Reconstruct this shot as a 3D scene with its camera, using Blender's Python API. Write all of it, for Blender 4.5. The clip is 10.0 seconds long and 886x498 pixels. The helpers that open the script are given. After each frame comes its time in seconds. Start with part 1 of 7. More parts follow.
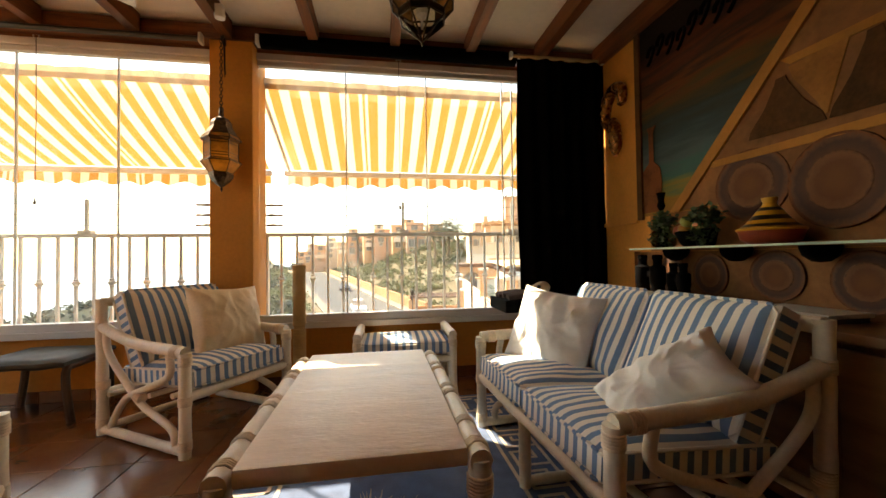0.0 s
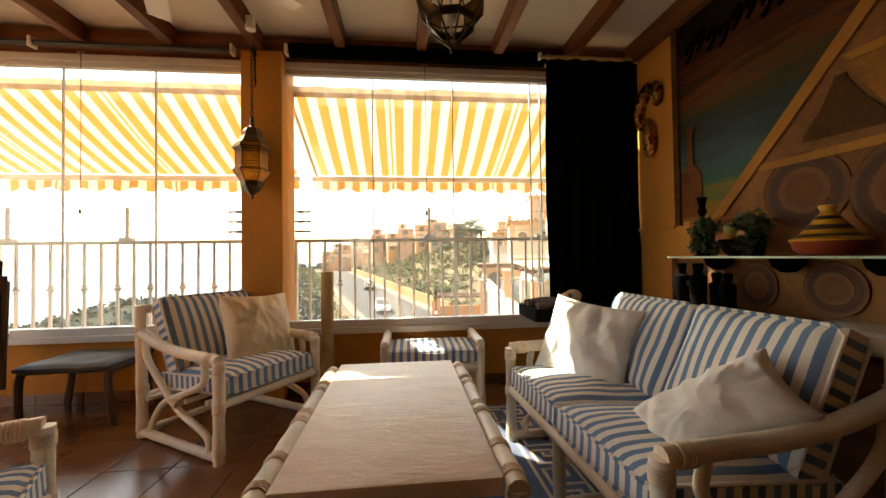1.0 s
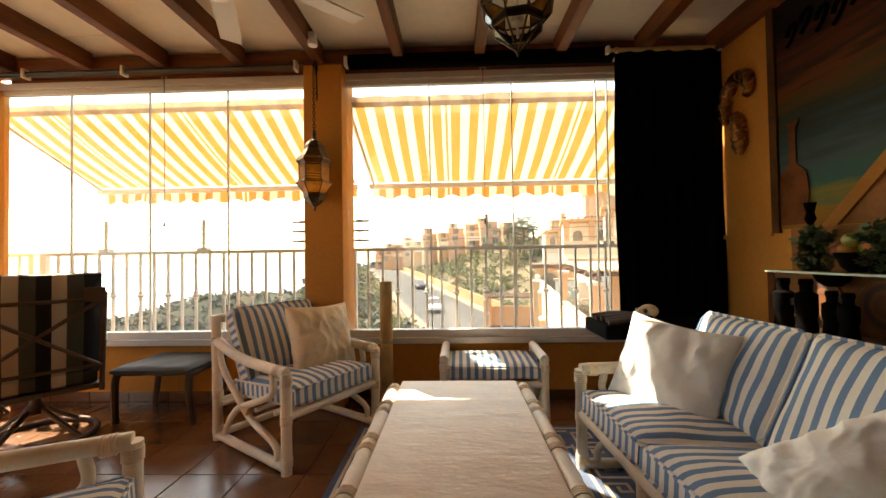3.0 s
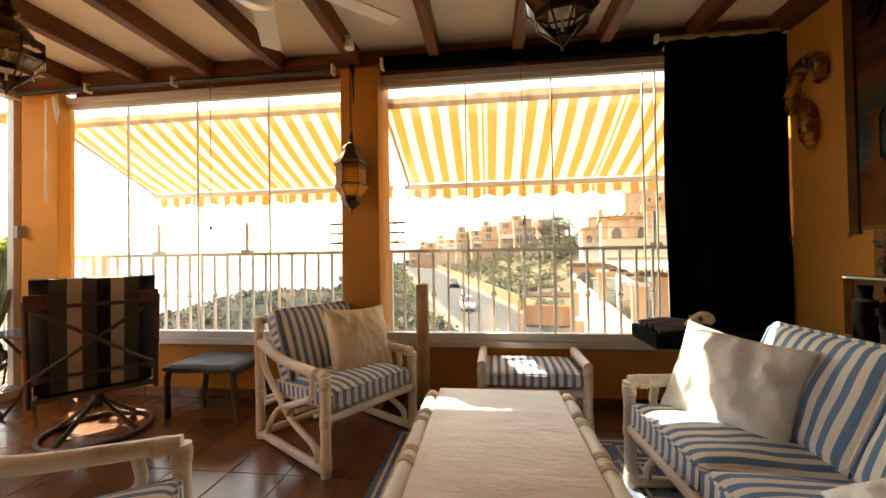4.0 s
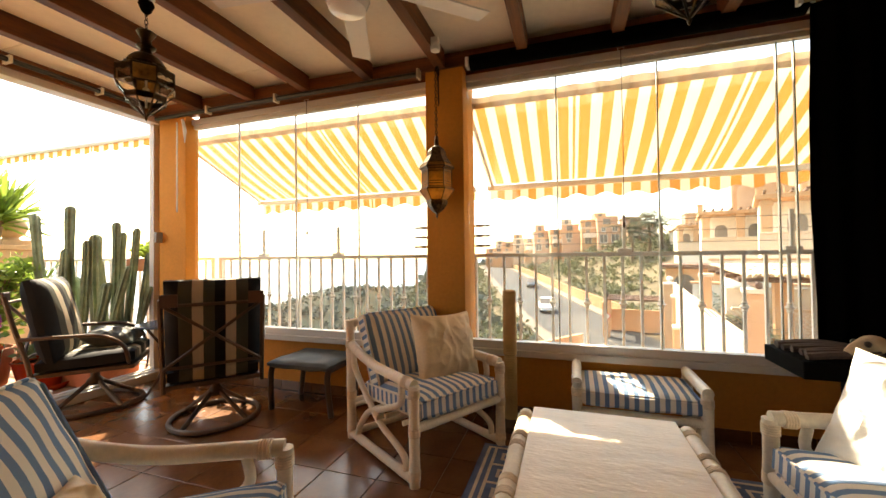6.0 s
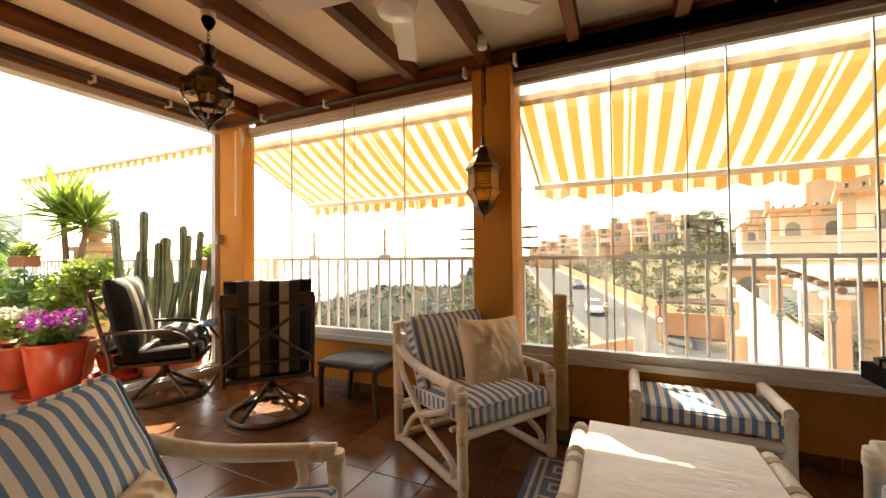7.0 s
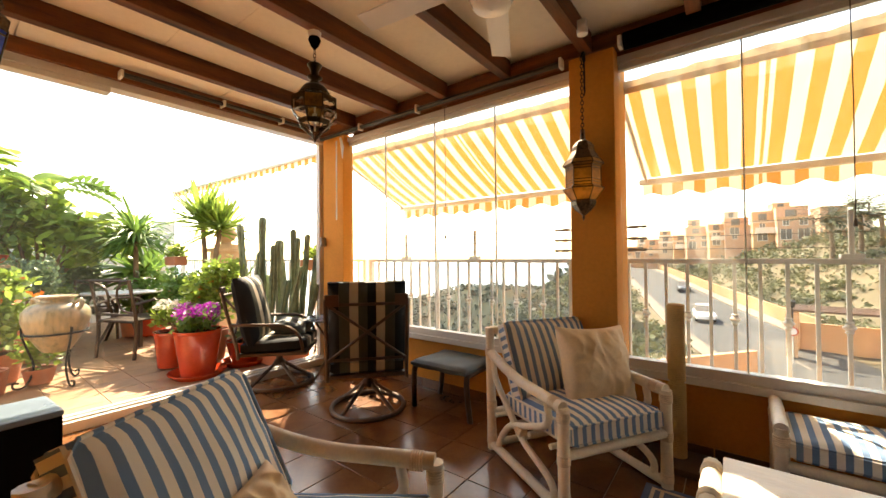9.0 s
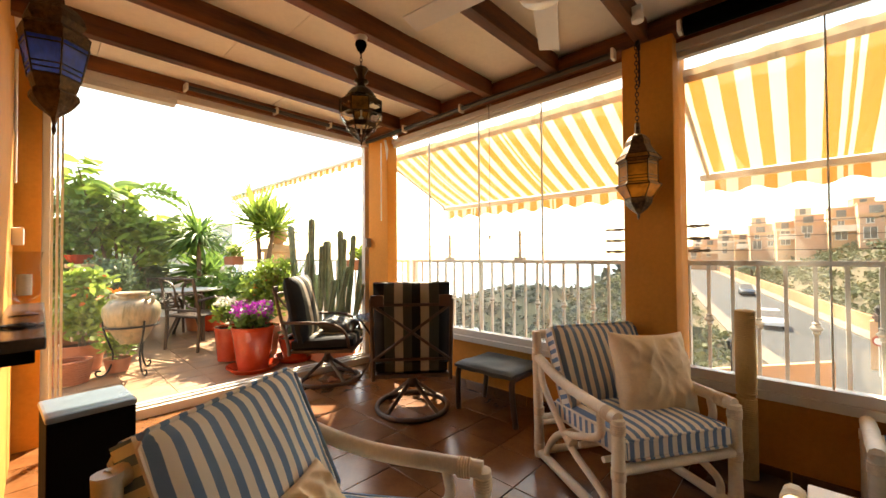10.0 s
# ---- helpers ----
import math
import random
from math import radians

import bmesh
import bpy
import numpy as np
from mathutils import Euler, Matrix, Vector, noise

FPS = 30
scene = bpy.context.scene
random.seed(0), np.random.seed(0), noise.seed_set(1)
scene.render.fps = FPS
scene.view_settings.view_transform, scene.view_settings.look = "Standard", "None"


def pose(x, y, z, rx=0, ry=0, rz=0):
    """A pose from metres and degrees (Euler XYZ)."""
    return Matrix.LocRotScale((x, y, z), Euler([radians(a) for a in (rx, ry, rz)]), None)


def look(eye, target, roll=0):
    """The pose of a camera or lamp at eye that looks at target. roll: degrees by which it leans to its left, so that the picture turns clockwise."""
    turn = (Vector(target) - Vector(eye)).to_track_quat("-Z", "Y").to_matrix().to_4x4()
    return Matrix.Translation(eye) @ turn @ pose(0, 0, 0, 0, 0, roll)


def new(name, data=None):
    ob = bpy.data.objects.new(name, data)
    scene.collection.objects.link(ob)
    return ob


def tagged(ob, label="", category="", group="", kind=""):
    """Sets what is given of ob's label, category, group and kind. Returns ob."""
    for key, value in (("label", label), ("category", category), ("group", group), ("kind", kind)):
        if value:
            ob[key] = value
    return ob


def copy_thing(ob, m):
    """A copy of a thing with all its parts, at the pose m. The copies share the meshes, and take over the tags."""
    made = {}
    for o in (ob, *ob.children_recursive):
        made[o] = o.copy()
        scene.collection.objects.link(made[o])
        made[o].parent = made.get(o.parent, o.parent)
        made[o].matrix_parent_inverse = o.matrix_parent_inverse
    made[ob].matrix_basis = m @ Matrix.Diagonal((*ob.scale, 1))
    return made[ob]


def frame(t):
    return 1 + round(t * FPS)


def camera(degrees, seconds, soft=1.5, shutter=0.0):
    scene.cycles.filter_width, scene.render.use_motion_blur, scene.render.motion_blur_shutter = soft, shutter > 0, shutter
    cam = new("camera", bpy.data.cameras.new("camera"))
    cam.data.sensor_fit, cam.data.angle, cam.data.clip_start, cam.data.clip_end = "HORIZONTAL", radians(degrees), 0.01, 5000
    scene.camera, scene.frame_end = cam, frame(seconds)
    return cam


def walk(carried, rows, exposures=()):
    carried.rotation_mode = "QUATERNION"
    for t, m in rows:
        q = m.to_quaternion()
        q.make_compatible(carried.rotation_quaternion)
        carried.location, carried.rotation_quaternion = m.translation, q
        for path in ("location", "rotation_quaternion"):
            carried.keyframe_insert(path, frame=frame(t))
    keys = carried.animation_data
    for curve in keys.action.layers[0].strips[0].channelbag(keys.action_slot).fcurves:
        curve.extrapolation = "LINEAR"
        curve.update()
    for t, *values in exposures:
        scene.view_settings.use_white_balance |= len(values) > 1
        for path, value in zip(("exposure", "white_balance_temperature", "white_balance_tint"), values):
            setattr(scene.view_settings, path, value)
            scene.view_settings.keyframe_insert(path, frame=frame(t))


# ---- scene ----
cam = camera(98.7, 10.0)
METRES, EYE, TILT, LEAN, TURN = 0.75, 1.0, 0.0, 0.0, -8.0
PATH = [
    (0, (0.486, 1.03, 0.946), (0.812, 3.003, 0.988), -0.8),
    (0.5, (0.478, 1.049, 0.977), (0.747, 3.03, 1.015), -0.8),
    (1, (0.463, 1.069, 0.999), (0.669, 3.058, 1.039), -0.8),
    (1.5, (0.454, 1.088, 1.022), (0.599, 3.083, 1.06), -0.8),
    (2, (0.44, 1.108, 1.045), (0.524, 3.106, 1.081), -0.9),
    (2.5, (0.423, 1.13, 1.059), (0.442, 3.13, 1.1), -0.9),
    (4, (0.379, 1.201, 1.109), (0.148, 3.187, 1.14), -0.9),
    (4.5, (0.363, 1.228, 1.114), (0.044, 3.202, 1.148), -0.9),
    (5, (0.346, 1.254, 1.131), (-0.073, 3.209, 1.164), -0.9),
    (5.5, (0.32, 1.271, 1.141), (-0.199, 3.202, 1.173), -0.8),
    (7, (0.251, 1.316, 1.167), (-0.577, 3.136, 1.201), -0.6),
    (7.5, (0.233, 1.334, 1.178), (-0.693, 3.106, 1.21), -0.6),
    (8, (0.209, 1.343, 1.183), (-0.812, 3.063, 1.217), -0.5),
    (8.5, (0.192, 1.35, 1.191), (-0.926, 3.009, 1.225), -0.5),
    (9, (0.173, 1.35, 1.194), (-1.036, 2.943, 1.227), -0.5),
    (9.5, (0.155, 1.359, 1.2), (-1.136, 2.885, 1.235), -0.4),
    (10, (0.139, 1.362, 1.2), (-1.237, 2.814, 1.235), -0.4),
]
walk(cam, [(t, look(eye, target, roll)) for t, eye, target, roll in PATH], exposures=[(0, 2.25, 8250, 10), (10, 2.25, 8250, 10)])
# ---- light, sky, exposure ----
SUN = Vector((-1.10, 1.0, 1.58)).normalized()
world = bpy.data.worlds.new("sky")
scene.world = world
world.use_nodes = True
wn = world.node_tree.nodes
wl = world.node_tree.links
sky = wn.new("ShaderNodeTexSky")
sky.sky_type = "NISHITA"
sky.sun_disc = False
sky.sun_elevation = math.asin(SUN.z)
sky.sun_rotation = math.atan2(SUN.x, SUN.y)
sky.dust_density = 1.0
sky.air_density = 1.2
wl.new(sky.outputs[0], wn["Background"].inputs[0])
wn["Background"].inputs[1].default_value = 0.15
sun_data = bpy.data.lights.new("sun", "SUN")
sun_data.energy = 4.5
sun_data.angle = radians(0.6)
sun_data.color = (1.0, 0.93, 0.82)
sun = new("sun", sun_data)
sun.matrix_world = look(SUN * 50, (0, 0, 0))

# ---- materials ----


def shader(name, color, rough=0.5, metal=0.0, var=0.12, scale=3.0, grain=60.0, bump=0.15, stretch=(1, 1, 1),
           dark=None, spec=0.5, isl=False, trans=0.0, deep=0.004):
    """A surface with broad mottling, fine grain and slight relief, in object space."""
    m = bpy.data.materials.new(name)
    m.use_nodes = True
    n, l = m.node_tree.nodes, m.node_tree.links
    b = n["Principled BSDF"]
    tc = n.new("ShaderNodeTexCoord")
    mp = n.new("ShaderNodeMapping")
    mp.inputs["Scale"].default_value = stretch
    l.new(tc.outputs["Object"], mp.inputs[0])
    n1, n2 = n.new("ShaderNodeTexNoise"), n.new("ShaderNodeTexNoise")
    n1.inputs["Scale"].default_value, n2.inputs["Scale"].default_value = scale, grain
    n1.inputs["Detail"].default_value = 5
    n2.inputs["Detail"].default_value = 3
    l.new(mp.outputs[0], n1.inputs[0])
    l.new(mp.outputs[0], n2.inputs[0])
    add = n.new("ShaderNodeMath")
    add.operation = "MULTIPLY_ADD"
    add.inputs[1].default_value = 0.35
    l.new(n2.outputs[0], add.inputs[0])
    l.new(n1.outputs[0], add.inputs[2])
    src = add.outputs[0]
    info = n.new("ShaderNodeObjectInfo")
    a2 = n.new("ShaderNodeMath")
    a2.operation = "MULTIPLY_ADD"
    a2.inputs[1].default_value = 0.22
    if isl:
        geo = n.new("ShaderNodeNewGeometry")
        l.new(geo.outputs["Random Per Island"], a2.inputs[0])
        a2.inputs[1].default_value = 0.6
    else:
        l.new(info.outputs["Random"], a2.inputs[0])
    l.new(src, a2.inputs[2])
    src = a2.outputs[0]
    ramp = n.new("ShaderNodeValToRGB")
    e = ramp.color_ramp.elements
    lo = dark or tuple(c * (1 - 2 * var) for c in color)
    hi = tuple(min(1, c * (1 + var)) for c in color)
    e[0].position, e[1].position = 0.42, 0.98
    e[0].color, e[1].color = (*lo, 1), (*hi, 1)
    l.new(src, ramp.inputs[0])
    l.new(ramp.outputs[0], b.inputs["Base Color"])
    b.inputs["Roughness"].default_value = rough
    b.inputs["Metallic"].default_value = metal
    b.inputs["Specular IOR Level"].default_value = spec
    rr = n.new("ShaderNodeMapRange")
    rr.inputs["To Min"].default_value, rr.inputs["To Max"].default_value = max(0.03, rough - 0.1), min(1, rough + 0.12)
    l.new(n1.outputs[0], rr.inputs[0])
    l.new(rr.outputs[0], b.inputs["Roughness"])
    if bump:
        bp = n.new("ShaderNodeBump")
        bp.inputs["Strength"].default_value = bump
        bp.inputs["Distance"].default_value = deep
        l.new(add.outputs[0], bp.inputs["Height"])
        l.new(bp.outputs[0], b.inputs["Normal"])
    if trans:
        out = n["Material Output"]
        t = n.new("ShaderNodeBsdfTranslucent")
        mx = n.new("ShaderNodeMixShader")
        mx.inputs[0].default_value = trans
        l.new(ramp.outputs[0], t.inputs[0])
        l.new(b.outputs[0], mx.inputs[1])
        l.new(t.outputs[0], mx.inputs[2])
        l.new(mx.outputs[0], out.inputs[0])
    return m


def striped(name, colors, widths, axis=0, rough=0.85, trans=0.0, turn=True, soil=0.08, offset=0.0, sway=0.022):
    """Woven cloth with stripes across one local axis; the end faces carry them across the next axis."""
    m = bpy.data.materials.new(name)
    m.use_nodes = True
    n, l = m.node_tree.nodes, m.node_tree.links
    b = n["Principled BSDF"]
    tc = n.new("ShaderNodeTexCoord")
    sep = n.new("ShaderNodeSeparateXYZ")
    l.new(tc.outputs["Object"], sep.inputs[0])
    val = sep.outputs[axis]
    if turn:
        ns = n.new("ShaderNodeSeparateXYZ")
        l.new(tc.outputs["Normal"], ns.inputs[0])
        ab = n.new("ShaderNodeMath")
        ab.operation = "ABSOLUTE"
        l.new(ns.outputs[axis], ab.inputs[0])
        gt = n.new("ShaderNodeMath")
        gt.operation = "GREATER_THAN"
        gt.inputs[1].default_value = 0.75
        l.new(ab.outputs[0], gt.inputs[0])
        mx = n.new("ShaderNodeMix")
        l.new(gt.outputs[0], mx.inputs[0])
        l.new(val, mx.inputs[2])
        l.new(sep.outputs[(axis + 1) % 3], mx.inputs[3])
        val = mx.outputs[0]
    period = sum(widths)
    wob = n.new("ShaderNodeTexNoise")
    wob.inputs["Scale"].default_value = 6
    l.new(tc.outputs["Object"], wob.inputs[0])
    wa = n.new("ShaderNodeMath")
    wa.operation = "MULTIPLY_ADD"
    wa.inputs[1].default_value = period * sway
    l.new(wob.outputs[0], wa.inputs[0])
    l.new(val, wa.inputs[2])
    ad = n.new("ShaderNodeMath")
    ad.operation = "ADD"
    ad.inputs[1].default_value = period * 400 + offset
    l.new(wa.outputs[0], ad.inputs[0])
    md = n.new("ShaderNodeMath")
    md.operation = "DIVIDE"
    md.inputs[1].default_value = period
    l.new(ad.outputs[0], md.inputs[0])
    fr = n.new("ShaderNodeMath")
    fr.operation = "FRACT"
    l.new(md.outputs[0], fr.inputs[0])
    ramp = n.new("ShaderNodeValToRGB")
    ramp.color_ramp.interpolation = "CONSTANT"
    el = ramp.color_ramp.elements
    pos = 0.0
    for i, (c, w) in enumerate(zip(colors, widths)):
        e = el[i] if i < 2 else el.new(pos / period)
        e.position = pos / period
        e.color = (*c, 1)
        pos += w
    l.new(fr.outputs[0], ramp.inputs[0])
    ns2 = n.new("ShaderNodeTexNoise")
    ns2.inputs["Scale"].default_value = 4
    ns2.inputs["Detail"].default_value = 6
    l.new(tc.outputs["Object"], ns2.inputs[0])
    mr = n.new("ShaderNodeMapRange")
    mr.inputs["To Min"].default_value, mr.inputs["To Max"].default_value = 1 - 2 * soil, 1 + soil
    l.new(ns2.outputs[0], mr.inputs[0])
    mul = n.new("ShaderNodeMix")
    mul.data_type = "RGBA"
    mul.blend_type = "MULTIPLY"
    mul.inputs[0].default_value = 1
    l.new(ramp.outputs[0], mul.inputs[6])
    l.new(mr.outputs[0], mul.inputs[7])
    l.new(mul.outputs[2], b.inputs["Base Color"])
    b.inputs["Roughness"].default_value = rough
    b.inputs["Specular IOR Level"].default_value = 0.2
    wv = n.new("ShaderNodeTexNoise")
    wv.inputs["Scale"].default_value = 14
    wv.inputs["Detail"].default_value = 7
    l.new(tc.outputs["Object"], wv.inputs[0])
    bp = n.new("ShaderNodeBump")
    bp.inputs["Strength"].default_value = 0.35
    bp.inputs["Distance"].default_value = 0.008
    l.new(wv.outputs[0], bp.inputs["Height"])
    l.new(bp.outputs[0], b.inputs["Normal"])
    if trans:
        t = n.new("ShaderNodeBsdfTranslucent")
        ms = n.new("ShaderNodeMixShader")
        ms.inputs[0].default_value = trans
        l.new(mul.outputs[2], t.inputs[0])
        l.new(b.outputs[0], ms.inputs[1])
        l.new(t.outputs[0], ms.inputs[2])
        l.new(ms.outputs[0], n["Material Output"].inputs[0])
    return m


def glassy(name, color=(1, 1, 1), rough=0.0, dust=0.0):
    """A thin pane: mostly clear, with a mirror sheen that grows at a slant."""
    m = bpy.data.materials.new(name)
    m.use_nodes = True
    n, l = m.node_tree.nodes, m.node_tree.links
    n.remove(n["Principled BSDF"])
    t, g, mx = n.new("ShaderNodeBsdfTransparent"), n.new("ShaderNodeBsdfGlossy"), n.new("ShaderNodeMixShader")
    lw = n.new("ShaderNodeLayerWeight")
    pw = n.new("ShaderNodeMath")
    pw.operation = "POWER"
    pw.inputs[1].default_value = 4.0
    l.new(lw.outputs["Facing"], pw.inputs[0])
    fz = n.new("ShaderNodeMath")
    fz.operation = "MULTIPLY_ADD"
    fz.inputs[1].default_value = 0.5
    fz.inputs[2].default_value = 0.025
    l.new(pw.outputs[0], fz.inputs[0])
    t.inputs[0].default_value = (*color, 1)
    g.inputs["Roughness"].default_value = rough
    l.new(fz.outputs[0], mx.inputs[0])
    l.new(t.outputs[0], mx.inputs[1])
    l.new(g.outputs[0], mx.inputs[2])
    if dust:
        # a film of salt and dust, thicker in vertical runs
        tc, mp = n.new("ShaderNodeTexCoord"), n.new("ShaderNodeMapping")
        mp.inputs["Scale"].default_value = (9, 9, 1.1)
        nz = n.new("ShaderNodeTexNoise")
        nz.inputs["Scale"].default_value = 1.6
        nz.inputs["Detail"].default_value = 8
        mr = n.new("ShaderNodeMapRange")
        mr.inputs["From Min"].default_value, mr.inputs["From Max"].default_value = 0.35, 0.75
        mr.inputs["To Min"].default_value, mr.inputs["To Max"].default_value = dust * 0.5, dust * 2.2
        td = n.new("ShaderNodeBsdfTranslucent")
        td.inputs[0].default_value = (0.9, 0.86, 0.78, 1)
        m2 = n.new("ShaderNodeMixShader")
        l.new(tc.outputs["Object"], mp.inputs[0])
        l.new(mp.outputs[0], nz.inputs[0])
        l.new(nz.outputs[0], mr.inputs[0])
        l.new(mr.outputs[0], m2.inputs[0])
        l.new(mx.outputs[0], m2.inputs[1])
        l.new(td.outputs[0], m2.inputs[2])
        l.new(m2.outputs[0], n["Material Output"].inputs[0])
        return m
    l.new(mx.outputs[0], n["Material Output"].inputs[0])
    return m


M_wall = shader("ochre_plaster", (0.60, 0.255, 0.055), 0.8, var=0.14, scale=1.4, grain=40, bump=0.25, spec=0.2)
M_wallout = shader("outer_render", (0.66, 0.36, 0.14), 0.9, var=0.12, scale=1.0, grain=30, bump=0.3)
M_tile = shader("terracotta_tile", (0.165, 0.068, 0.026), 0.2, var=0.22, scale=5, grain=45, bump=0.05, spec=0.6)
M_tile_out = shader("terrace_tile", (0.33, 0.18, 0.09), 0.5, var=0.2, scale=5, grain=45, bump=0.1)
M_grout = shader("grout", (0.30, 0.22, 0.15), 0.9, bump=0.1)
M_board = shader("ceiling_board", (0.84, 0.76, 0.63), 0.85, var=0.08, scale=0.9, grain=25, bump=0.1)
M_beam = shader("stained_timber", (0.155, 0.050, 0.015), 0.5, spec=0.3, var=0.45, scale=3, grain=30, bump=0.3, stretch=(6, 0.5, 6))
M_beamx = shader("stained_timber_cross", (0.155, 0.050, 0.015), 0.5, spec=0.3, var=0.45, scale=3, grain=30, bump=0.3, stretch=(0.5, 6, 6))
M_alu = shader("white_aluminium", (0.66, 0.62, 0.56), 0.4, var=0.05, scale=4, bump=0.03)
M_rail = shader("white_painted_steel", (0.74, 0.72, 0.68), 0.5, var=0.1, scale=6, bump=0.08)
M_glass = glassy("window_glass", (0.97, 0.985, 0.975), dust=0.03)
M_clear = glassy("door_glass", (0.97, 0.985, 0.975), dust=0.003)
M_edge = shader("glass_edge", (0.72, 0.74, 0.70), 0.3, var=0.1)
M_cane = shader("whitewashed_cane", (0.82, 0.72, 0.56), 0.42, var=0.14, scale=5, grain=70, bump=0.2)
M_bind = shader("cane_binding", (0.75, 0.61, 0.43), 0.55, var=0.16, scale=30, grain=160, bump=0.4)
M_blue = striped("blue_cream_ticking", [(0.84, 0.79, 0.70), (0.165, 0.265, 0.42)], [0.026, 0.023])
M_piping = striped("blue_cream_piping", [(0.80, 0.74, 0.65), (0.155, 0.25, 0.40)], [0.026, 0.023], turn=False)
M_cream = shader("cream_cotton", (0.90, 0.87, 0.81), 0.9, var=0.05, scale=9, grain=60, bump=0.5, deep=0.008)
M_beige = shader("beige_satin", (0.80, 0.63, 0.41), 0.55, var=0.1, scale=5, grain=80, bump=0.4)
M_slab = shader("travertine_slab", (0.90, 0.76, 0.61), 0.40, var=0.07, scale=6, grain=30, bump=0.9, stretch=(1, 2.6, 1), deep=0.006)
M_black = shader("black_cloth", (0.0022, 0.002, 0.002), 0.95, var=0.2, spec=0.03, bump=0.2)
M_ebony = shader("black_lacquer", (0.0035, 0.003, 0.003), 0.8, var=0.2, spec=0.03)
M_iron = shader("brown_iron", (0.09, 0.062, 0.045), 0.45, metal=0.6, var=0.2, bump=0.1)
M_grey = shader("grey_green_vinyl", (0.062, 0.075, 0.075), 0.55, var=0.2, bump=0.3, spec=0.25)
M_jet = shader("wrought_iron_black", (0.02, 0.018, 0.016), 0.5, metal=0.7)
M_brass = shader("dark_brass", (0.06, 0.038, 0.017), 0.30, metal=0.8, var=0.4, bump=0.2)
M_rope = shader("sisal_rope", (0.52, 0.34, 0.15), 0.95, var=0.2, scale=8, grain=90, bump=0.6)
M_rugb = shader("rug_blue", (0.085, 0.12, 0.20), 1.0, var=0.25, scale=10, grain=220, bump=0.7)
M_rugc = shader("rug_cream", (0.58, 0.48, 0.36), 1.0, var=0.2, scale=10, grain=220, bump=0.7)
M_white = shader("white_paint", (0.8, 0.78, 0.74), 0.5, var=0.04)
M_red = shader("red_glazed_clay", (0.40, 0.040, 0.012), 0.2, var=0.2, scale=4, bump=0.05, spec=0.6)
M_clay = shader("terracotta_clay", (0.42, 0.15, 0.075), 0.8, var=0.2)
M_soil = shader("soil", (0.05, 0.035, 0.025), 1.0, var=0.3, grain=90, bump=1.0)


# ---- mesh tools ----


def part(name, bm, material, parent=None, label="", smooth=False):
    """Links a bmesh as one mesh object, under a thing where one is given."""
    me = bpy.data.meshes.new(name)
    bm.to_mesh(me)
    bm.free()
    for mt in (material if isinstance(material, (list, tuple)) else (material,)):
        me.materials.append(mt)
    if smooth:
        me.shade_smooth()
        me.set_sharp_from_angle(angle=radians(42))
    ob = new(name, me)
    if parent:
        ob.parent = parent
    if label:
        ob["label"] = label
    return ob


def empty(name, m, label, category, group=""):
    ob = new(name)
    ob.empty_display_size = 0.05
    ob.matrix_world = m
    return tagged(ob, label, category, group)


def box(bm, x0, x1, y0, y1, z0, z1, bevel=0.0, m=None, mi=0):
    r = bmesh.ops.create_cube(bm, size=1)
    vs = r["verts"]
    t = Matrix.Translation(((x0 + x1) / 2, (y0 + y1) / 2, (z0 + z1) / 2)) @ Matrix.Diagonal((x1 - x0, y1 - y0, z1 - z0, 1))
    bmesh.ops.transform(bm, matrix=t, verts=vs)
    if bevel:
        es = list({e for v in vs for e in v.link_edges})
        r = bmesh.ops.bevel(bm, geom=es, offset=bevel, segments=2, profile=0.6, affect="EDGES")
        vs = list({v for f in r["faces"] for v in f.verts} | {v for v in vs if v.is_valid})
    if m:
        bmesh.ops.transform(bm, matrix=m, verts=vs)
    if mi:
        for f in {f for v in vs for f in v.link_faces}:
            f.material_index = mi
    return vs


def boxes(*rows, bevel=0.0):
    bm = bmesh.new()
    for r in rows:
        box(bm, *r, bevel=bevel)
    return bm


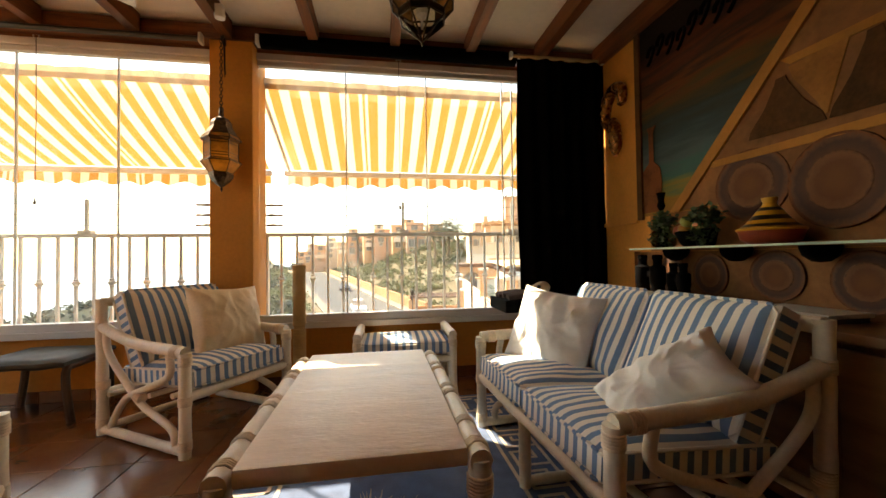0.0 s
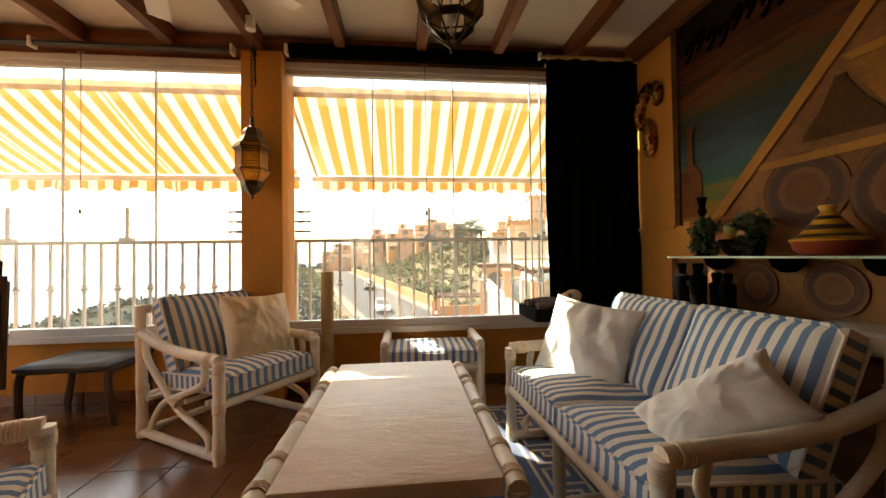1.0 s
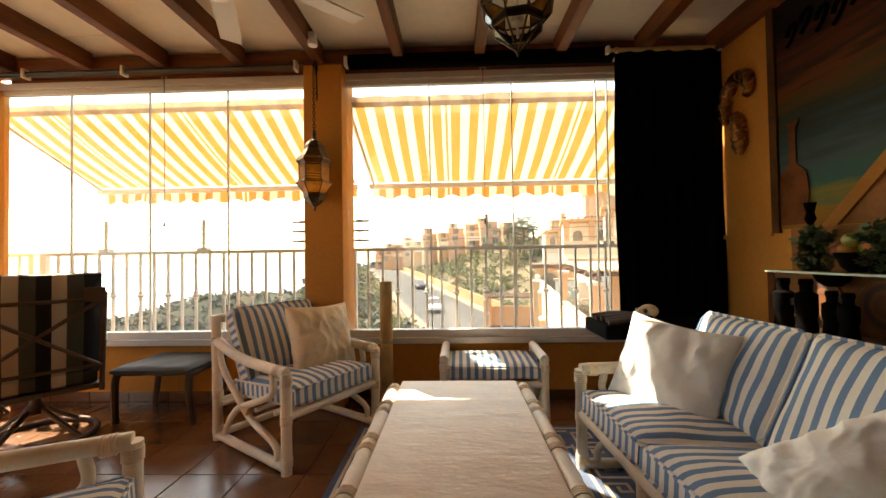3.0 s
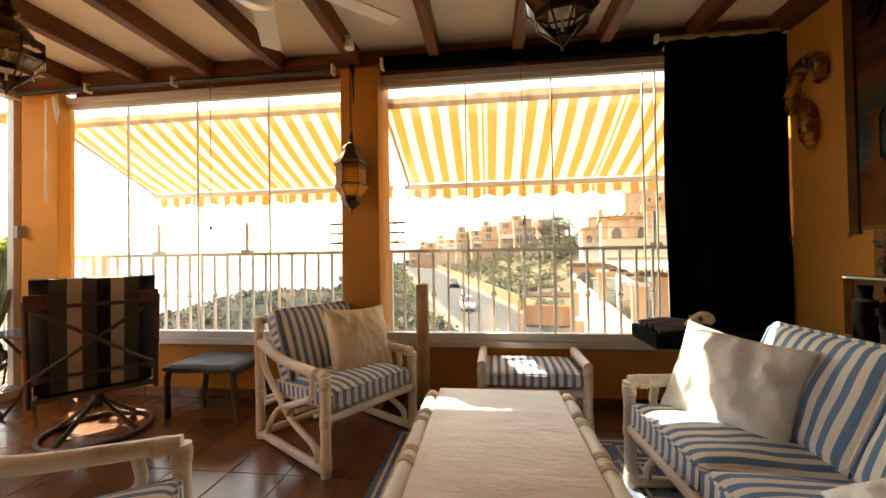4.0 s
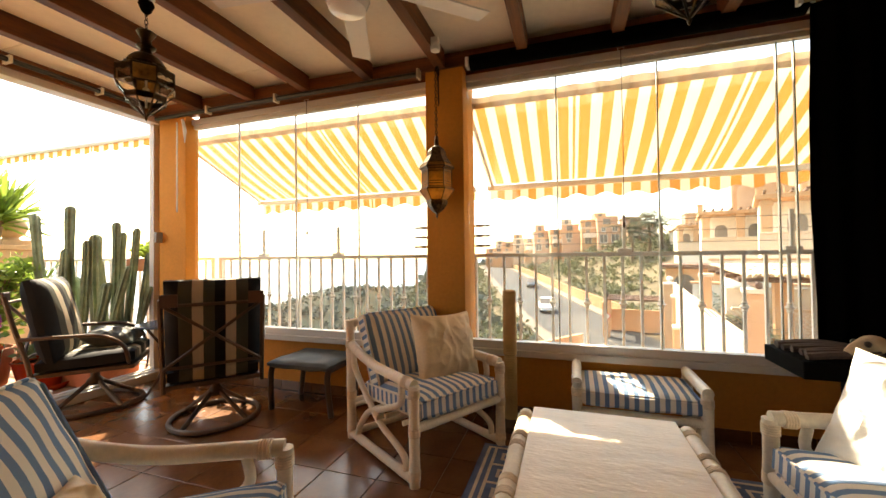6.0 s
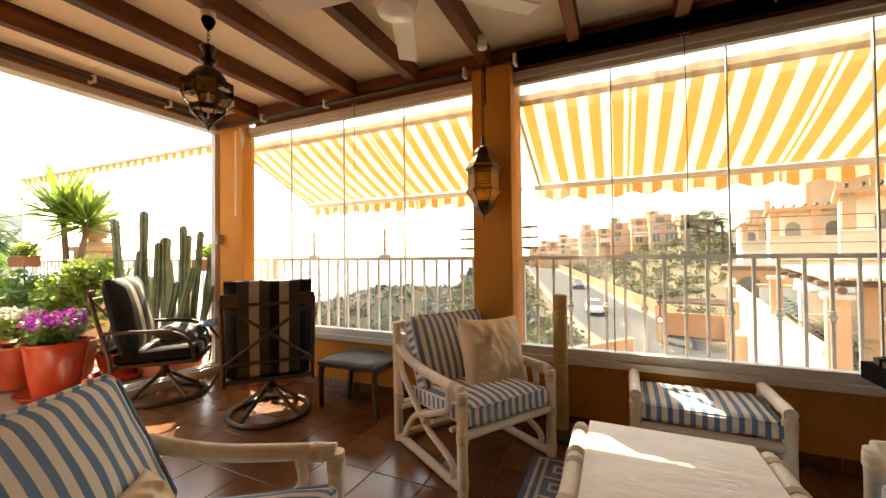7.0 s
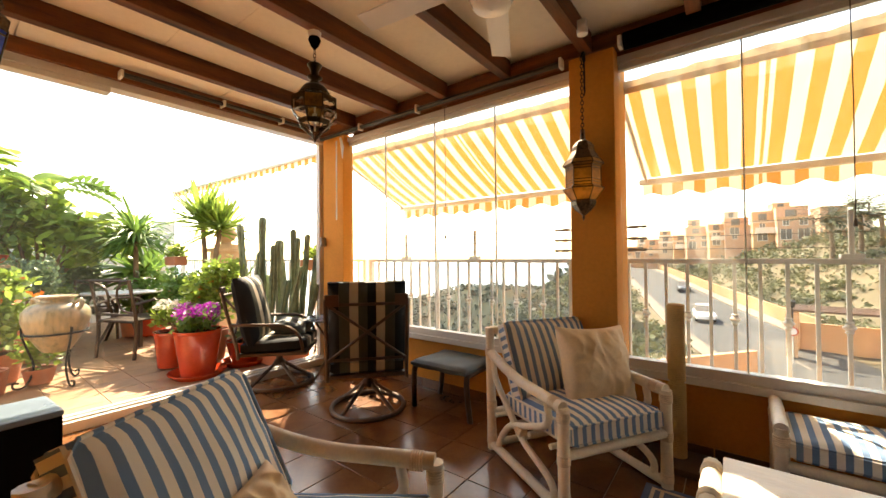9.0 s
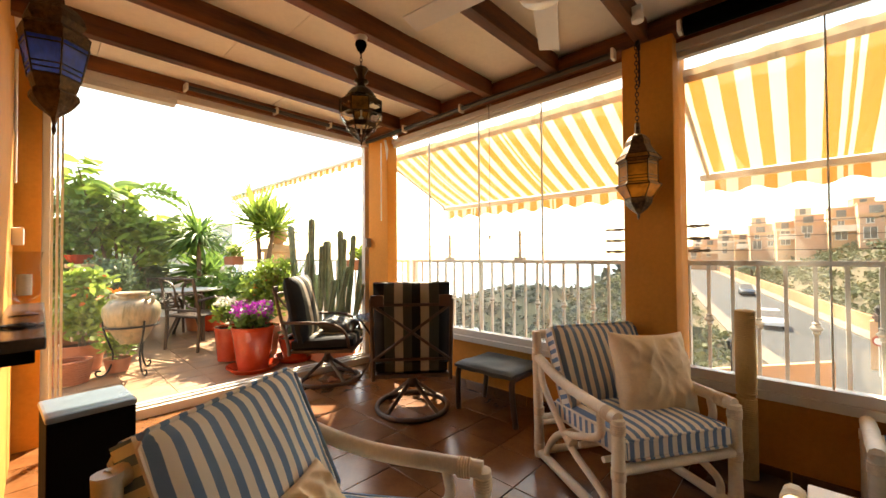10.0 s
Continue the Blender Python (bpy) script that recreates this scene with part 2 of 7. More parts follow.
def tube(bm, pts, r, sides=8, closed=False, smooth_steps=0, caps=True):
    """Sweeps a round section along points; r is one radius or one for each point."""
    pts = [Vector(p) for p in pts]
    rs = list(r) if isinstance(r, (list, tuple)) else [r] * len(pts)
    if smooth_steps:
        q, qr = [], []
        n = len(pts)
        for i in range(n if closed else n - 1):
            a, b = pts[i], pts[(i + 1) % n]
            p0 = pts[i - 1] if (closed or i > 0) else a * 2 - b
            p3 = pts[(i + 2) % n] if (closed or i + 2 < n) else b * 2 - a
            for k in range(smooth_steps):
                t = k / smooth_steps
                q.append(0.5 * ((2 * a) + (b - p0) * t + (2 * p0 - 5 * a + 4 * b - p3) * t * t + (3 * a - p0 - 3 * b + p3) * t ** 3))
                qr.append(rs[i] + (rs[(i + 1) % n] - rs[i]) * t)
        if not closed:
            q.append(pts[-1])
            qr.append(rs[-1])
        pts, rs = q, qr
    rings, up = [], None
    n = len(pts)
    for i, p in enumerate(pts):
        if closed:
            d = pts[(i + 1) % n] - pts[i - 1]
        else:
            d = pts[min(i + 1, n - 1)] - pts[max(i - 1, 0)]
        d.normalize()
        if up is None:
            up = Vector((0, 0, 1)) if abs(d.z) < 0.9 else Vector((1, 0, 0))
        side = d.cross(up).normalized()
        up = side.cross(d).normalized()
        rings.append([bm.verts.new(p + (side * math.cos(a) + up * math.sin(a)) * rs[i])
                      for a in [2 * math.pi * k / sides for k in range(sides)]])
    for i in range(n if closed else n - 1):
        A, B = rings[i], rings[(i + 1) % n]
        for k in range(sides):
            bm.faces.new((A[k], A[(k + 1) % sides], B[(k + 1) % sides], B[k]))
    if caps and not closed:
        bm.faces.new(rings[0][::-1])
        bm.faces.new(rings[-1])
    return rings


def lathe(bm, prof, seg=20, c=(0, 0, 0), cap=False):
    """Turns a profile of (radius, height) round an upright axis."""
    cx, cy, cz = c
    rings = []
    for r, z in prof:
        rings.append([bm.verts.new((cx + max(r, 0.0004) * math.cos(2 * math.pi * k / seg), cy + max(r, 0.0004) * math.sin(2 * math.pi * k / seg), cz + z)) for k in range(seg)])
    for A, B in zip(rings, rings[1:]):
        for k in range(seg):
            bm.faces.new((A[k], A[(k + 1) % seg], B[(k + 1) % seg], B[k]))
    bm.faces.new(rings[0][::-1])
    if cap or prof[-1][0] > 0.001:
        bm.faces.new(rings[-1])
    return rings


def cushion(bm, w, d, h, puff=0.02, n=20, edge=0.035, m=None, power=6.0):
    """A stuffed boxed cushion, centred; w along x, d along y, h along z."""
    top = []
    for side in (1, -1):
        grid = []
        for i in range(n + 1):
            row = []
            for j in range(n + 1):
                u, v = i / n * 2 - 1, j / n * 2 - 1
                us, vs = math.copysign(abs(u) ** 0.8, u), math.copysign(abs(v) ** 0.8, v)
                rim = max(abs(us), abs(vs))
                z = h / 2 + puff * (1 - us * us) * (1 - vs * vs) + 0.007 * noise.noise((us * w * 4.5 + w * 9, vs * d * 4.5, side))
                k = 1.0
                if rim > 1 - edge / min(w, d) * 2:
                    f = (rim - (1 - edge / min(w, d) * 2)) / (edge / min(w, d) * 2)
                    z -= edge * 0.5 * f * f
                row.append(bm.verts.new((us * w / 2, vs * d / 2, side * z)))
            grid.append(row)
        top.append(grid)
        for i in range(n):
            for j in range(n):
                f = (grid[i][j], grid[i + 1][j], grid[i + 1][j + 1], grid[i][j + 1])
                bm.faces.new(f if side > 0 else f[::-1])
    A, B = top
    loop = [(i, 0) for i in range(n)] + [(n, j) for j in range(n)] + [(n - i, n) for i in range(n)] + [(0, n - j) for j in range(n)]
    for k in range(len(loop)):
        (i0, j0), (i1, j1) = loop[k], loop[(k + 1) % len(loop)]
        bm.faces.new((A[i0][j0], B[i0][j0], B[i1][j1], A[i1][j1]))
    if m:
        bmesh.ops.transform(bm, matrix=m, verts=bm.verts)
    bmesh.ops.recalc_face_normals(bm, faces=bm.faces)


def piping(bm, w, d, z, r=0.006, m=None):
    c = 0.03
    pts = []
    for sx, sy in ((1, 1), (-1, 1), (-1, -1), (1, -1)):
        a = (sx * (w / 2 - c), sy * d / 2, z)
        b = (sx * w / 2, sy * (d / 2 - c), z)
        pts += [b, a] if sx * sy > 0 else [a, b]
    if m:
        pts = [m @ Vector(p) for p in pts]
    tube(bm, pts, r, 6, closed=True)


def pillow(bm, w, h, t, n=56, pinch=0.10, m=None, seed=0):
    """A soft scatter pillow with drawn-out corners and creases; w, h across, t thick."""
    rnd = random.Random(seed)
    ph = [rnd.uniform(0, 6.28) for _ in range(6)]
    grids = []
    for side in (1, -1):
        g = []
        for i in range(n + 1):
            row = []
            for j in range(n + 1):
                u, v = i / n * 2 - 1, j / n * 2 - 1
                x = u * w / 2 * (1 - pinch * (1 - abs(v) ** 2.2) * abs(u))
                y = v * h / 2 * (1 - pinch * (1 - abs(u) ** 2.2) * abs(v))
                k = max(0.0, (1 - u * u)) * max(0.0, (1 - v * v))
                z = t / 2 * k ** 0.42
                cr = 0.006 * math.sin(5 * u + 4 * v + ph[0]) * math.sin(4 * v - 3 * u + ph[1]) + 0.0045 * math.sin(11 * u * v + ph[2] + 8 * u) + 0.004 * abs(math.sin(9 * (u - v) + 3 * math.sin(4 * u + ph[3]))) * abs(u * v)
                z += cr * min(1, k * 4)
                ang = math.atan2(v, u)
                rad = math.hypot(u, v)
                z += min(1, k * 3) * 0.0025 * rad * math.sin(13 * ang + 5 * noise.noise((u * 2 + seed, v * 2, side)) + ph[4])
                z += min(1, k * 6) * 0.007 * (1 - abs(noise.noise((x * 16 + seed, y * 11, side * 3)))  ** 0.5 * 2)
                z += side * min(1, k * 5) * (0.012 * noise.noise((x * 7 + seed, y * 7, side)) + 0.007 * noise.noise((x * 17 + seed, y * 13, side * 2)))
                row.append(bm.verts.new((x, y, side * z)))
            g.append(row)
        grids.append(g)
        for i in range(n):
            for j in range(n):
                f = (g[i][j], g[i + 1][j], g[i + 1][j + 1], g[i][j + 1])
                bm.faces.new(f if side > 0 else f[::-1])
    bmesh.ops.remove_doubles(bm, verts=bm.verts, dist=0.0008)
    if m:
        bmesh.ops.transform(bm, matrix=m, verts=bm.verts)
    bmesh.ops.recalc_face_normals(bm, faces=bm.faces)


def blade(bm, base, out, up, length, width, droop=0.4, segs=5, fold=0.25, mi=0):
    """One strap leaf from base along out, bending down by droop."""
    out, up = Vector(out).normalized(), Vector(up).normalized()
    side = out.cross(up).normalized()
    prev = None
    p = Vector(base)
    for i in range(segs + 1):
        t = i / segs
        wd = width * (math.sin(math.pi * (0.12 + 0.88 * t)) ** 0.8) * (1 if t < 1 else 0.05)
        d = (out - Vector((0, 0, 1)) * droop * t * 2).normalized()
        nrm = side.cross(d)
        cur = (bm.verts.new(p - side * wd / 2 - nrm * wd * fold), bm.verts.new(p), bm.verts.new(p + side * wd / 2 - nrm * wd * fold))
        if prev:
            for k in range(2):
                f = bm.faces.new((prev[k], prev[k + 1], cur[k + 1], cur[k]))
                f.material_index = mi
        prev = cur
        p = p + d * length / segs


def leaf_cloud(bm, c, rad, count, size, rnd, mi=0, flat=1.0, shell=0.35):
    """Many small pointed leaves scattered through an uneven ball."""
    for _ in range(count):
        d = Vector((rnd.gauss(0, 1), rnd.gauss(0, 1), rnd.gauss(0, 1))).normalized()
        r = shell + (1 - shell) * rnd.random() ** 0.6
        bump = 0.75 + 0.35 * math.sin(3 * d.x + c[0] * 5) * math.sin(4 * d.y + c[1] * 3)
        p = Vector(c) + Vector((d.x * rad[0], d.y * rad[1], d.z * rad[2])) * r * bump
        ax = Vector((rnd.gauss(0, 1), rnd.gauss(0, 1), rnd.gauss(0, 0.6) + 0.2)).normalized()
        ay = ax.cross(Vector((rnd.gauss(0, 1), rnd.gauss(0, 1), rnd.gauss(0, 1)))).normalized()
        s = size * rnd.uniform(0.6, 1.4)
        q = [p, p + ax * s * 0.5 + ay * s * 0.32, p + ax * s, p + ax * s * 0.5 - ay * s * 0.32]
        f = bm.faces.new([bm.verts.new(v) for v in q])
        f.material_index = mi


def frame_of(ox, oy, yaw, z=0.0):
    return Matrix.Translation((ox, oy, z)) @ Matrix.Rotation(radians(yaw), 4, "Z")

# ---- the room ----
GX, WY, RX = -3.55, 4.02, 2.27      # left glass line, window wall, right wall
BACK = -1.6
CEIL = 2.62


def solid(name, rows, mat, label, category="structure", bevel=0.0):
    return tagged(part(name, boxes(*rows, bevel=bevel), mat), label, category, kind="structure")


floor_ob = solid("floor", [(GX - 0.1, RX + 0.3, BACK - 0.2, WY + 0.25, -0.25, -0.006)], M_grout, "bed of grout joints under the glossy terracotta floor tiles", "floor")
BEAMS = (-2.88, -2.29, -1.72, -1.14, -0.56, 0.03, 0.61, 1.18, 1.75)
rnd = random.Random(3)
bm = bmesh.new()
edges_x = [GX - 0.15, *BEAMS, RX + 0.3]
for a, b in zip(edges_x, edges_x[1:]):
    y = BACK - 0.2 - rnd.uniform(0.0, 1.0)
    while y < WY + 0.05:
        y1 = min(y + 1.22, WY + 0.05)
        dz = rnd.uniform(0, 0.006)
        box(bm, a + 0.001, b - 0.001, max(y, BACK - 0.2), y1 - 0.005, CEIL + dz, CEIL + 0.03 + dz)
        y = y1
box(bm, GX - 0.15, RX + 0.3, BACK - 0.2, WY + 0.05, CEIL + 0.045, CEIL + 0.14)
ceiling = tagged(part("ceiling", bm, M_board), "pale cream ceiling boards between dark beams", "ceiling", kind="structure")
wall_low = solid("wall_north", [(-3.03, RX, WY, WY + 0.16, 0, 0.43)], M_wall, "low ochre plaster wall under the windows", "wall")
lintel = solid("trim_lintel", [(-3.03, RX, WY - 0.02, WY + 0.04, 2.475, CEIL)], M_beamx, "dark stained timber lintel over the windows", "lintel")
pillar = solid("wall_pillar", [(-0.685, -0.40, 3.90, 4.22, 0, 2.53)], M_wall, "square ochre plaster pillar between the windows", "pillar", bevel=0.008)
corner = solid("wall_corner", [(-3.46, -3.115, 3.93, 4.03, 0, 2.5), (-3.62, -3.46, 3.98, 4.03, 0, 2.5), (-3.62, -3.14, 4.03, 4.085, 0, 2.5)], M_wall, "ochre plaster corner pillar beside the glass doors", "pillar", bevel=0.006)
wall_east = solid("wall_east", [(RX, RX + 0.2, BACK, WY + 0.16, 0, CEIL)], M_wall, "dim ochre plaster side wall", "wall")
wall_south = solid("wall_south", [(GX - 0.1, -0.6, 1.05, 1.24, 0, CEIL), (-0.75, -0.6, BACK, 1.05, 0, CEIL)], M_wall, "ochre plaster house wall behind the seating", "wall")
wall_back = solid("wall_back", [(-0.6, RX + 0.2, BACK - 0.2, BACK, 0, CEIL)], shader("back_plaster", (0.45, 0.27, 0.13), 0.85, var=0.05), "plain ochre plaster wall at the back of the room", "wall")
wall_west = solid("wall_west", [(GX - 0.1, GX + 0.14, 1.24, 1.36, 0, CEIL)], M_wall, "ochre plaster jamb of the glass doors", "wall")
header = solid("trim_header", [(GX - 0.08, GX + 0.1, 1.24, 3.98, 2.525, CEIL), (GX - 0.1, GX + 0.12, 3.9, 4.22, 2.5, CEIL)], M_beam, "dark stained timber header over the glass doors", "beam")
ledger = solid("trim_ledger", [(GX + 0.1, RX, WY - 0.14, WY - 0.02, 2.5, 2.6)], M_beamx, "dark stained timber wall plate under the ceiling", "beam")
east_plate = solid("trim_plate", [(RX - 0.05, RX, BACK, WY - 0.14, 2.47, CEIL)], M_beam, "dark stained timber plate along the side wall", "beam")

for x in BEAMS:
    b = part("ceiling_beam", boxes((x - 0.035, x + 0.035, BACK, WY - 0.14, 2.5, CEIL + 0.005), bevel=0.004), M_beam)
    tagged(b, "dark stained timber ceiling beam", "beam", "ceiling beams")

# window frames and panes
for nm, x0, x1, joints in (("window_1", -3.115, -0.685, (-2.58, -1.95, -1.33)), ("window_2", -0.40, RX, (0.235, 0.86, 1.49, 1.575))):
    w = tagged(new(nm), "frameless folding glass panes in slim white rails", "window", kind="structure")
    part("window_frame", boxes((x0, x1, WY - 0.035, WY + 0.08, 0.43, 0.475), (x0, x1, WY - 0.01, WY + 0.06, 0.475, 0.53), bevel=0.004), M_alu, w, "white bottom rail")
    part("window_frame", boxes((x0, x1, WY - 0.03, WY + 0.04, 2.425, 2.475), (x0, x1, WY - 0.01, WY + 0.035, 2.39, 2.423), bevel=0.004), M_alu, w, "white top rail")
    xs = [x0, *joints, x1]
    for a, b in zip(xs, xs[1:]):
        p = part("pane", boxes((a + 0.003, b - 0.003, WY + 0.015, WY + 0.023, 0.53, 2.39)), M_glass, w)
        p.visible_shadow = False
    for j in joints:
        part("pane_edge", boxes((j - 0.004, j + 0.004, WY + 0.010, WY + 0.028, 0.53, 2.388)), M_edge, w)

door_w = tagged(new("door_1"), "frameless folding glass doors, mostly folded open onto the terrace", "glass door", kind="structure")
part("track", boxes((GX - 0.08, GX + 0.10, 1.36, 3.98, 0.0, 0.07), (GX - 0.05, GX - 0.02, 1.36, 3.98, 0.07, 0.085), (GX + 0.03, GX + 0.06, 1.36, 3.98, 0.07, 0.085), bevel=0.003), M_alu, door_w, "pale raised floor track")
part("top_rail", boxes((GX - 0.05, GX + 0.07, 1.36, 3.98, 2.465, 2.523), (GX - 0.04, GX + 0.06, 1.36, 2.1, 2.425, 2.465), bevel=0.003), M_alu, door_w, "pale top rail")
for y0, y1 in ((1.44, 2.08),):
    p = part("pane", boxes((GX - 0.004, GX + 0.004, y0, y1, 0.088, 2.424)), M_clear, door_w)
    p.visible_shadow = False
for k in range(3):
    p = part("pane", boxes((GX - 0.05, GX + 0.35, 1.40 + k * 0.022, 1.408 + k * 0.022, 0.088, 2.424)), M_clear, door_w)
    p.visible_shadow = False
    part("pane_edge", boxes((GX + 0.35, GX + 0.362, 1.398 + k * 0.022, 1.410 + k * 0.022, 0.088, 2.424)), M_edge, door_w)
part("jamb", boxes((GX - 0.04, GX + 0.02, 3.925, 3.98, 0.085, 2.464), (GX - 0.04, GX + 0.06, 1.36, 1.40, 0.085, 2.424), bevel=0.003), M_alu, door_w)
part("latch", boxes((GX + 0.12, GX + 0.15, 3.86, 3.92, 1.30, 1.40), bevel=0.005), shader("grey_plastic", (0.3, 0.3, 0.3), 0.5), door_w)


# ---- cane furniture ----
def bound(th, p, d, r, n=4, step=0.009):
    """One wound binding: a ribbed sleeve round a pole."""
    r *= 1.14
    bm = bmesh.new()
    p, d = Vector(p), Vector(d).normalized()
    pts, rs = [], []
    for i in range(n):
        q = p + d * (i - (n - 1) / 2) * step
        pts += [q - d * step * 0.48, q - d * step * 0.2, q + d * step * 0.2]
        rs += [r * 1.03, r * 1.12, r * 1.12]
    pts.append(pts[-1] + d * step * 0.28)
    rs.append(r * 1.03)
    tube(bm, pts, rs, 10)
    part("binding", bm, M_bind, th, "", smooth=True)


def cane(parent, pts, r=0.028, steps=6, label=""):
    """A cane pole with slight swellings at its nodes."""
    r *= 1.14
    bm = bmesh.new()
    pts = [Vector(p) for p in pts]
    if len(pts) == 2:
        n = max(3, int((pts[1] - pts[0]).length / 0.05))
        pts = [pts[0].lerp(pts[1], i / n) for i in range(n + 1)]
        rs = [r * (1.07 if i % 4 == 2 else 1.0) for i in range(n + 1)]
        tube(bm, pts, rs, 10)
    else:
        tube(bm, pts, r, 10, smooth_steps=steps)
    return part("pole", bm, M_cane, parent, label, smooth=True)


def cane_side(th, x, d, back_h, arm_h, rise):
    """One side of a cane seat: posts, floor rail, arm and two crossing bows."""
    f, b = -d / 2, d / 2
    cane(th, [(x, f, 0.0), (x, f, arm_h)], 0.024)
    cane(th, [(x, b, 0.0), (x, b + 0.02, back_h)], 0.024)
    cane(th, [(x, f, 0.03), (x, b, 0.03)], 0.021)
    cane(th, [(x, b + 0.015, arm_h + rise), (x, b - 0.16, arm_h + rise * 0.45), (x, 0.02, arm_h + 0.15 * rise), (x, f + 0.14, arm_h + 0.005), (x, f, arm_h)], 0.025, 7)
    cane(th, [(x, b - 0.03, arm_h + rise * 0.9), (x, b - 0.05, arm_h - 0.05), (x, b - 0.22, 0.30), (x, -0.02, 0.20), (x, f + 0.10, 0.12), (x, f + 0.075, 0.03)], 0.016, 6)
    cane(th, [(x, f + 0.12, arm_h - 0.01), (x, f + 0.12, arm_h - 0.12), (x, -0.06, 0.30), (x, 0.10, 0.24), (x, b - 0.16, 0.17), (x, b - 0.10, 0.09), (x, b - 0.075, 0.03)], 0.016, 6)
    for p, dd, r in (((x, f, arm_h - 0.04), (0, 0, 1), 0.025), ((x, f + 0.06, arm_h), (0, 1, 0), 0.026), ((x, f, 0.06), (0, 0, 1), 0.025), ((x, b, 0.06), (0, 0, 1), 0.025),
                     ((x, b + 0.015, arm_h + rise), (0, 0, 1), 0.025), ((x, f, 0.27), (0, 0, 1), 0.025), ((x, b, 0.27), (0, 0, 1), 0.025), ((x, 0.01, 0.245), (0, 1, 0.3), 0.022)):
        bound(th, p, dd, r, 5)


def cane_seat(th, w, d, seats, back_h, arm_h, seat_z, lean=26, rise=0.09, hgt=0.44, push=0.225, bar=True):
    for x in (-w / 2, w / 2):
        cane_side(th, x, d, back_h, arm_h, rise)
    f, b = -d / 2, d / 2
    cane(th, [(-w / 2, f, seat_z - 0.06), (w / 2, f, seat_z - 0.06)], 0.021)
    cane(th, [(-w / 2, b, seat_z - 0.12), (w / 2, b, seat_z - 0.12)], 0.019)
    if bar:
        cane(th, [(-w / 2, b + 0.02, back_h - 0.02), (w / 2, b + 0.02, back_h - 0.02)], 0.023)
    cane(th, [(-w / 2, b, 0.03), (w / 2, b, 0.03)], 0.018)
    if seats > 1:
        cane(th, [(0, f, 0), (0, f, seat_z - 0.06)], 0.021)
        cane(th, [(0, f, 0.03), (0, b, 0.03)], 0.018)
    for i in range(4):
        y = f + 0.1 + i * (d - 0.15) / 3
        cane(th, [(-w / 2, y, seat_z - 0.065 - i * 0.02), (w / 2, y, seat_z - 0.065 - i * 0.02)], 0.012)
    cw = (w - 0.06) / seats
    for s in range(seats):
        cx = -w / 2 + 0.03 + cw * (s + 0.5)
        bm = bmesh.new()
        m = Matrix.Translation((cx, f + 0.285, seat_z)) @ Matrix.Rotation(radians(-4), 4, "X")
        cushion(bm, cw - 0.012, 0.60, 0.115, 0.028, edge=0.045)
        c = part("seat_cushion", bm, M_blue, th, "blue and cream striped seat cushion", smooth=True)
        c.matrix_local = m
        bm = bmesh.new()
        piping(bm, cw - 0.012, 0.60, 0.041)
        piping(bm, cw - 0.012, 0.60, -0.041)
        part("piping", bm, M_piping, c, smooth=True)
        bm = bmesh.new()
        cushion(bm, cw - 0.012, hgt, 0.125, 0.03, edge=0.05)
        m = Matrix.Translation((cx, b - push, seat_z + 0.06)) @ Matrix.Rotation(radians(90 - lean), 4, "X") @ Matrix.Translation((0, hgt / 2 - 0.04, 0))
        c = part("back_cushion", bm, M_blue, th, "blue and cream striped back cushion", smooth=True)
        c.matrix_local = m
        bm = bmesh.new()
        piping(bm, cw - 0.012, hgt, 0.045)
        piping(bm, cw - 0.012, hgt, -0.045)
        part("piping", bm, M_piping, c, smooth=True)


armchair = empty("armchair", frame_of(0, 0, 0), "whitewashed cane armchair with blue striped cushions on the tiles", "armchair", "cane armchairs")
cane_seat(armchair, 0.63, 0.69, 1, 0.74, 0.50, 0.345)
near_chair = empty("armchair", frame_of(-0.783, 1.915, 119), "whitewashed cane armchair with blue striped cushions beside the loudspeaker", "armchair", "cane armchairs")
cane_seat(near_chair, 0.63, 0.69, 1, 0.74, 0.50, 0.345, push=0.145, hgt=0.46)
armchair.matrix_world = frame_of(-0.567, 3.50, 57.5)
sofa = empty("sofa", frame_of(1.413, 2.539, -87.3), "whitewashed cane two-seat sofa with blue striped cushions on the rug", "sofa")
cane_seat(sofa, 1.14, 0.71, 2, 0.74, 0.50, 0.345, rise=0.10)

stool = empty("footstool", frame_of(0.65, 3.745, -1), "whitewashed cane footstool with a striped cushion under the window", "footstool")
for x in (-0.315, 0.315):
    cane(stool, [(x, -0.17, 0), (x, -0.17, 0.425)], 0.024)
    cane(stool, [(x, 0.20, 0), (x, 0.20, 0.425)], 0.024)
    cane(stool, [(x, -0.19, 0.425), (x, 0.22, 0.425)], 0.025)
    cane(stool, [(x, -0.17, 0.03), (x, 0.20, 0.03)], 0.018)
    for s in (-1, 1):
        cane(stool, [(x, 0.015 + s * 0.05, 0.25), (x, 0.015 + s * 0.06, 0.15), (x, 0.015 + s * 0.12, 0.05)], 0.013)
    for y in (-0.17, 0.20):
        bound(stool, (x, y, 0.37), (0, 0, 1), 0.025, 5)
        bound(stool, (x, y, 0.06), (0, 0, 1), 0.025, 4)
for y in (-0.17, 0.20):
    cane(stool, [(-0.315, y, 0.265), (0.315, y, 0.265)], 0.02)
bm = bmesh.new()
cushion(bm, 0.58, 0.40, 0.09, 0.02)
c = part("cushion", bm, M_blue, stool, "blue and cream striped cushion", smooth=True)
c.matrix_local = pose(0, 0.015, 0.34)
bm = bmesh.new()
piping(bm, 0.58, 0.40, 0.038)
part("piping", bm, M_piping, c, smooth=True)

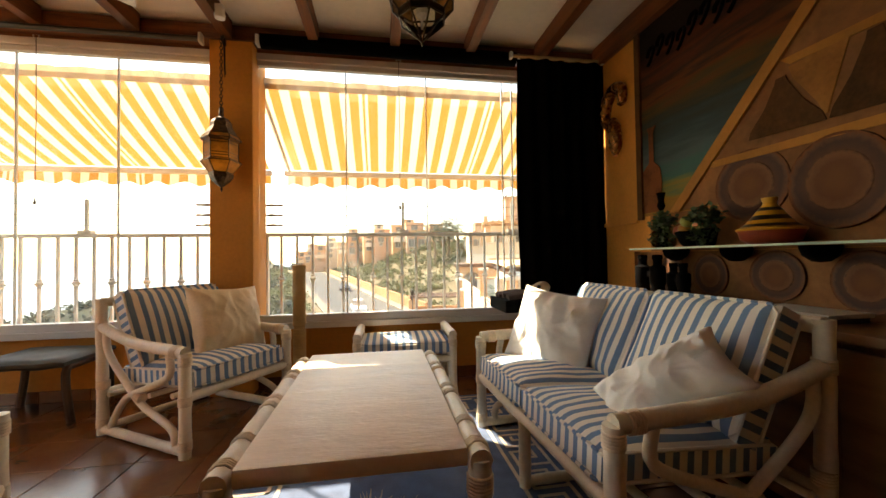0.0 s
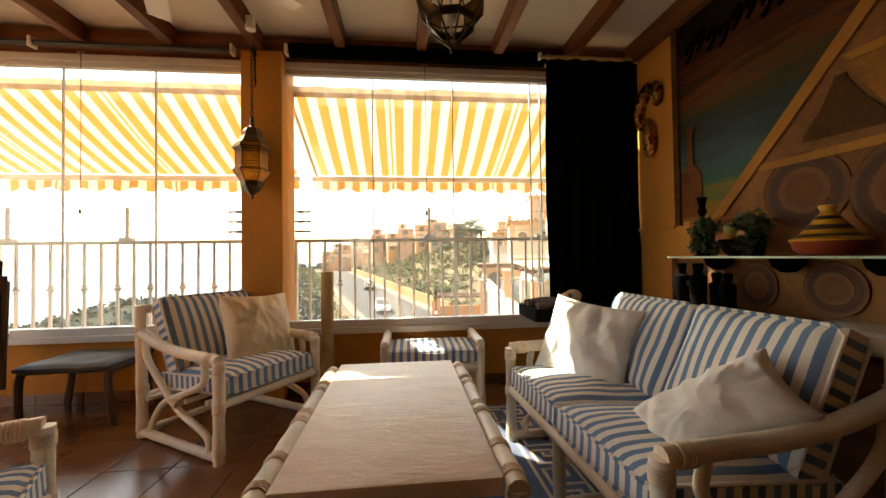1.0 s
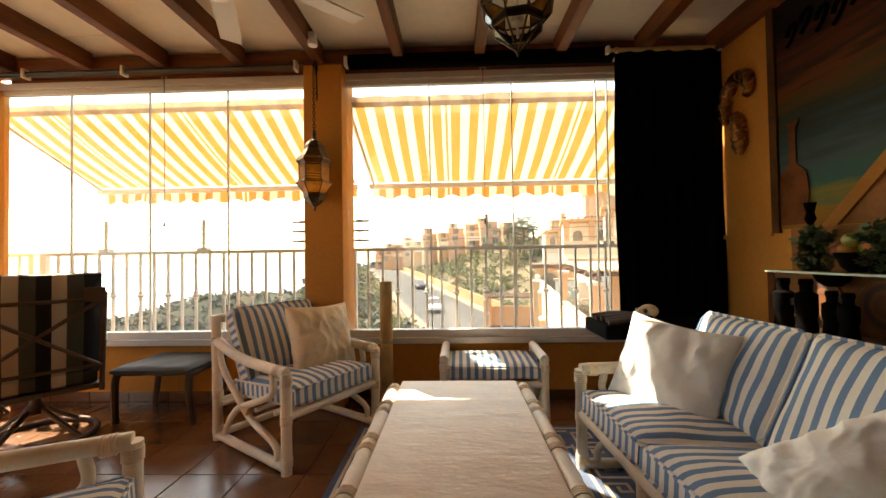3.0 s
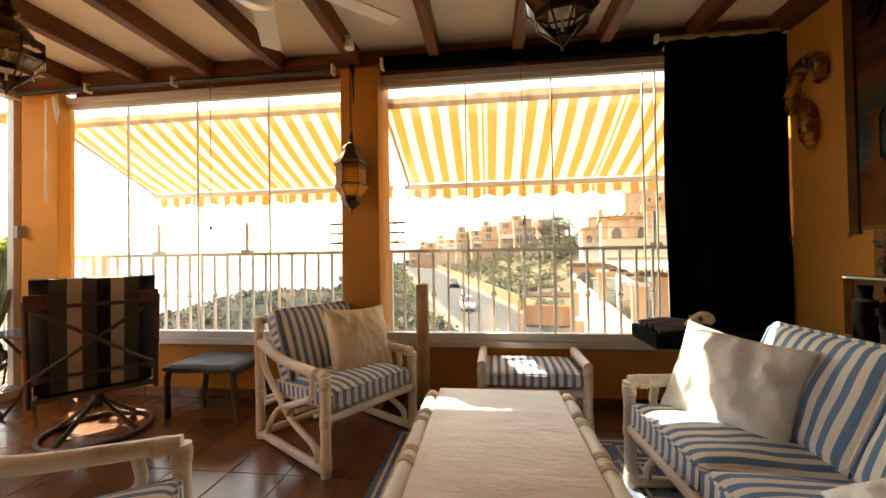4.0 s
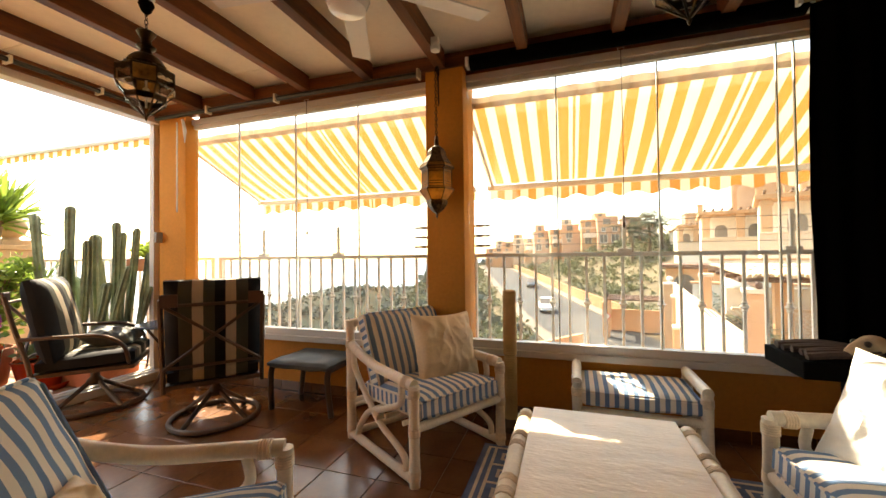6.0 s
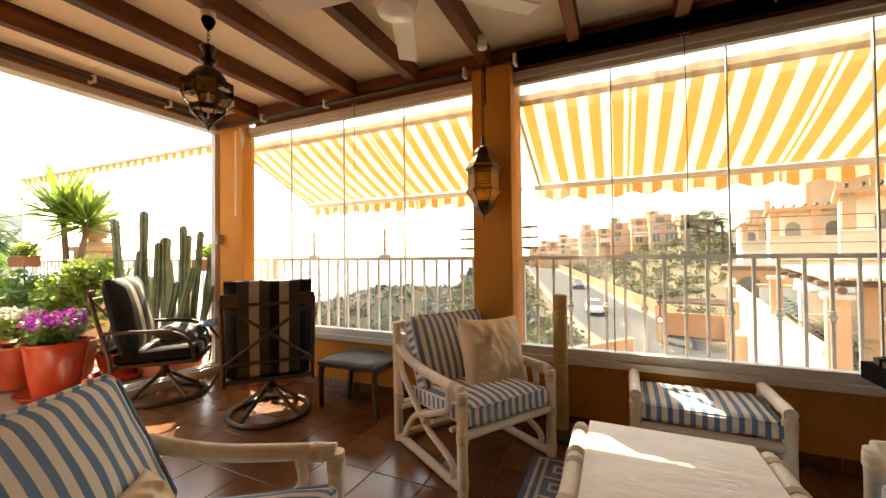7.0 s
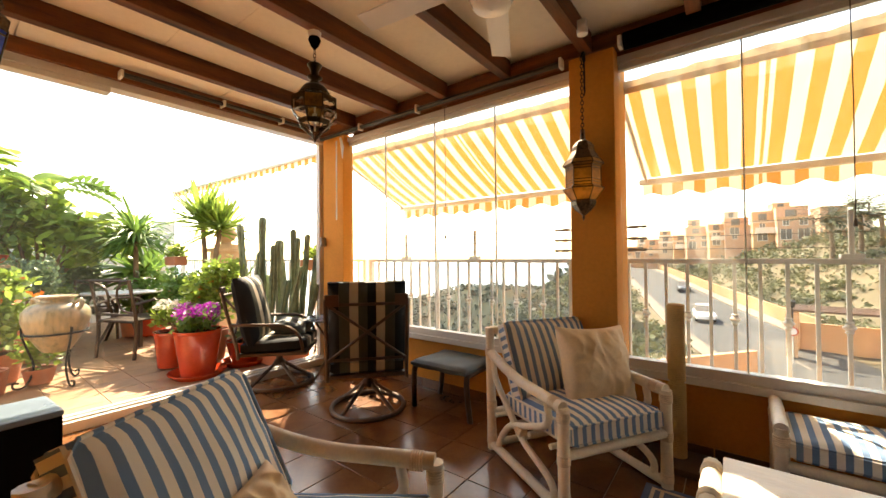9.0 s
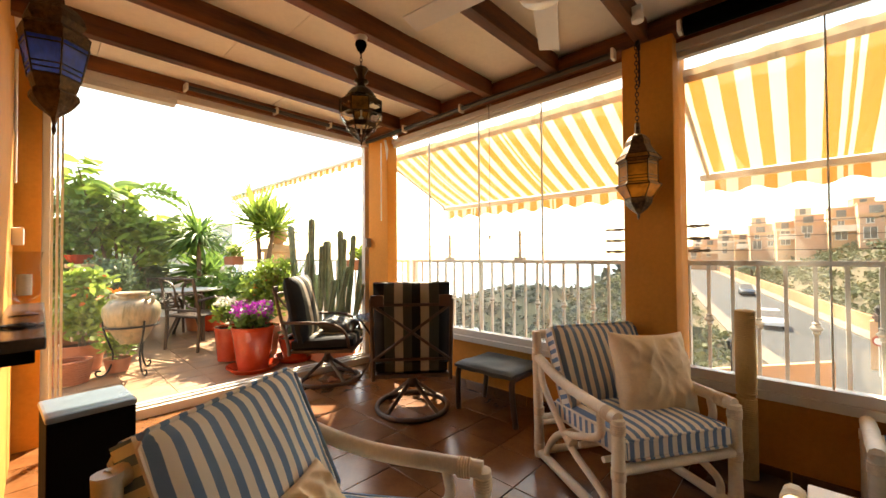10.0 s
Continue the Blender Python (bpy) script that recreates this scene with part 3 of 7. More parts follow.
table = empty("coffee_table", frame_of(0.42, 2.54, 0), "low coffee table with a pale stone slab and cane rails", "coffee table")
bm = bmesh.new()
box(bm, -0.285, 0.285, -0.54, 0.54, 0.405, 0.453, bevel=0.008)
part("tabletop", bm, M_slab, table, "pale travertine slab", smooth=True)
for x in (-0.315, 0.315):
    cane(table, [(x, -0.56, 0.425), (x, 0.50, 0.425)], 0.027)
    for y in (-0.50, -0.36, -0.12, -0.05, 0.18, 0.26, 0.44):
        bound(table, (x, y, 0.425), (0, 1, 0), 0.028, 4)
    for y in (-0.54, 0.48):
        cane(table, [(x, y, 0), (x, y, 0.425)], 0.027)
cane(table, [(-0.293, 0.48, 0.39), (0.293, 0.48, 0.39)], 0.018)
for y in (-0.54, 0.48):
    for x in (-0.315, 0.315):
        bound(table, (x, y, 0.36), (0, 0, 1), 0.028, 6)


def scatter(name, m, w, h, t, mat, label, seed):
    bm = bmesh.new()
    pillow(bm, w, h, t, seed=seed)
    p = part(name, bm, mat, None, smooth=True)
    p.matrix_world = m
    return tagged(p, label, "cushion", "scatter cushions")


scatter("cushion", frame_of(-0.567, 3.50, 57.5) @ Matrix.Translation((0.135, -0.055, 0.575)) @ Matrix.Rotation(radians(72), 4, "X") @ Matrix.Rotation(radians(-3), 4, "Z"), 0.47, 0.43, 0.20, M_beige, "plain beige satin cushion leaning in the cane armchair", 1)
scatter("cushion", Matrix.Translation((1.375, 2.925, 0.55)) @ Matrix.Rotation(radians(-56), 4, "Z") @ Matrix.Rotation(radians(66), 4, "X") @ Matrix.Rotation(radians(-6), 4, "Z"), 0.49, 0.45, 0.20, M_cream, "white cotton cushion at the sunny end of the sofa", 2)
scatter("cushion", Matrix.Translation((1.41, 2.16, 0.505)) @ Matrix.Rotation(radians(-66), 4, "Z") @ Matrix.Rotation(radians(56), 4, "X") @ Matrix.Rotation(radians(44), 4, "Z"), 0.46, 0.23, 0.22, M_cream, "crumpled white cotton cushion lying on the sofa", 3)
scatter("cushion", frame_of(-0.783, 1.915, 119) @ Matrix.Translation((-0.02, 0.07, 0.43)) @ Matrix.Rotation(radians(52), 4, "X"), 0.36, 0.32, 0.16, M_beige, "plain beige satin cushion in the near cane armchair", 4)

# scratching post
post = empty("scratching_post", frame_of(-0.09, 3.90, 0), "tall sisal rope scratching post beside the armchair", "scratching post")
bm = bmesh.new()
prof = []
k = 0
z = 0.04
while z < 0.895:
    r = 0.043
    if abs(z - 0.455) < 0.012:
        r = 0.036
    prof += [(r - 0.002, z), (r + 0.003, z + 0.003), (r + 0.003, z + 0.007)]
    z += 0.0105
prof += [(0.043, 0.9), (0.03, 0.905), (0.0, 0.905)]
lathe(bm, prof, 20)
part("column", bm, M_rope, post, smooth=True)
part("base", boxes((-0.16, 0.16, -0.16, 0.10, 0, 0.04), bevel=0.01), shader("plush_brown", (0.10, 0.055, 0.03), 1.0), post)

# ---- terrace ----
M_cactus = shader("cactus_skin", (0.20, 0.245, 0.145), 0.6, var=0.35, scale=8, grain=60, bump=0.4)
terrace = solid("ground_terrace", [(-11.0, GX - 0.08, -3.0, 4.36, -0.25, -0.01)], M_grout, "bed of the sunlit tiled terrace", "terrace")
ledge = solid("trim_ledge", [(GX - 0.1, RX + 0.2, WY + 0.16, 4.36, -0.4, 0.40)], M_wallout, "outer parapet ledge under the railing", "parapet")
outer = solid("wall_outer", [(-11, RX + 3, 4.30, 4.40, -7.0, -0.01)], M_wallout, "outer house wall below the terrace", "wall")

# railing
KNOB = []


def railing(x0, x1, bottom, top, posts, knobs=True, y=4.27, label="white steel balcony railing with knobbed balusters"):
    r = empty("railing", Matrix.Translation((0, y, 0)), label, "railing", "balcony railings")
    part("handrail", boxes((x0, x1, -0.022, 0.022, top - 0.03, top), bevel=0.004), M_rail, r)
    part("bottom_rail", boxes((x0, x1, -0.018, 0.018, bottom, bottom + 0.03), bevel=0.004), M_rail, r)
    n = round((x1 - x0) / 0.12)
    bm0 = boxes((-0.009, 0.009, -0.009, 0.009, bottom + 0.03, top - 0.03))
    me = None
    for i in range(n + 1):
        x = x0 + (x1 - x0) * i / n
        if me is None:
            ob = part("baluster", bm0, M_rail, r)
            me = ob.data
        else:
            ob = new("baluster", me)
            ob.parent = r
        ob.location.x = x
        if knobs and i % 2:
            if not KNOB:
                bm = bmesh.new()
                lathe(bm, [(0.011, -0.035), (0.02, -0.028), (0.014, -0.018), (0.03, 0.0), (0.014, 0.018), (0.02, 0.028), (0.011, 0.035)], 10)
                kb = part("knob", bm, M_rail, r, smooth=True)
                KNOB.append(kb.data)
            else:
                kb = new("knob", KNOB[0])
                kb.parent = r
            kb.location = (x, 0, (bottom + top) / 2 - 0.0)
    for ex in (x0, x1):
        part("end_post", boxes((ex - 0.024, ex + 0.024, -0.024, 0.024, bottom - 0.02, top), bevel=0.004), M_rail, r)
    for px in posts:
        part("stanchion", boxes((px - 0.011, px + 0.011, -0.011, 0.011, top, top + 0.26), (px - 0.045, px + 0.045, -0.03, 0.03, top, top + 0.025), bevel=0.003), M_rail, r)
    return r


railing(-3.05, -0.80, 0.42, 1.157, (-2.52, -1.68))
railing(-0.42, 3.2, 0.42, 1.157, (0.68, 1.65))
railing(-8.6, -3.15, 0.02, 1.157, ())
for z in (1.22, 1.30, 1.38):
    w = empty("fence_wire", Matrix.Translation((0, 4.27, z)), "thin tensioned steel wire over the railing", "wire", "railing wires")
    bm = bmesh.new()
    tube(bm, [(-3.05, 0, 0), (-0.8, 0, 0)], 0.0022, 5)
    tube(bm, [(-0.42, 0, 0), (3.2, 0, 0)], 0.0022, 5)
    part("strand", bm, M_iron, w)
    for s, x in ((1, -0.42), (-1, -0.8)):
        bm = bmesh.new()
        tube(bm, [(x, 0, 0), (x + s * 0.05, 0, 0.008), (x + s * 0.1, 0, 0)], 0.006, 6)
        tube(bm, [(x, 0, 0), (x + s * 0.05, 0, -0.008), (x + s * 0.1, 0, 0)], 0.006, 6)
        tube(bm, [(x + s * 0.1, 0, 0), (x + s * 0.13, 0, 0)], 0.011, 6)
        part("turnbuckle", bm, M_iron, w)

# awnings
YELLOW, PALE = (0.58, 0.245, 0.055), (0.74, 0.65, 0.47)
AWN_COLORS = [YELLOW, PALE] * 7 + [YELLOW, PALE]
AWN_WIDTHS = [0.0784] * 13 + [0.030, 0.018, 0.030]
M_awn = striped("awning_cloth", AWN_COLORS, AWN_WIDTHS, 0, trans=0.32, turn=False, soil=0.03, offset=-0.40, sway=0.006)
M_dusty = shader("dusty_canvas", (0.40, 0.29, 0.17), 0.9, var=0.35, scale=9, grain=50, trans=0.35)


def awning(x0, x1, y0, z0, y1, z1, drop=0.105, name_m=None):
    a = empty("awning", name_m or Matrix.Identity(4), "yellow and white striped canvas awning, let out and backlit", "awning", "awnings")
    bm = bmesh.new()
    nx, ny = 24, 6
    g = [[bm.verts.new((x0 + (x1 - x0) * i / nx, y0 + (y1 - y0) * j / ny, z0 + (z1 - z0) * j / ny - 0.03 * math.sin(math.pi * j / ny))) for j in range(ny + 1)] for i in range(nx + 1)]
    for i in range(nx):
        for j in range(ny):
            bm.faces.new((g[i][j], g[i][j + 1], g[i + 1][j + 1], g[i + 1][j]))
    part("canvas", bm, M_awn, a, smooth=True)
    bm = bmesh.new()
    n = int((x1 - x0) / 0.025)
    rows = []
    for i in range(n + 1):
        x = x0 + (x1 - x0) * i / n
        sc = drop + 0.02 * math.cos(2 * math.pi * x / 0.26)
        rows.append([bm.verts.new((x, y1 + 0.035 + 0.006 * math.sin(x * 9), z1 - 0.05)), bm.verts.new((x, y1 + 0.035 + 0.012 * math.sin(x * 9), z1 - 0.05 - sc * 0.5)), bm.verts.new((x, y1 + 0.035 + 0.02 * math.sin(x * 9), z1 - 0.05 - sc))])
    for A, B in zip(rows, rows[1:]):
        bm.faces.new((A[0], A[1], B[1], B[0]))
        bm.faces.new((A[1], A[2], B[2], B[1]))
    part("valance", bm, M_awn, a, "scalloped valance", smooth=True)
    bm = bmesh.new()
    box(bm, x0 - 0.02, x1 + 0.02, y1 - 0.03, y1 + 0.03, z1 - 0.06, z1 - 0.01, bevel=0.01)
    part("front_bar", bm, M_alu, a, "white front bar")
    bm = bmesh.new()
    n = int((x1 - x0) / 0.03)
    rows = []
    for i in range(n + 1):
        x = x0 + (x1 - x0) * i / n
        top = 0.040 + 0.012 * noise.noise((x * 7, 0.3, 0)) + 0.010 * noise.noise((x * 23, 1.3, 0))
        rows.append([bm.verts.new((x, y0 + 0.03, z0 - 0.035)), bm.verts.new((x, y0 - 0.006, z0 - 0.005)), bm.verts.new((x, y0 - 0.004, z0 + top))])
    for A, B in zip(rows, rows[1:]):
        bm.faces.new((A[0], A[1], B[1], B[0]))
        bm.faces.new((A[1], A[2], B[2], B[1]))
    part("top_hem", bm, M_dusty, a, "dusty ragged canvas hem", smooth=True)
    for s, x in ((1, x0), (-1, x1)):
        bm = bmesh.new()
        tube(bm, [(x + s * 0.04, y0, z0 - 0.06), (x + s * 0.04, y1, z1 - 0.04)], 0.014, 8)
        part("arm", bm, M_alu, a)
    return a


awning(-3.41, -0.62, 4.17, 2.33, 5.15, 1.865)
awning(-0.46, 2.6, 4.17, 2.33, 5.15, 1.865)

# ---- hangings, rods and lamps ----
M_ivory = shader("ivory_plastic", (0.72, 0.66, 0.54), 0.4, var=0.05)
M_pane = glassy("lamp_glass", (0.95, 0.92, 0.86), 0.03)
M_amber = shader("amber_glass", (0.20, 0.098, 0.025), 0.3, var=0.45, scale=16, grain=70, bump=0.5, trans=0.45, spec=0.3)
M_cobalt = shader("cobalt_glass", (0.012, 0.035, 0.32), 0.08, var=0.5, scale=22, grain=90, bump=0.9, trans=0.4)

curtain = empty("curtain", frame_of(1.885, 3.80, 0), "long black curtain drawn to the side of the window", "curtain")
bm = bmesh.new()
cols = 60
rows = []
for i in range(cols + 1):
    u = i / cols
    x = -0.35 + 0.735 * u
    y = 0.022 * math.sin(u * 34) + 0.012 * math.sin(u * 11 + 1)
    rows.append([bm.verts.new((x + (0.012 * math.sin(3 * z) if u in (0, 1) else 0), y * (0.6 + 0.25 * (2.5 - z)), z)) for z in (0.57, 0.9, 1.4, 1.9, 2.2, 2.44, 2.475)])
for A, B in zip(rows, rows[1:]):
    for k in range(6):
        bm.faces.new((A[k], B[k], B[k + 1], A[k + 1]))
part("cloth", bm, M_black, curtain, smooth=True)
bm = bmesh.new()
tube(bm, [(-0.38, 0, 2.49), (0.385, 0, 2.49)], 0.014, 10)
part("rod", bm, shader("pale_pine", (0.5, 0.33, 0.17), 0.5, stretch=(0.5, 5, 5)), curtain, "pale wooden rod", smooth=True)
for x in (-0.39, 0.37):
    part("bracket", boxes((x - 0.012, x + 0.012, -0.02, 0.12, 2.465, 2.515), bevel=0.004), M_white, curtain, "white bracket")

blind = empty("roller_blind", frame_of(0.6, 3.86, 0), "black roller blind rolled up over the window", "blind")
bm = bmesh.new()
tube(bm, [(-0.93, 0, 2.49), (0.95, 0, 2.49)], 0.052, 14)
part("roll", bm, M_black, blind, smooth=True)
for x in (-0.95, 0.97):
    part("end_cap", boxes((x - 0.012, x + 0.012, -0.035, 0.03, 2.455, 2.525), bevel=0.006), M_white, blind, "white end cap")

rod = empty("curtain_rod", frame_of(-2.0, 3.86, 0), "dark metal curtain rod along the window head", "curtain rod")
bm = bmesh.new()
tube(bm, [(-1.4, 0, 2.475), (1.27, 0, 2.475)], 0.019, 10)
part("rod", bm, shader("gunmetal", (0.06, 0.06, 0.055), 0.35, metal=0.8), rod, smooth=True)
for x in (-0.75, 0.0, 1.28):
    part("bracket", boxes((x - 0.01, x + 0.01, -0.03, 0.03, 2.44, 2.51), bevel=0.006), M_ivory, rod, "ivory bracket")
rod2 = empty("curtain_rod", frame_of(GX + 0.16, 2.9, 0), "dark metal curtain rod along the glass doors", "curtain rod")
bm = bmesh.new()
tube(bm, [(0, -0.75, 2.55), (0, 0.85, 2.55)], 0.018, 10)
part("rod", bm, bpy.data.materials["gunmetal"], rod2, smooth=True)
for y in (-0.76, -0.05, 0.5):
    part("bracket", boxes((-0.06, 0.03, y - 0.01, y + 0.01, 2.525, 2.58), bevel=0.005), M_ivory, rod2, "ivory bracket")

for x, z0 in ((-1.77, 1.35), (0.64, 1.33)):
    c = empty("window_pull", frame_of(x, 3.95, 0), "thin blind cord with a wooden pull", "cord", "blind cords")
    bm = bmesh.new()
    tube(bm, [(0, 0, z0), (0.004, 0, 1.9), (0, 0, 2.46)], 0.0025, 6)
    part("cord", bm, M_iron, c)
    bm = bmesh.new()
    lathe(bm, [(0.003, -0.02), (0.009, -0.015), (0.007, 0.01), (0.003, 0.02)], 8, (0, 0, z0))
    part("pull", bm, M_iron, c)
    bm = bmesh.new()
    tube(bm, [(-0.02, 0, 2.47), (0.02, 0, 2.47), (0, 0, 2.42)], 0.003, 6, closed=True)
    part("hook", bm, M_alu, c)
wand = empty("blind_wand", frame_of(-3.16, 3.88, 0), "white plastic curtain wand by the corner pillar", "wand")
bm = bmesh.new()
tube(bm, [(0, 0, 1.58), (0, 0, 2.42)], 0.007, 8)
part("rod", bm, M_white, wand, smooth=True)
bm = bmesh.new()
tube(bm, [(0.07, 0, 2.44), (0.085, 0.01, 2.34), (0.10, 0, 2.22)], [0.012, 0.016, 0.004], 8)
part("tie", bm, M_white, wand, smooth=True)


def ring_edges(bm, pts, r=0.004):
    for a, b in zip(pts, pts[1:] + pts[:1]):
        tube(bm, [a, b], r * 1.5, 5)


def star_lantern(m, label):
    """A brass and glass polyhedron lantern with a pierced cap, hung by a chain from the beam."""
    L = empty("hanging_lantern", m, label, "lantern", "glass lanterns")
    ringz = [(0.103, 0.098), (0.106, 0.126), (0.15, 0.18), (0.15, 0.275), (0.098, 0.305)]
    n = 8
    rings = [[Vector((r * math.cos(2 * math.pi * k / n), r * math.sin(2 * math.pi * k / n), z)) for k in range(n)] for r, z in ringz]
    bm = bmesh.new()
    for R in rings:
        ring_edges(bm, R, 0.003)
    for A, B in zip(rings, rings[1:]):
        for k in range(n):
            tube(bm, [A[k], B[k]], 0.0045, 5)
    for k in range(n):
        tube(bm, [(0, 0, 0.0), rings[0][k]], 0.0045, 5)
        a, b, c, d = rings[0][k], rings[0][(k + 1) % n], rings[1][(k + 1) % n], rings[1][k]
        bm.faces.new([bm.verts.new(v) for v in (a, b, c, d)])
        if k % 2:
            c, d = rings[3][(k + 1) % n], rings[3][k]
            a, b = rings[2][k], rings[2][(k + 1) % n]
            lo = [d.lerp(a, 0.42), d.lerp(a, 0.30).lerp(c.lerp(b, 0.30), 0.25), d.lerp(a, 0.5).lerp(c.lerp(b, 0.5), 0.5), d.lerp(a, 0.30).lerp(c.lerp(b, 0.30), 0.75), c.lerp(b, 0.42)]
            bm.faces.new([bm.verts.new(v * 1.004) for v in [c, d] + lo])
    lathe(bm, [(0.002, -0.02), (0.008, -0.005), (0.004, 0.01)], 8)
    part("cage", bm, M_brass, L, "dark brass cage")
    bm = bmesh.new()
    for i, (A, B) in enumerate(zip(rings, rings[1:])):
        for k in range(n):
            f = bm.faces.new([bm.verts.new(v * 0.985) for v in (A[k], A[(k + 1) % n], B[(k + 1) % n], B[k])])
            f.material_index = 1 if i == 2 and k % 2 == 0 else 0
    for k in range(n):
        bm.faces.new([bm.verts.new(v * 0.99) for v in (Vector((0, 0, 0.005)), rings[0][(k + 1) % n], rings[0][k])])
    part("glass", bm, [M_pane, M_amber], L, "clear and amber glass")
    bm = bmesh.new()
    lathe(bm, [(0.098, 0.303), (0.105, 0.312), (0.098, 0.322), (0.088, 0.345), (0.066, 0.37), (0.035, 0.385), (0.028, 0.41), (0.05, 0.425), (0.05, 0.432), (0.028, 0.44), (0.026, 0.47), (0.05, 0.515), (0.045, 0.52), (0.0, 0.50)], 18)
    for k in range(18):
        a = 2 * math.pi * k / 18
        lathe(bm, [(0.002, -0.007), (0.007, 0), (0.002, 0.007)], 6, (0.103 * math.cos(a), 0.103 * math.sin(a), 0.313))
    part("cap", bm, M_brass, L, "pierced brass cap", smooth=True)
    bm = bmesh.new()
    tube(bm, [(0, 0, 0.06), (0, 0, 0.30)], 0.006, 6)
    lathe(bm, [(0.012, 0.18), (0.028, 0.14), (0.026, 0.12), (0.0, 0.105)], 10)
    part("bulb", bm, M_white, L, "white bulb", smooth=True)
    bm = bmesh.new()
    z = 0.50
    i = 0
    while z < 0.70:
        ax = Vector((1, 0, 0)) if i % 2 else Vector((0, 1, 0))
        tube(bm, [Vector((0, 0, z)) + ax * 0.009 * math.cos(t) + Vector((0, 0, 0.017 * math.sin(t))) for t in [2 * math.pi * q / 10 for q in range(10)]], 0.0025, 5, closed=True)
        z += 0.027
        i += 1
    tube(bm, [(0, 0, 0.66), (0, 0, 0.70)], 0.005, 6)
    part("chain", bm, M_brass, L)
    return L


lamp = star_lantern(frame_of(0.68, 2.69, 12, 1.90), "brass and glass lantern hanging from a ceiling beam on a chain")
copy_thing(lamp, frame_of(-1.745, 2.655, 30, 1.87) @ Matrix.Diagonal((0.85, 0.85, 0.85, 1)))


M_fret = shader("pierced_brass", (0.075, 0.045, 0.022), 0.42, metal=0.7, var=0.8, scale=60, grain=140, bump=1.0)
M_glow = bpy.data.materials.new("lamp_glow")
M_glow.use_nodes = True
e = M_glow.node_tree.nodes["Principled BSDF"]
e.inputs["Base Color"].default_value = (0.9, 0.7, 0.4, 1)
e.inputs["Emission Color"].default_value = (1.0, 0.62, 0.22, 1)
e.inputs["Emission Strength"].default_value = 2.6


def moorish_lantern(m, P, panes, glass, label, hang, top, bulb_z):
    """A six-sided lantern on a profile P; the rows in panes are leaded glass, the others pierced brass."""
    L = empty("wall_lantern", m, label, "lantern", "pointed lanterns")
    n = 6
    co = [[Vector((r * math.cos(2 * math.pi * k / n), r * math.sin(2 * math.pi * k / n), z)) for k in range(n)] for r, z in P]
    solid_rows = [i for i in range(len(P) - 1) if i not in panes]
    for name, mat, rows in (("lower_shell", M_fret, [i for i in solid_rows if i < min(panes)]), ("upper_shell", M_fret, [i for i in solid_rows if i > max(panes)]), ("glass", glass, panes)):
        bm = bmesh.new()
        for i in rows:
            for k in range(n):
                bm.faces.new([bm.verts.new(v) for v in (co[i][k], co[i][(k + 1) % n], co[i + 1][(k + 1) % n], co[i + 1][k])])
        bmesh.ops.remove_doubles(bm, verts=bm.verts, dist=0.0002)
        part(name, bm, mat, L, "" if name == "glass" else "dark pierced brass")
    bm = bmesh.new()
    for i in panes:
        for k in range(n):
            tube(bm, [co[i][k], co[i + 1][k]], 0.0036, 5)
            if (co[i + 1][k] - co[i][k]).length > 0.09:
                for s in (0.16, 0.30):
                    tube(bm, [co[i][k].lerp(co[i + 1][k], s), co[i][(k + 1) % n].lerp(co[i + 1][(k + 1) % n], s)], 0.003, 5)
                tube(bm, [co[i][k].lerp(co[i + 1][k], 0.86), co[i][(k + 1) % n].lerp(co[i + 1][(k + 1) % n], 0.86)], 0.003, 5)
    for i in sorted({j for q in panes for j in (q, q + 1)}):
        tube(bm, co[i], 0.0036, 5, closed=True)
    part("cage", bm, M_brass, L, "dark brass edging")
    bm = bmesh.new()
    lathe(bm, [(0.002, -0.03), (0.008, -0.012), (0.004, 0.004)], 8)
    part("finial", bm, M_brass, L, smooth=True)
    bm = bmesh.new()
    lathe(bm, [(0.012, bulb_z - 0.06), (0.026, bulb_z - 0.03), (0.03, bulb_z), (0.018, bulb_z + 0.025), (0.0, bulb_z + 0.035)], 12)
    part("bulb", bm, M_glow, L, "glowing bulb", smooth=True)
    bm = bmesh.new()
    z, i = top, 0
    while z < hang:
        ax = Vector((1, 0, 0)) if i % 2 else Vector((0, 1, 0))
        tube(bm, [Vector((0, 0, z)) + ax * 0.008 * math.cos(t) + Vector((0, 0, 0.015 * math.sin(t))) for t in [2 * math.pi * k / 8 for k in range(8)]], 0.0026, 5, closed=True)
        z += 0.0235
        i += 1
    part("chain", bm, M_jet, L)
    return L


P_amber = [(0.006, 0.0), (0.040, 0.03), (0.064, 0.065), (0.068, 0.088), (0.063, 0.096), (0.108, 0.168), (0.092, 0.184), (0.092, 0.306), (0.109, 0.320), (0.092, 0.350), (0.062, 0.405), (0.058, 0.435), (0.042, 0.462), (0.016, 0.48), (0.012, 0.545)]
lan = moorish_lantern(frame_of(-0.565, 3.79, 15, 1.435) @ Matrix.Diagonal((1.12, 1.12, 1, 1)), P_amber, (4, 5, 6, 7, 8), M_amber, "amber glass lantern hung by a chain on the pillar", 1.02, 0.55, 0.19)
bm = bmesh.new()
tube(bm, [(0, 0.0, 1.01), (0.01, 0.03, 1.05), (0.012, 0.10, 1.03)], 0.008, 8, smooth_steps=4)
tube(bm, [(0.012, 0.105, 1.06), (0.012, 0.105, 0.80)], 0.008, 6)
tube(bm, [(0.012, 0.10, 0.82), (0.012, 0.07, 0.86), (0.012, 0.03, 0.98), (0.0, 0.0, 1.01)], 0.005, 6, smooth_steps=4)
part("bracket", bm, M_jet, lan, "black iron bracket")
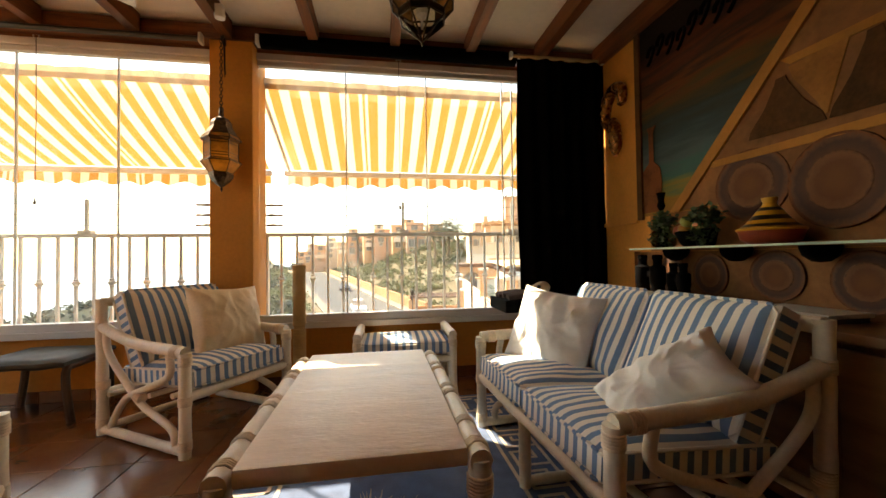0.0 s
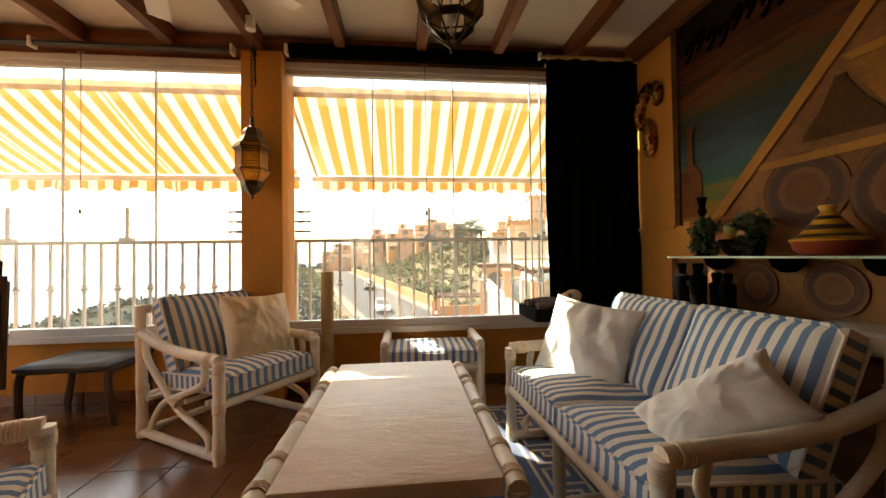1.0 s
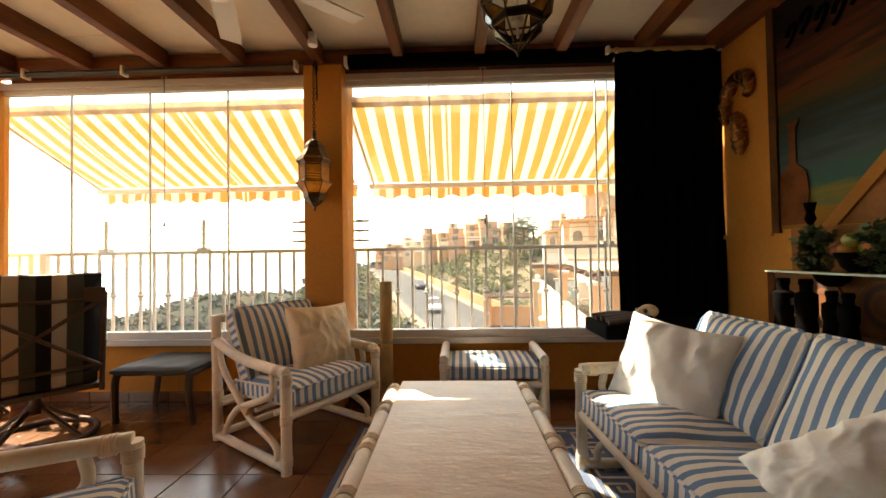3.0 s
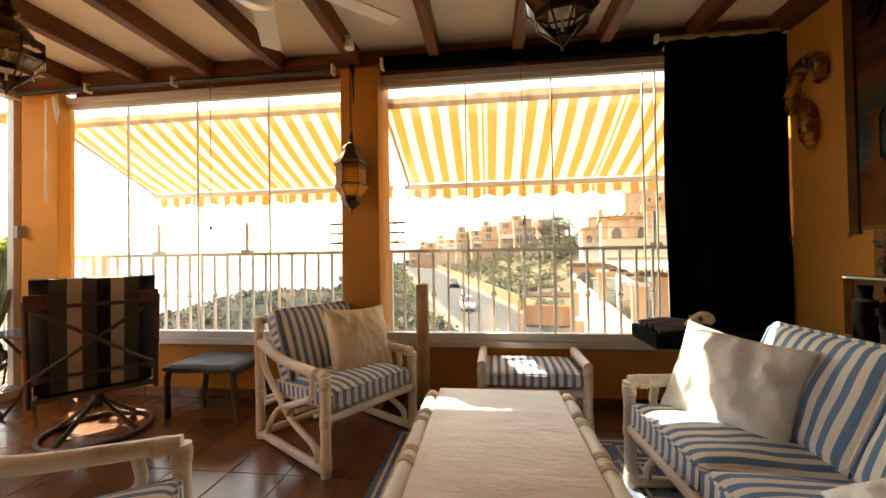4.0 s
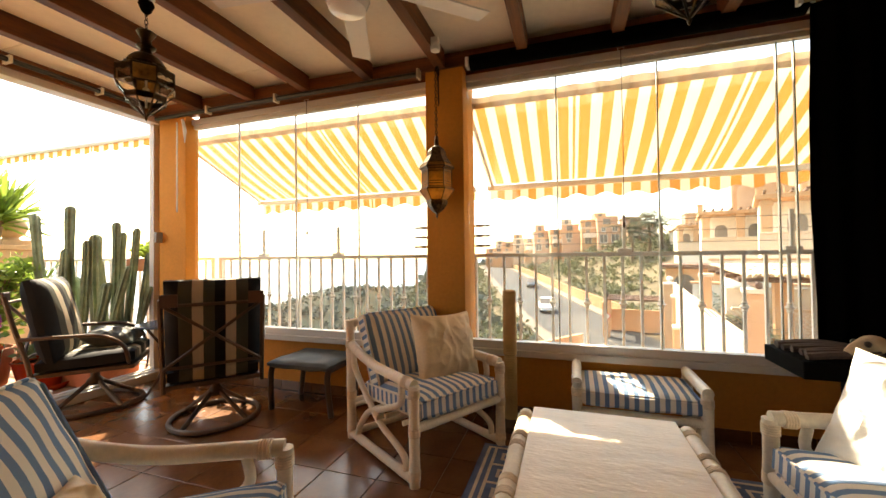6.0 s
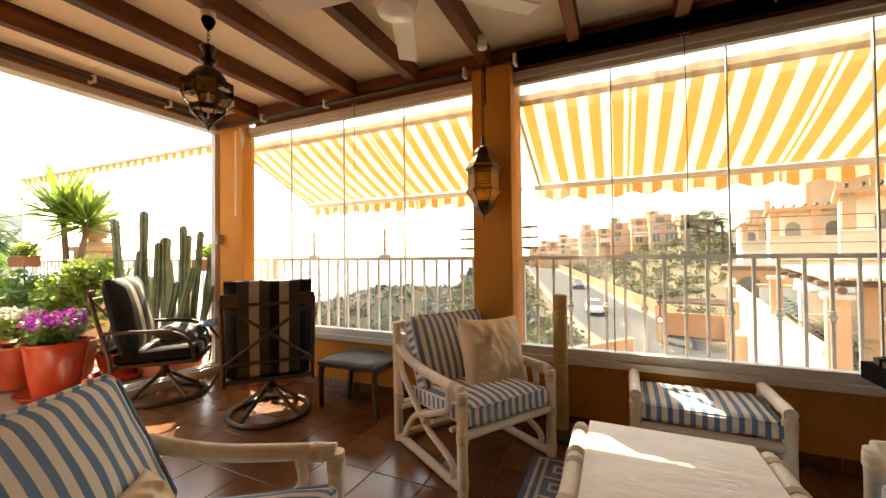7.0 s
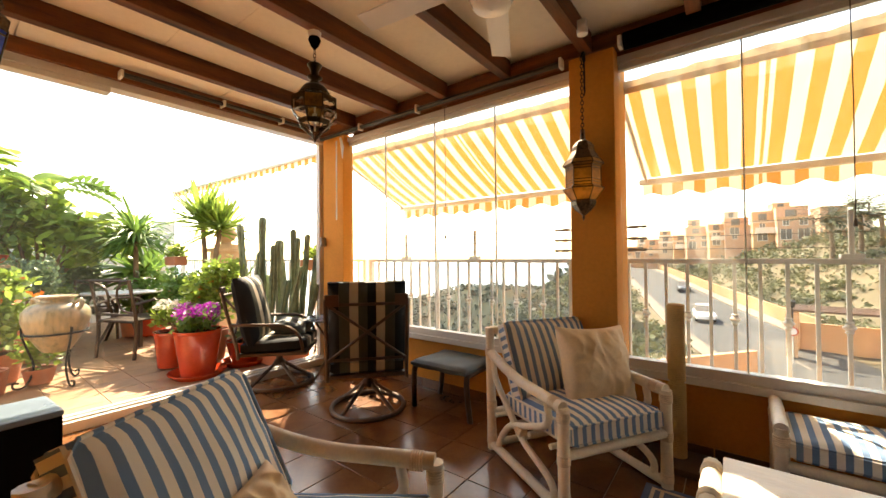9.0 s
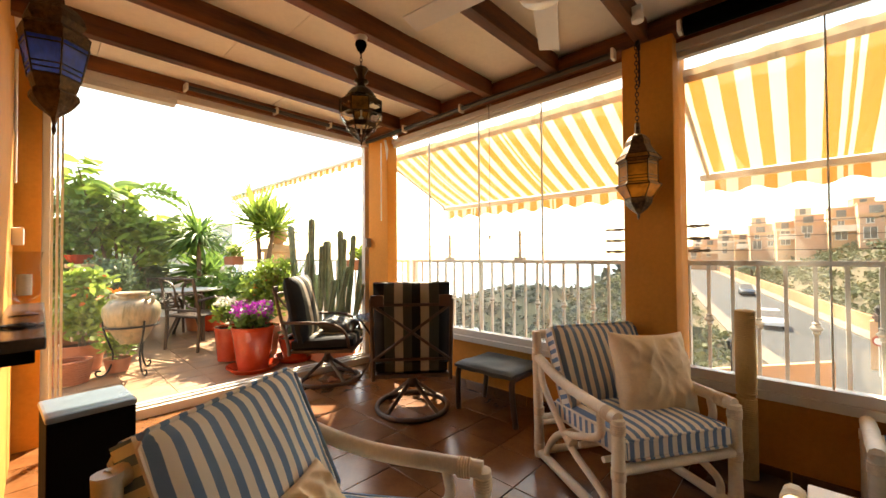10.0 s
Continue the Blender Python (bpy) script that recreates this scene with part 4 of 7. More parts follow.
P_blue = [(0.004, 0.0), (0.012, 0.028), (0.060, 0.062), (0.078, 0.085), (0.078, 0.10), (0.066, 0.11), (0.072, 0.122), (0.080, 0.15), (0.105, 0.262), (0.112, 0.295), (0.094, 0.312), (0.082, 0.316), (0.096, 0.335), (0.088, 0.36), (0.066, 0.385), (0.03, 0.39), (0.026, 0.42), (0.05, 0.46)]
moorish_lantern(frame_of(-1.50, 1.385, 10, 1.60) @ Matrix.Diagonal((0.76, 0.76, 0.94, 1)), P_blue, (7,), M_cobalt, "cobalt blue glass lantern with pierced metal hanging by the wall", 1.09, 0.46, 0.19)

fan = empty("ceiling_fan", frame_of(-0.61, 2.735, 0), "white ceiling fan with a round glass light", "ceiling fan")
bm = bmesh.new()
lathe(bm, [(0.05, 2.625), (0.06, 2.60), (0.02, 2.58), (0.02, 2.50), (0.06, 2.47), (0.03, 2.455), (0.03, 2.45), (0.10, 2.435), (0.115, 2.40), (0.10, 2.36), (0.05, 2.34)], 20)
part("motor", bm, M_white, fan, smooth=True)
bm = bmesh.new()
lathe(bm, [(0.05, 2.34), (0.09, 2.32), (0.10, 2.28), (0.08, 2.235), (0.0, 2.215)], 20)
part("globe", bm, shader("opal_glass", (0.82, 0.80, 0.76), 0.15, var=0.02), fan, "opal glass globe", smooth=True)
for k in range(5):
    a = radians(115 + 72 * k)
    bm = bmesh.new()
    m = Matrix.Rotation(a, 4, "Z") @ Matrix.Translation((0, 0, 2.385)) @ Matrix.Rotation(radians(9), 4, "X")
    box(bm, 0.17, 0.70, -0.058, 0.058, -0.004, 0.004, bevel=0.003, m=m)
    box(bm, 0.09, 0.20, -0.02, 0.02, -0.006, 0.006, m=m)
    part("blade", bm, M_white, fan)

for x, y in ((-0.50, 3.60),):
    rose_m = empty("lamp_socket", frame_of(x, y, 0), "small white socket block on a ceiling beam", "socket", "beam sockets")
    bm = bmesh.new()
    lathe(bm, [(0.02, 2.47), (0.03, 2.475), (0.033, 2.50), (0.025, 2.525)], 14)
    part("body", bm, M_white, rose_m, smooth=True)
    part("plate", boxes((-0.025, 0.025, -0.02, 0.02, 2.52, 2.56), bevel=0.004), M_white, rose_m)
for x, y in ((-1.745, 2.655), (0.68, 2.69)):
    hook = empty("lamp_hook", frame_of(x, y, 0), "white socket block with a dark cup holding the lantern chain", "hook", "lamp hooks")
    bm = bmesh.new()
    lathe(bm, [(0.007, 2.405), (0.022, 2.42), (0.036, 2.455), (0.030, 2.47), (0.0, 2.472)], 14)
    part("cup", bm, M_ebony, hook, "dark cup", smooth=True)
    bm = bmesh.new()
    lathe(bm, [(0.030, 2.472), (0.038, 2.485), (0.040, 2.52), (0.030, 2.56)], 8)
    part("block", bm, M_white, hook, "white socket block", smooth=True)

# ---- side wall: painted panel, shelf and what stands on it ----
M_paint_sea = bpy.data.materials.new("painted_seascape")
M_paint_sea.use_nodes = True
pn, pl = M_paint_sea.node_tree.nodes, M_paint_sea.node_tree.links
tc = pn.new("ShaderNodeTexCoord")
mp = pn.new("ShaderNodeMapping")
mp.inputs["Rotation"].default_value = (radians(-28), 0, 0)
mp.inputs["Scale"].default_value = (1, 1.2, 9)
nz = pn.new("ShaderNodeTexNoise")
nz.inputs["Scale"].default_value = 2.2
nz.inputs["Detail"].default_value = 6
sp = pn.new("ShaderNodeSeparateXYZ")
mm = pn.new("ShaderNodeMath")
mm.operation = "MULTIPLY_ADD"
mm.inputs[1].default_value = 0.28
rp = pn.new("ShaderNodeValToRGB")
pl.new(tc.outputs["Object"], mp.inputs[0])
pl.new(mp.outputs[0], nz.inputs[0])
pl.new(tc.outputs["Object"], sp.inputs[0])
sub = pn.new("ShaderNodeMapRange")
sub.inputs["From Min"].default_value, sub.inputs["From Max"].default_value = 1.2, 2.5
pl.new(sp.outputs[2], sub.inputs[0])
pl.new(nz.outputs[0], mm.inputs[0])
pl.new(sub.outputs[0], mm.inputs[2])
pl.new(mm.outputs[0], rp.inputs[0])
el = rp.color_ramp.elements
el[0].position, el[0].color = 0.10, (0.26, 0.11, 0.025, 1)
el[1].position, el[1].color = 0.98, (0.012, 0.006, 0.004, 1)
for p, c in ((0.22, (0.34, 0.19, 0.03)), (0.27, (0.18, 0.19, 0.06)), (0.32, (0.045, 0.14, 0.12)), (0.40, (0.075, 0.115, 0.12)), (0.50, (0.04, 0.065, 0.07)),
             (0.60, (0.04, 0.045, 0.028)), (0.67, (0.10, 0.055, 0.015)), (0.74, (0.16, 0.045, 0.012)), (0.80, (0.045, 0.02, 0.01)), (0.86, (0.12, 0.03, 0.01))):
    e = el.new(p)
    e.color = (c[0] * 0.8, c[1] * 0.8, c[2] * 0.75, 1)
pl.new(rp.outputs[0], pn["Principled BSDF"].inputs["Base Color"])
pn["Principled BSDF"].inputs["Roughness"].default_value = 0.6
pn["Principled BSDF"].inputs["Specular IOR Level"].default_value = 0.12
bp = pn.new("ShaderNodeBump")
bp.inputs["Strength"].default_value = 0.5
bp.inputs["Distance"].default_value = 0.006
pl.new(nz.outputs[0], bp.inputs["Height"])
pl.new(bp.outputs[0], pn["Principled BSDF"].inputs["Normal"])
M_mural = shader("mural_tan", (0.235, 0.105, 0.042), 0.7, var=0.3, scale=3, grain=30, spec=0.1, bump=0.4)
M_band = shader("mural_band", (0.38, 0.165, 0.04), 0.7, var=0.15, scale=4, spec=0.1)
M_cone = shader("mural_brown", (0.085, 0.036, 0.013), 0.7, var=0.35, scale=7, spec=0.1, bump=0.4)
M_sack = shader("mural_ochre", (0.29, 0.125, 0.035), 0.7, var=0.25, scale=6, spec=0.1)
M_vase = shader("mural_vase", (0.13, 0.042, 0.015), 0.7, var=0.4, scale=9, spec=0.1)
M_disc = bpy.data.materials.new("painted_plate")
M_disc.use_nodes = True
dn, dl = M_disc.node_tree.nodes, M_disc.node_tree.links
tc = dn.new("ShaderNodeTexCoord")
ln = dn.new("ShaderNodeVectorMath")
ln.operation = "LENGTH"
nz = dn.new("ShaderNodeTexNoise")
nz.inputs["Scale"].default_value = 7
nz.inputs["Detail"].default_value = 7
ma = dn.new("ShaderNodeMath")
ma.operation = "MULTIPLY_ADD"
ma.inputs[1].default_value = 0.22
rp = dn.new("ShaderNodeValToRGB")
el = rp.color_ramp.elements
el[0].position, el[0].color = 0.10, (0.155, 0.062, 0.025, 1)
el[1].position, el[1].color = 1.12, (0.10, 0.04, 0.02, 1)
for p, c in ((0.38, (0.13, 0.052, 0.025)), (0.56, (0.175, 0.08, 0.04)), (0.62, (0.10, 0.048, 0.03)), (0.80, (0.075, 0.042, 0.033)), (0.90, (0.135, 0.065, 0.04)), (0.97, (0.17, 0.062, 0.025))):
    e = el.new(p)
    e.color = (*c, 1)
dl.new(tc.outputs["Object"], ln.inputs[0])
dl.new(tc.outputs["Object"], nz.inputs[0])
dl.new(nz.outputs[0], ma.inputs[0])
dl.new(ln.outputs["Value"], ma.inputs[2])
sb = dn.new("ShaderNodeMath")
sb.operation = "SUBTRACT"
sb.inputs[1].default_value = 0.11
dl.new(ma.outputs[0], sb.inputs[0])
dl.new(sb.outputs[0], rp.inputs[0])
dl.new(rp.outputs[0], dn["Principled BSDF"].inputs["Base Color"])
dn["Principled BSDF"].inputs["Roughness"].default_value = 0.7
dn["Principled BSDF"].inputs["Specular IOR Level"].default_value = 0.12


def poly(name, yz, x, mat, parent, thick=0.004):
    bm = bmesh.new()
    f = bm.faces.new([bm.verts.new((x, y, z)) for y, z in yz])
    r = bmesh.ops.extrude_face_region(bm, geom=[f])
    bmesh.ops.translate(bm, vec=(-thick, 0, 0), verts=[v for v in r["geom"] if isinstance(v, bmesh.types.BMVert)])
    bmesh.ops.recalc_face_normals(bm, faces=bm.faces)
    return part(name, bm, mat, parent)


mural = tagged(new("wall_painting"), "large dim wall painting of sea, pots and plates", "painting")
mural.location = (0, 0, 0)
poly("panel", [(3.36, 1.2), (0.6, 1.2), (0.6, 2.465), (3.36, 2.465)], RX - 0.002, M_paint_sea, mural)
poly("panel", [(3.06, 1.205), (0.6, 1.205), (0.6, 2.46), (1.84, 2.46)], RX - 0.007, M_mural, mural)
poly("diagonal_band", [(3.11, 1.2), (3.03, 1.2), (1.80, 2.465), (1.88, 2.465)], RX - 0.012, M_band, mural, 0.012)
poly("ledge_band", [(2.84, 1.44), (2.80, 1.405), (0.6, 1.38), (0.6, 1.425)], RX - 0.012, M_band, mural, 0.006)
poly("ledge_band", [(2.44, 1.80), (2.40, 1.765), (0.6, 1.74), (0.6, 1.785)], RX - 0.012, M_band, mural, 0.006)
poly("frame", [(3.41, 1.18), (3.36, 1.18), (3.36, 2.47), (3.41, 2.47)], RX - 0.001, M_cone, mural, 0.018)
poly("lower_panel", [(3.41, 0.66), (0.6, 0.66), (0.6, 0.96), (3.41, 0.96)], RX - 0.002, M_mural, mural)
poly("middle_panel", [(3.30, 0.962), (0.6, 0.962), (0.6, 1.198), (3.30, 1.198)], RX - 0.002, M_mural, mural)
poly("frame", [(3.46, 0.66), (3.41, 0.66), (3.41, 0.965), (3.46, 0.965)], RX - 0.001, M_vase, mural, 0.012)
for yc, zb, wl_, wr_, hh in ((2.44, 1.475, 0.155, 0.17, 0.25), (2.11, 1.465, 0.15, 0.15, 0.29), (1.70, 1.46, 0.16, 0.16, 0.29)):
    poly("painted_cone", [(yc + wl_, zb + 0.012), (yc + wl_ * 0.93, zb + 0.05), (yc + wl_ * 0.5, zb + hh * 0.52), (yc + 0.028, zb + hh * 0.90), (yc + 0.022, zb + hh), (yc - 0.022, zb + hh), (yc - 0.028, zb + hh * 0.90), (yc - wr_ * 0.5, zb + hh * 0.5), (yc - wr_ * 0.93, zb + 0.04), (yc - wr_, zb)], RX - 0.013, M_cone, mural)
poly("painted_funnel", [(2.405, 1.755), (2.39, 1.70), (2.30, 1.56), (2.275, 1.50), (2.265, 1.50), (2.25, 1.56), (2.20, 1.72), (2.18, 1.775)], RX - 0.0125, M_sack, mural)
for yc, zc, r, rz in ((2.60, 1.275, 0.19, 0.175), (2.24, 1.225, 0.185, 0.19), (1.80, 1.25, 0.2, 0.19), (3.12, 0.815, 0.105, 0.12), (2.84, 0.83, 0.11, 0.115), (2.49, 0.84, 0.125, 0.115), (2.16, 0.83, 0.12, 0.12), (1.8, 0.83, 0.13, 0.12)):
    bm = bmesh.new()
    rim = [[bm.verts.new((xx, math.cos(a) * q, math.sin(a) * q)) for a in [2 * math.pi * k / 40 for k in range(40)]] for xx, q in ((0.03, 1.0), (0.0, 0.99), (0.006, 0.93), (0.006, 0.62), (0.0, 0.60))]
    for A, B in zip(rim, rim[1:]):
        for k in range(40):
            bm.faces.new((A[k], A[(k + 1) % 40], B[(k + 1) % 40], B[k]))
    bm.faces.new(rim[-1])
    bmesh.ops.recalc_face_normals(bm, faces=bm.faces)
    pp = part("painted_plate", bm, M_disc, mural)
    pp.matrix_local = Matrix.Translation((RX - 0.016 - (0.004 if r > 0.184 and yc < 2.4 else 0), yc, zc)) @ Matrix.Diagonal((0.35, r, rz, 1))
poly("painted_vase", [(3.345, 1.22), (3.19, 1.22), (3.175, 1.4), (3.19, 1.5), (3.245, 1.55), (3.245, 1.74), (3.22, 1.78), (3.30, 1.78), (3.285, 1.74), (3.285, 1.55), (3.345, 1.5)], RX - 0.013, M_vase, mural)
rnd = random.Random(5)
for k in range(26):
    yy = 3.25 - k * 0.085
    zz = 2.25 + 0.03 * math.sin(k * 1.7)
    bm = bmesh.new()
    tube(bm, [(RX - 0.012, yy + 0.03 * math.cos(a * 1.3), zz + 0.055 * math.sin(a)) for a in [q * 0.6 for q in range(9)]], 0.011, 5)
    part("painted_scroll", bm, M_ebony, mural)

shelf = empty("glass_shelf", frame_of(0, 0, 0), "long glass shelf on black brackets against the painted wall", "shelf")
M_gshelf = glassy("shelf_glass", (0.75, 0.86, 0.80))
part("plate", boxes((2.02, RX, 0.9, 3.17, 0.972, 0.982), bevel=0.001), M_gshelf, shelf)
part("front_edge", boxes((2.014, 2.02, 0.9, 3.17, 0.9725, 0.9815)), shader("glass_edge_green", (0.30, 0.42, 0.34), 0.2), shelf, "pale green polished edge")
for y in (2.62, 2.26, 1.6, 3.0):
    bm = bmesh.new()
    lathe(bm, [(0.0, -0.068), (0.025, -0.064), (0.048, -0.04), (0.056, -0.012), (0.056, 0.0)], 18)
    bmesh.ops.transform(bm, matrix=Matrix.Translation((2.19, y, 0.972)) @ Matrix.Diagonal((1.4, 1, 1, 1)), verts=bm.verts)
    part("bracket", bm, M_ebony, shelf, smooth=True)
dado = solid("trim_dado", [(RX - 0.018, RX, 3.42, 3.95, 1.165, 1.19)], M_wall, "thin ochre moulding along the wall", "moulding")

cab = empty("sideboard", frame_of(0, 0, 0), "dark wooden sideboard under the glass shelf", "sideboard")
M_wood = shader("oiled_wood", (0.26, 0.135, 0.055), 0.45, var=0.25, scale=3, stretch=(6, 0.6, 6), bump=0.2)
part("top", boxes((1.93, RX - 0.03, 0.9, 3.25, 0.655, 0.69), bevel=0.006), M_wood, cab)
part("body", boxes((1.98, RX - 0.03, 0.92, 3.23, 0.02, 0.655)), M_wood, cab)
for i in range(4):
    part("door", boxes((1.962, 1.98, 0.95 + i * 0.57, 1.49 + i * 0.57, 0.06, 0.63), bevel=0.006), M_wood, cab)
bk = part("book", boxes((1.98, 2.20, 2.12, 2.46, 0.690, 0.712), bevel=0.003), shader("blue_cover", (0.06, 0.08, 0.12), 0.4))
tagged(bk, "flat blue book lying on the sideboard", "book")
bk = part("book", boxes((1.99, 2.19, 2.10, 2.40, 0.712, 0.728), bevel=0.003), shader("pale_cover", (0.5, 0.47, 0.42), 0.4))
tagged(bk, "flat pale book lying on the blue one", "book")

# tajine
taj = empty("tajine", frame_of(2.14, 2.41, 0, 0.982) @ Matrix.Diagonal((0.84, 0.84, 0.98, 1)), "yellow, black and red banded clay tajine on the glass shelf", "tajine")
M_yel = shader("yellow_glaze", (0.62, 0.30, 0.03), 0.3, var=0.15)
M_blk = shader("black_glaze", (0.03, 0.02, 0.015), 0.3, var=0.2)
M_redg = shader("red_glaze", (0.30, 0.05, 0.025), 0.3, var=0.15)
bm = bmesh.new()
lathe(bm, [(0.09, 0.0), (0.125, 0.02), (0.135, 0.05), (0.14, 0.058)], 24)
part("dish", bm, M_redg, taj, "red dish", smooth=True)
bm = bmesh.new()
prof = [(0.142, 0.058), (0.145, 0.066), (0.125, 0.075), (0.105, 0.088), (0.088, 0.105), (0.070, 0.125), (0.055, 0.145), (0.042, 0.160), (0.030, 0.172), (0.026, 0.180), (0.034, 0.195), (0.034, 0.203), (0.0, 0.207)]
rings = lathe(bm, prof, 24)
bm.faces.ensure_lookup_table()
for i in range(len(prof) - 1):
    for k in range(24):
        bm.faces[i * 24 + k].material_index = (0, 0, 1, 0, 1, 0, 1, 0, 0, 0, 0, 0)[i]
part("lid", bm, [M_yel, M_blk], taj, "conical yellow and black lid", smooth=True)

M_leafd = shader("dark_leaf", (0.045, 0.075, 0.03), 0.5, var=0.35, scale=9, isl=True, bump=0, trans=0.25)
for y, jar, s in ((3.02, True, 1.0), (2.73, False, 1.05)):
    p = empty("potted_plant", frame_of(2.13, y, 0, 0.982), "leafy green plant in a glass jar on the shelf" if jar else "small trailing plant in a dark pot on the shelf", "plant", "shelf plants")
    bm = bmesh.new()
    lathe(bm, [(0.05, 0), (0.065, 0.02), (0.062, 0.09), (0.045, 0.11), (0.05, 0.125)] if jar else [(0.04, 0), (0.055, 0.08), (0.058, 0.09)], 18)
    part("pot", bm, glassy("green_jar", (0.5, 0.6, 0.5), 0.05) if jar else M_ebony, p, smooth=True)
    bm = bmesh.new()
    leaf_cloud(bm, (0, 0, 0.15 * s), (0.085, 0.11, 0.07), 240, 0.032, random.Random(int(y * 10)))
    leaf_cloud(bm, (-0.03, -0.02, 0.06), (0.09, 0.10, 0.07), 120, 0.03, random.Random(int(y * 10) + 1))
    part("foliage", bm, M_leafd, p)
bot = empty("bottle", frame_of(2.15, 3.06, 0, 0.982), "dark slender bottle with a fluted neck on the shelf", "bottle")
bm = bmesh.new()
lathe(bm, [(0.03, 0), (0.033, 0.10), (0.012, 0.17), (0.009, 0.22), (0.024, 0.25), (0.016, 0.28), (0.026, 0.33), (0.0, 0.32)], 14)
part("body", bm, M_ebony, bot, smooth=True)
bowl = empty("fruit_bowl", frame_of(2.16, 2.86, 0, 0.982), "dark bowl heaped with ornamental fruit on the shelf", "bowl")
bm = bmesh.new()
lathe(bm, [(0.03, 0), (0.05, 0.02), (0.075, 0.08), (0.07, 0.085), (0.0, 0.05)], 16)
part("bowl", bm, M_ebony, bowl, smooth=True)
for k, (dx, dy, dz, col) in enumerate(((0, 0.04, 0.10, (0.5, 0.22, 0.04)), (0.02, -0.03, 0.11, (0.20, 0.27, 0.04)), (-0.02, 0.0, 0.14, (0.30, 0.30, 0.06)), (0, -0.065, 0.115, (0.5, 0.14, 0.04)), (0.0, 0.075, 0.09, (0.45, 0.1, 0.05)))):
    bm = bmesh.new()
    bmesh.ops.create_uvsphere(bm, u_segments=14, v_segments=10, radius=0.034, matrix=Matrix.Translation((dx, dy, dz)) @ Matrix.Diagonal((1, 1, 0.92, 1)))
    part("fruit", bm, shader("fruit_skin_" + "abcde"[k], col, 0.4, var=0.2), bowl, smooth=True)
for y in (3.08, 2.86):
    b = empty("binoculars", frame_of(2.08, y, 8 if y > 3 else -10, 0.69) @ Matrix.Diagonal((1, 1, 1, 1)), "black binoculars standing on the sideboard", "binoculars", "binoculars")
    for s in (-1, 1):
        bm = bmesh.new()
        k = 1.2 if y > 3 else 0.98
        lathe(bm, [(0.034 * k, 0), (0.036 * k, 0.02), (0.03 * k, 0.07), (0.036 * k, 0.085), (0.036 * k, 0.15 * k), (0.02 * k, 0.16 * k), (0.02 * k, 0.185 * k), (0.024 * k, 0.19 * k), (0.022 * k, 0.21 * k)], 16, (0, s * 0.045 * k, 0))
        part("barrel", bm, M_ebony, b, smooth=True)
    part("bridge", boxes((-0.015, 0.015, -0.03, 0.03, 0.10 * k, 0.13 * k), bevel=0.005), M_ebony, b)

M_gold = shader("aged_gold", (0.34, 0.145, 0.042), 0.26, metal=0.75, var=0.45, scale=30, grain=110, bump=1.0, deep=0.01)
orn = empty("wall_ornament", frame_of(RX - 0.03, 3.63, 0), "brass dagger ornament with a hooked hilt on the wall", "ornament")
bm = bmesh.new()
tube(bm, [(0, 0.10, 1.93), (0, 0.115, 2.03), (0, 0.08, 2.13), (0, 0.0, 2.19), (0, -0.08, 2.17), (0, -0.10, 2.08), (0, -0.07, 2.05)], [0.026, 0.042, 0.046, 0.044, 0.042, 0.034, 0.022], 12, smooth_steps=5)
part("hilt", bm, M_gold, orn, smooth=True)
bm = bmesh.new()
tube(bm, [(0, 0.02, 1.97), (0, 0.0, 1.91), (0, -0.01, 1.82), (0, -0.01, 1.75), (0, 0.0, 1.69)], [0.028, 0.046, 0.050, 0.046, 0.016], 12, smooth_steps=4)
part("sheath", bm, M_gold, orn, smooth=True)

side = empty("side_table", frame_of(0, 0, 0), "low black lacquered side table in the corner", "side table")
part("top", boxes((1.285, 1.98, 3.40, 3.76, 0.575, 0.655), bevel=0.006), M_ebony, side)
for x in (1.62, 1.93):
    for y in (3.58, 3.72):
        part("leg", boxes((x - 0.025, x + 0.025, y - 0.025, y + 0.025, 0, 0.575)), M_ebony, side)
bask = empty("woven_tray", frame_of(1.47, 3.58, 0, 0.655), "dark woven tray on the side table", "tray")
bm = bmesh.new()
for i in range(7):
    tube(bm, [(-0.15 + 0.02 * math.sin(i), -0.13 + i * 0.043, 0.012 + 0.006 * (i % 2)), (0.0, -0.135 + i * 0.043, 0.03), (0.16, -0.13 + i * 0.043, 0.012)], 0.018, 7, smooth_steps=3)
part("weave", bm, shader("dark_wicker", (0.05, 0.03, 0.025), 0.7, var=0.4, grain=60, bump=1.0), bask, smooth=True)
sk = empty("animal_skull", frame_of(1.57, 3.48, 200, 0.688) @ Matrix.Diagonal((0.9, 0.9, 0.9, 1)), "small bleached animal skull lying on the woven tray", "skull")
M_bone = shader("bone", (0.55, 0.42, 0.28), 0.7, var=0.2, scale=12, bump=0.4)
bm = bmesh.new()
bmesh.ops.create_uvsphere(bm, u_segments=16, v_segments=12, radius=0.055, matrix=Matrix.Translation((0, 0, 0.045)) @ Matrix.Diagonal((1.25, 0.95, 0.85, 1)))
tube(bm, [(0.04, 0, 0.04), (0.09, 0, 0.025), (0.13, 0, 0.012)], [0.042, 0.032, 0.018], 10)
part("cranium", bm, M_bone, sk, smooth=True)
bm = bmesh.new()
for s in (-1, 1):
    bmesh.ops.create_uvsphere(bm, u_segments=8, v_segments=6, radius=0.016, matrix=Matrix.Translation((0.06, s * 0.03, 0.055)))
    tube(bm, [(0.02, s * 0.05, 0.02), (0.06, s * 0.055, 0.02), (0.10, s * 0.03, 0.015)], 0.006, 6)
part("sockets", bm, M_blk, sk, smooth=True)

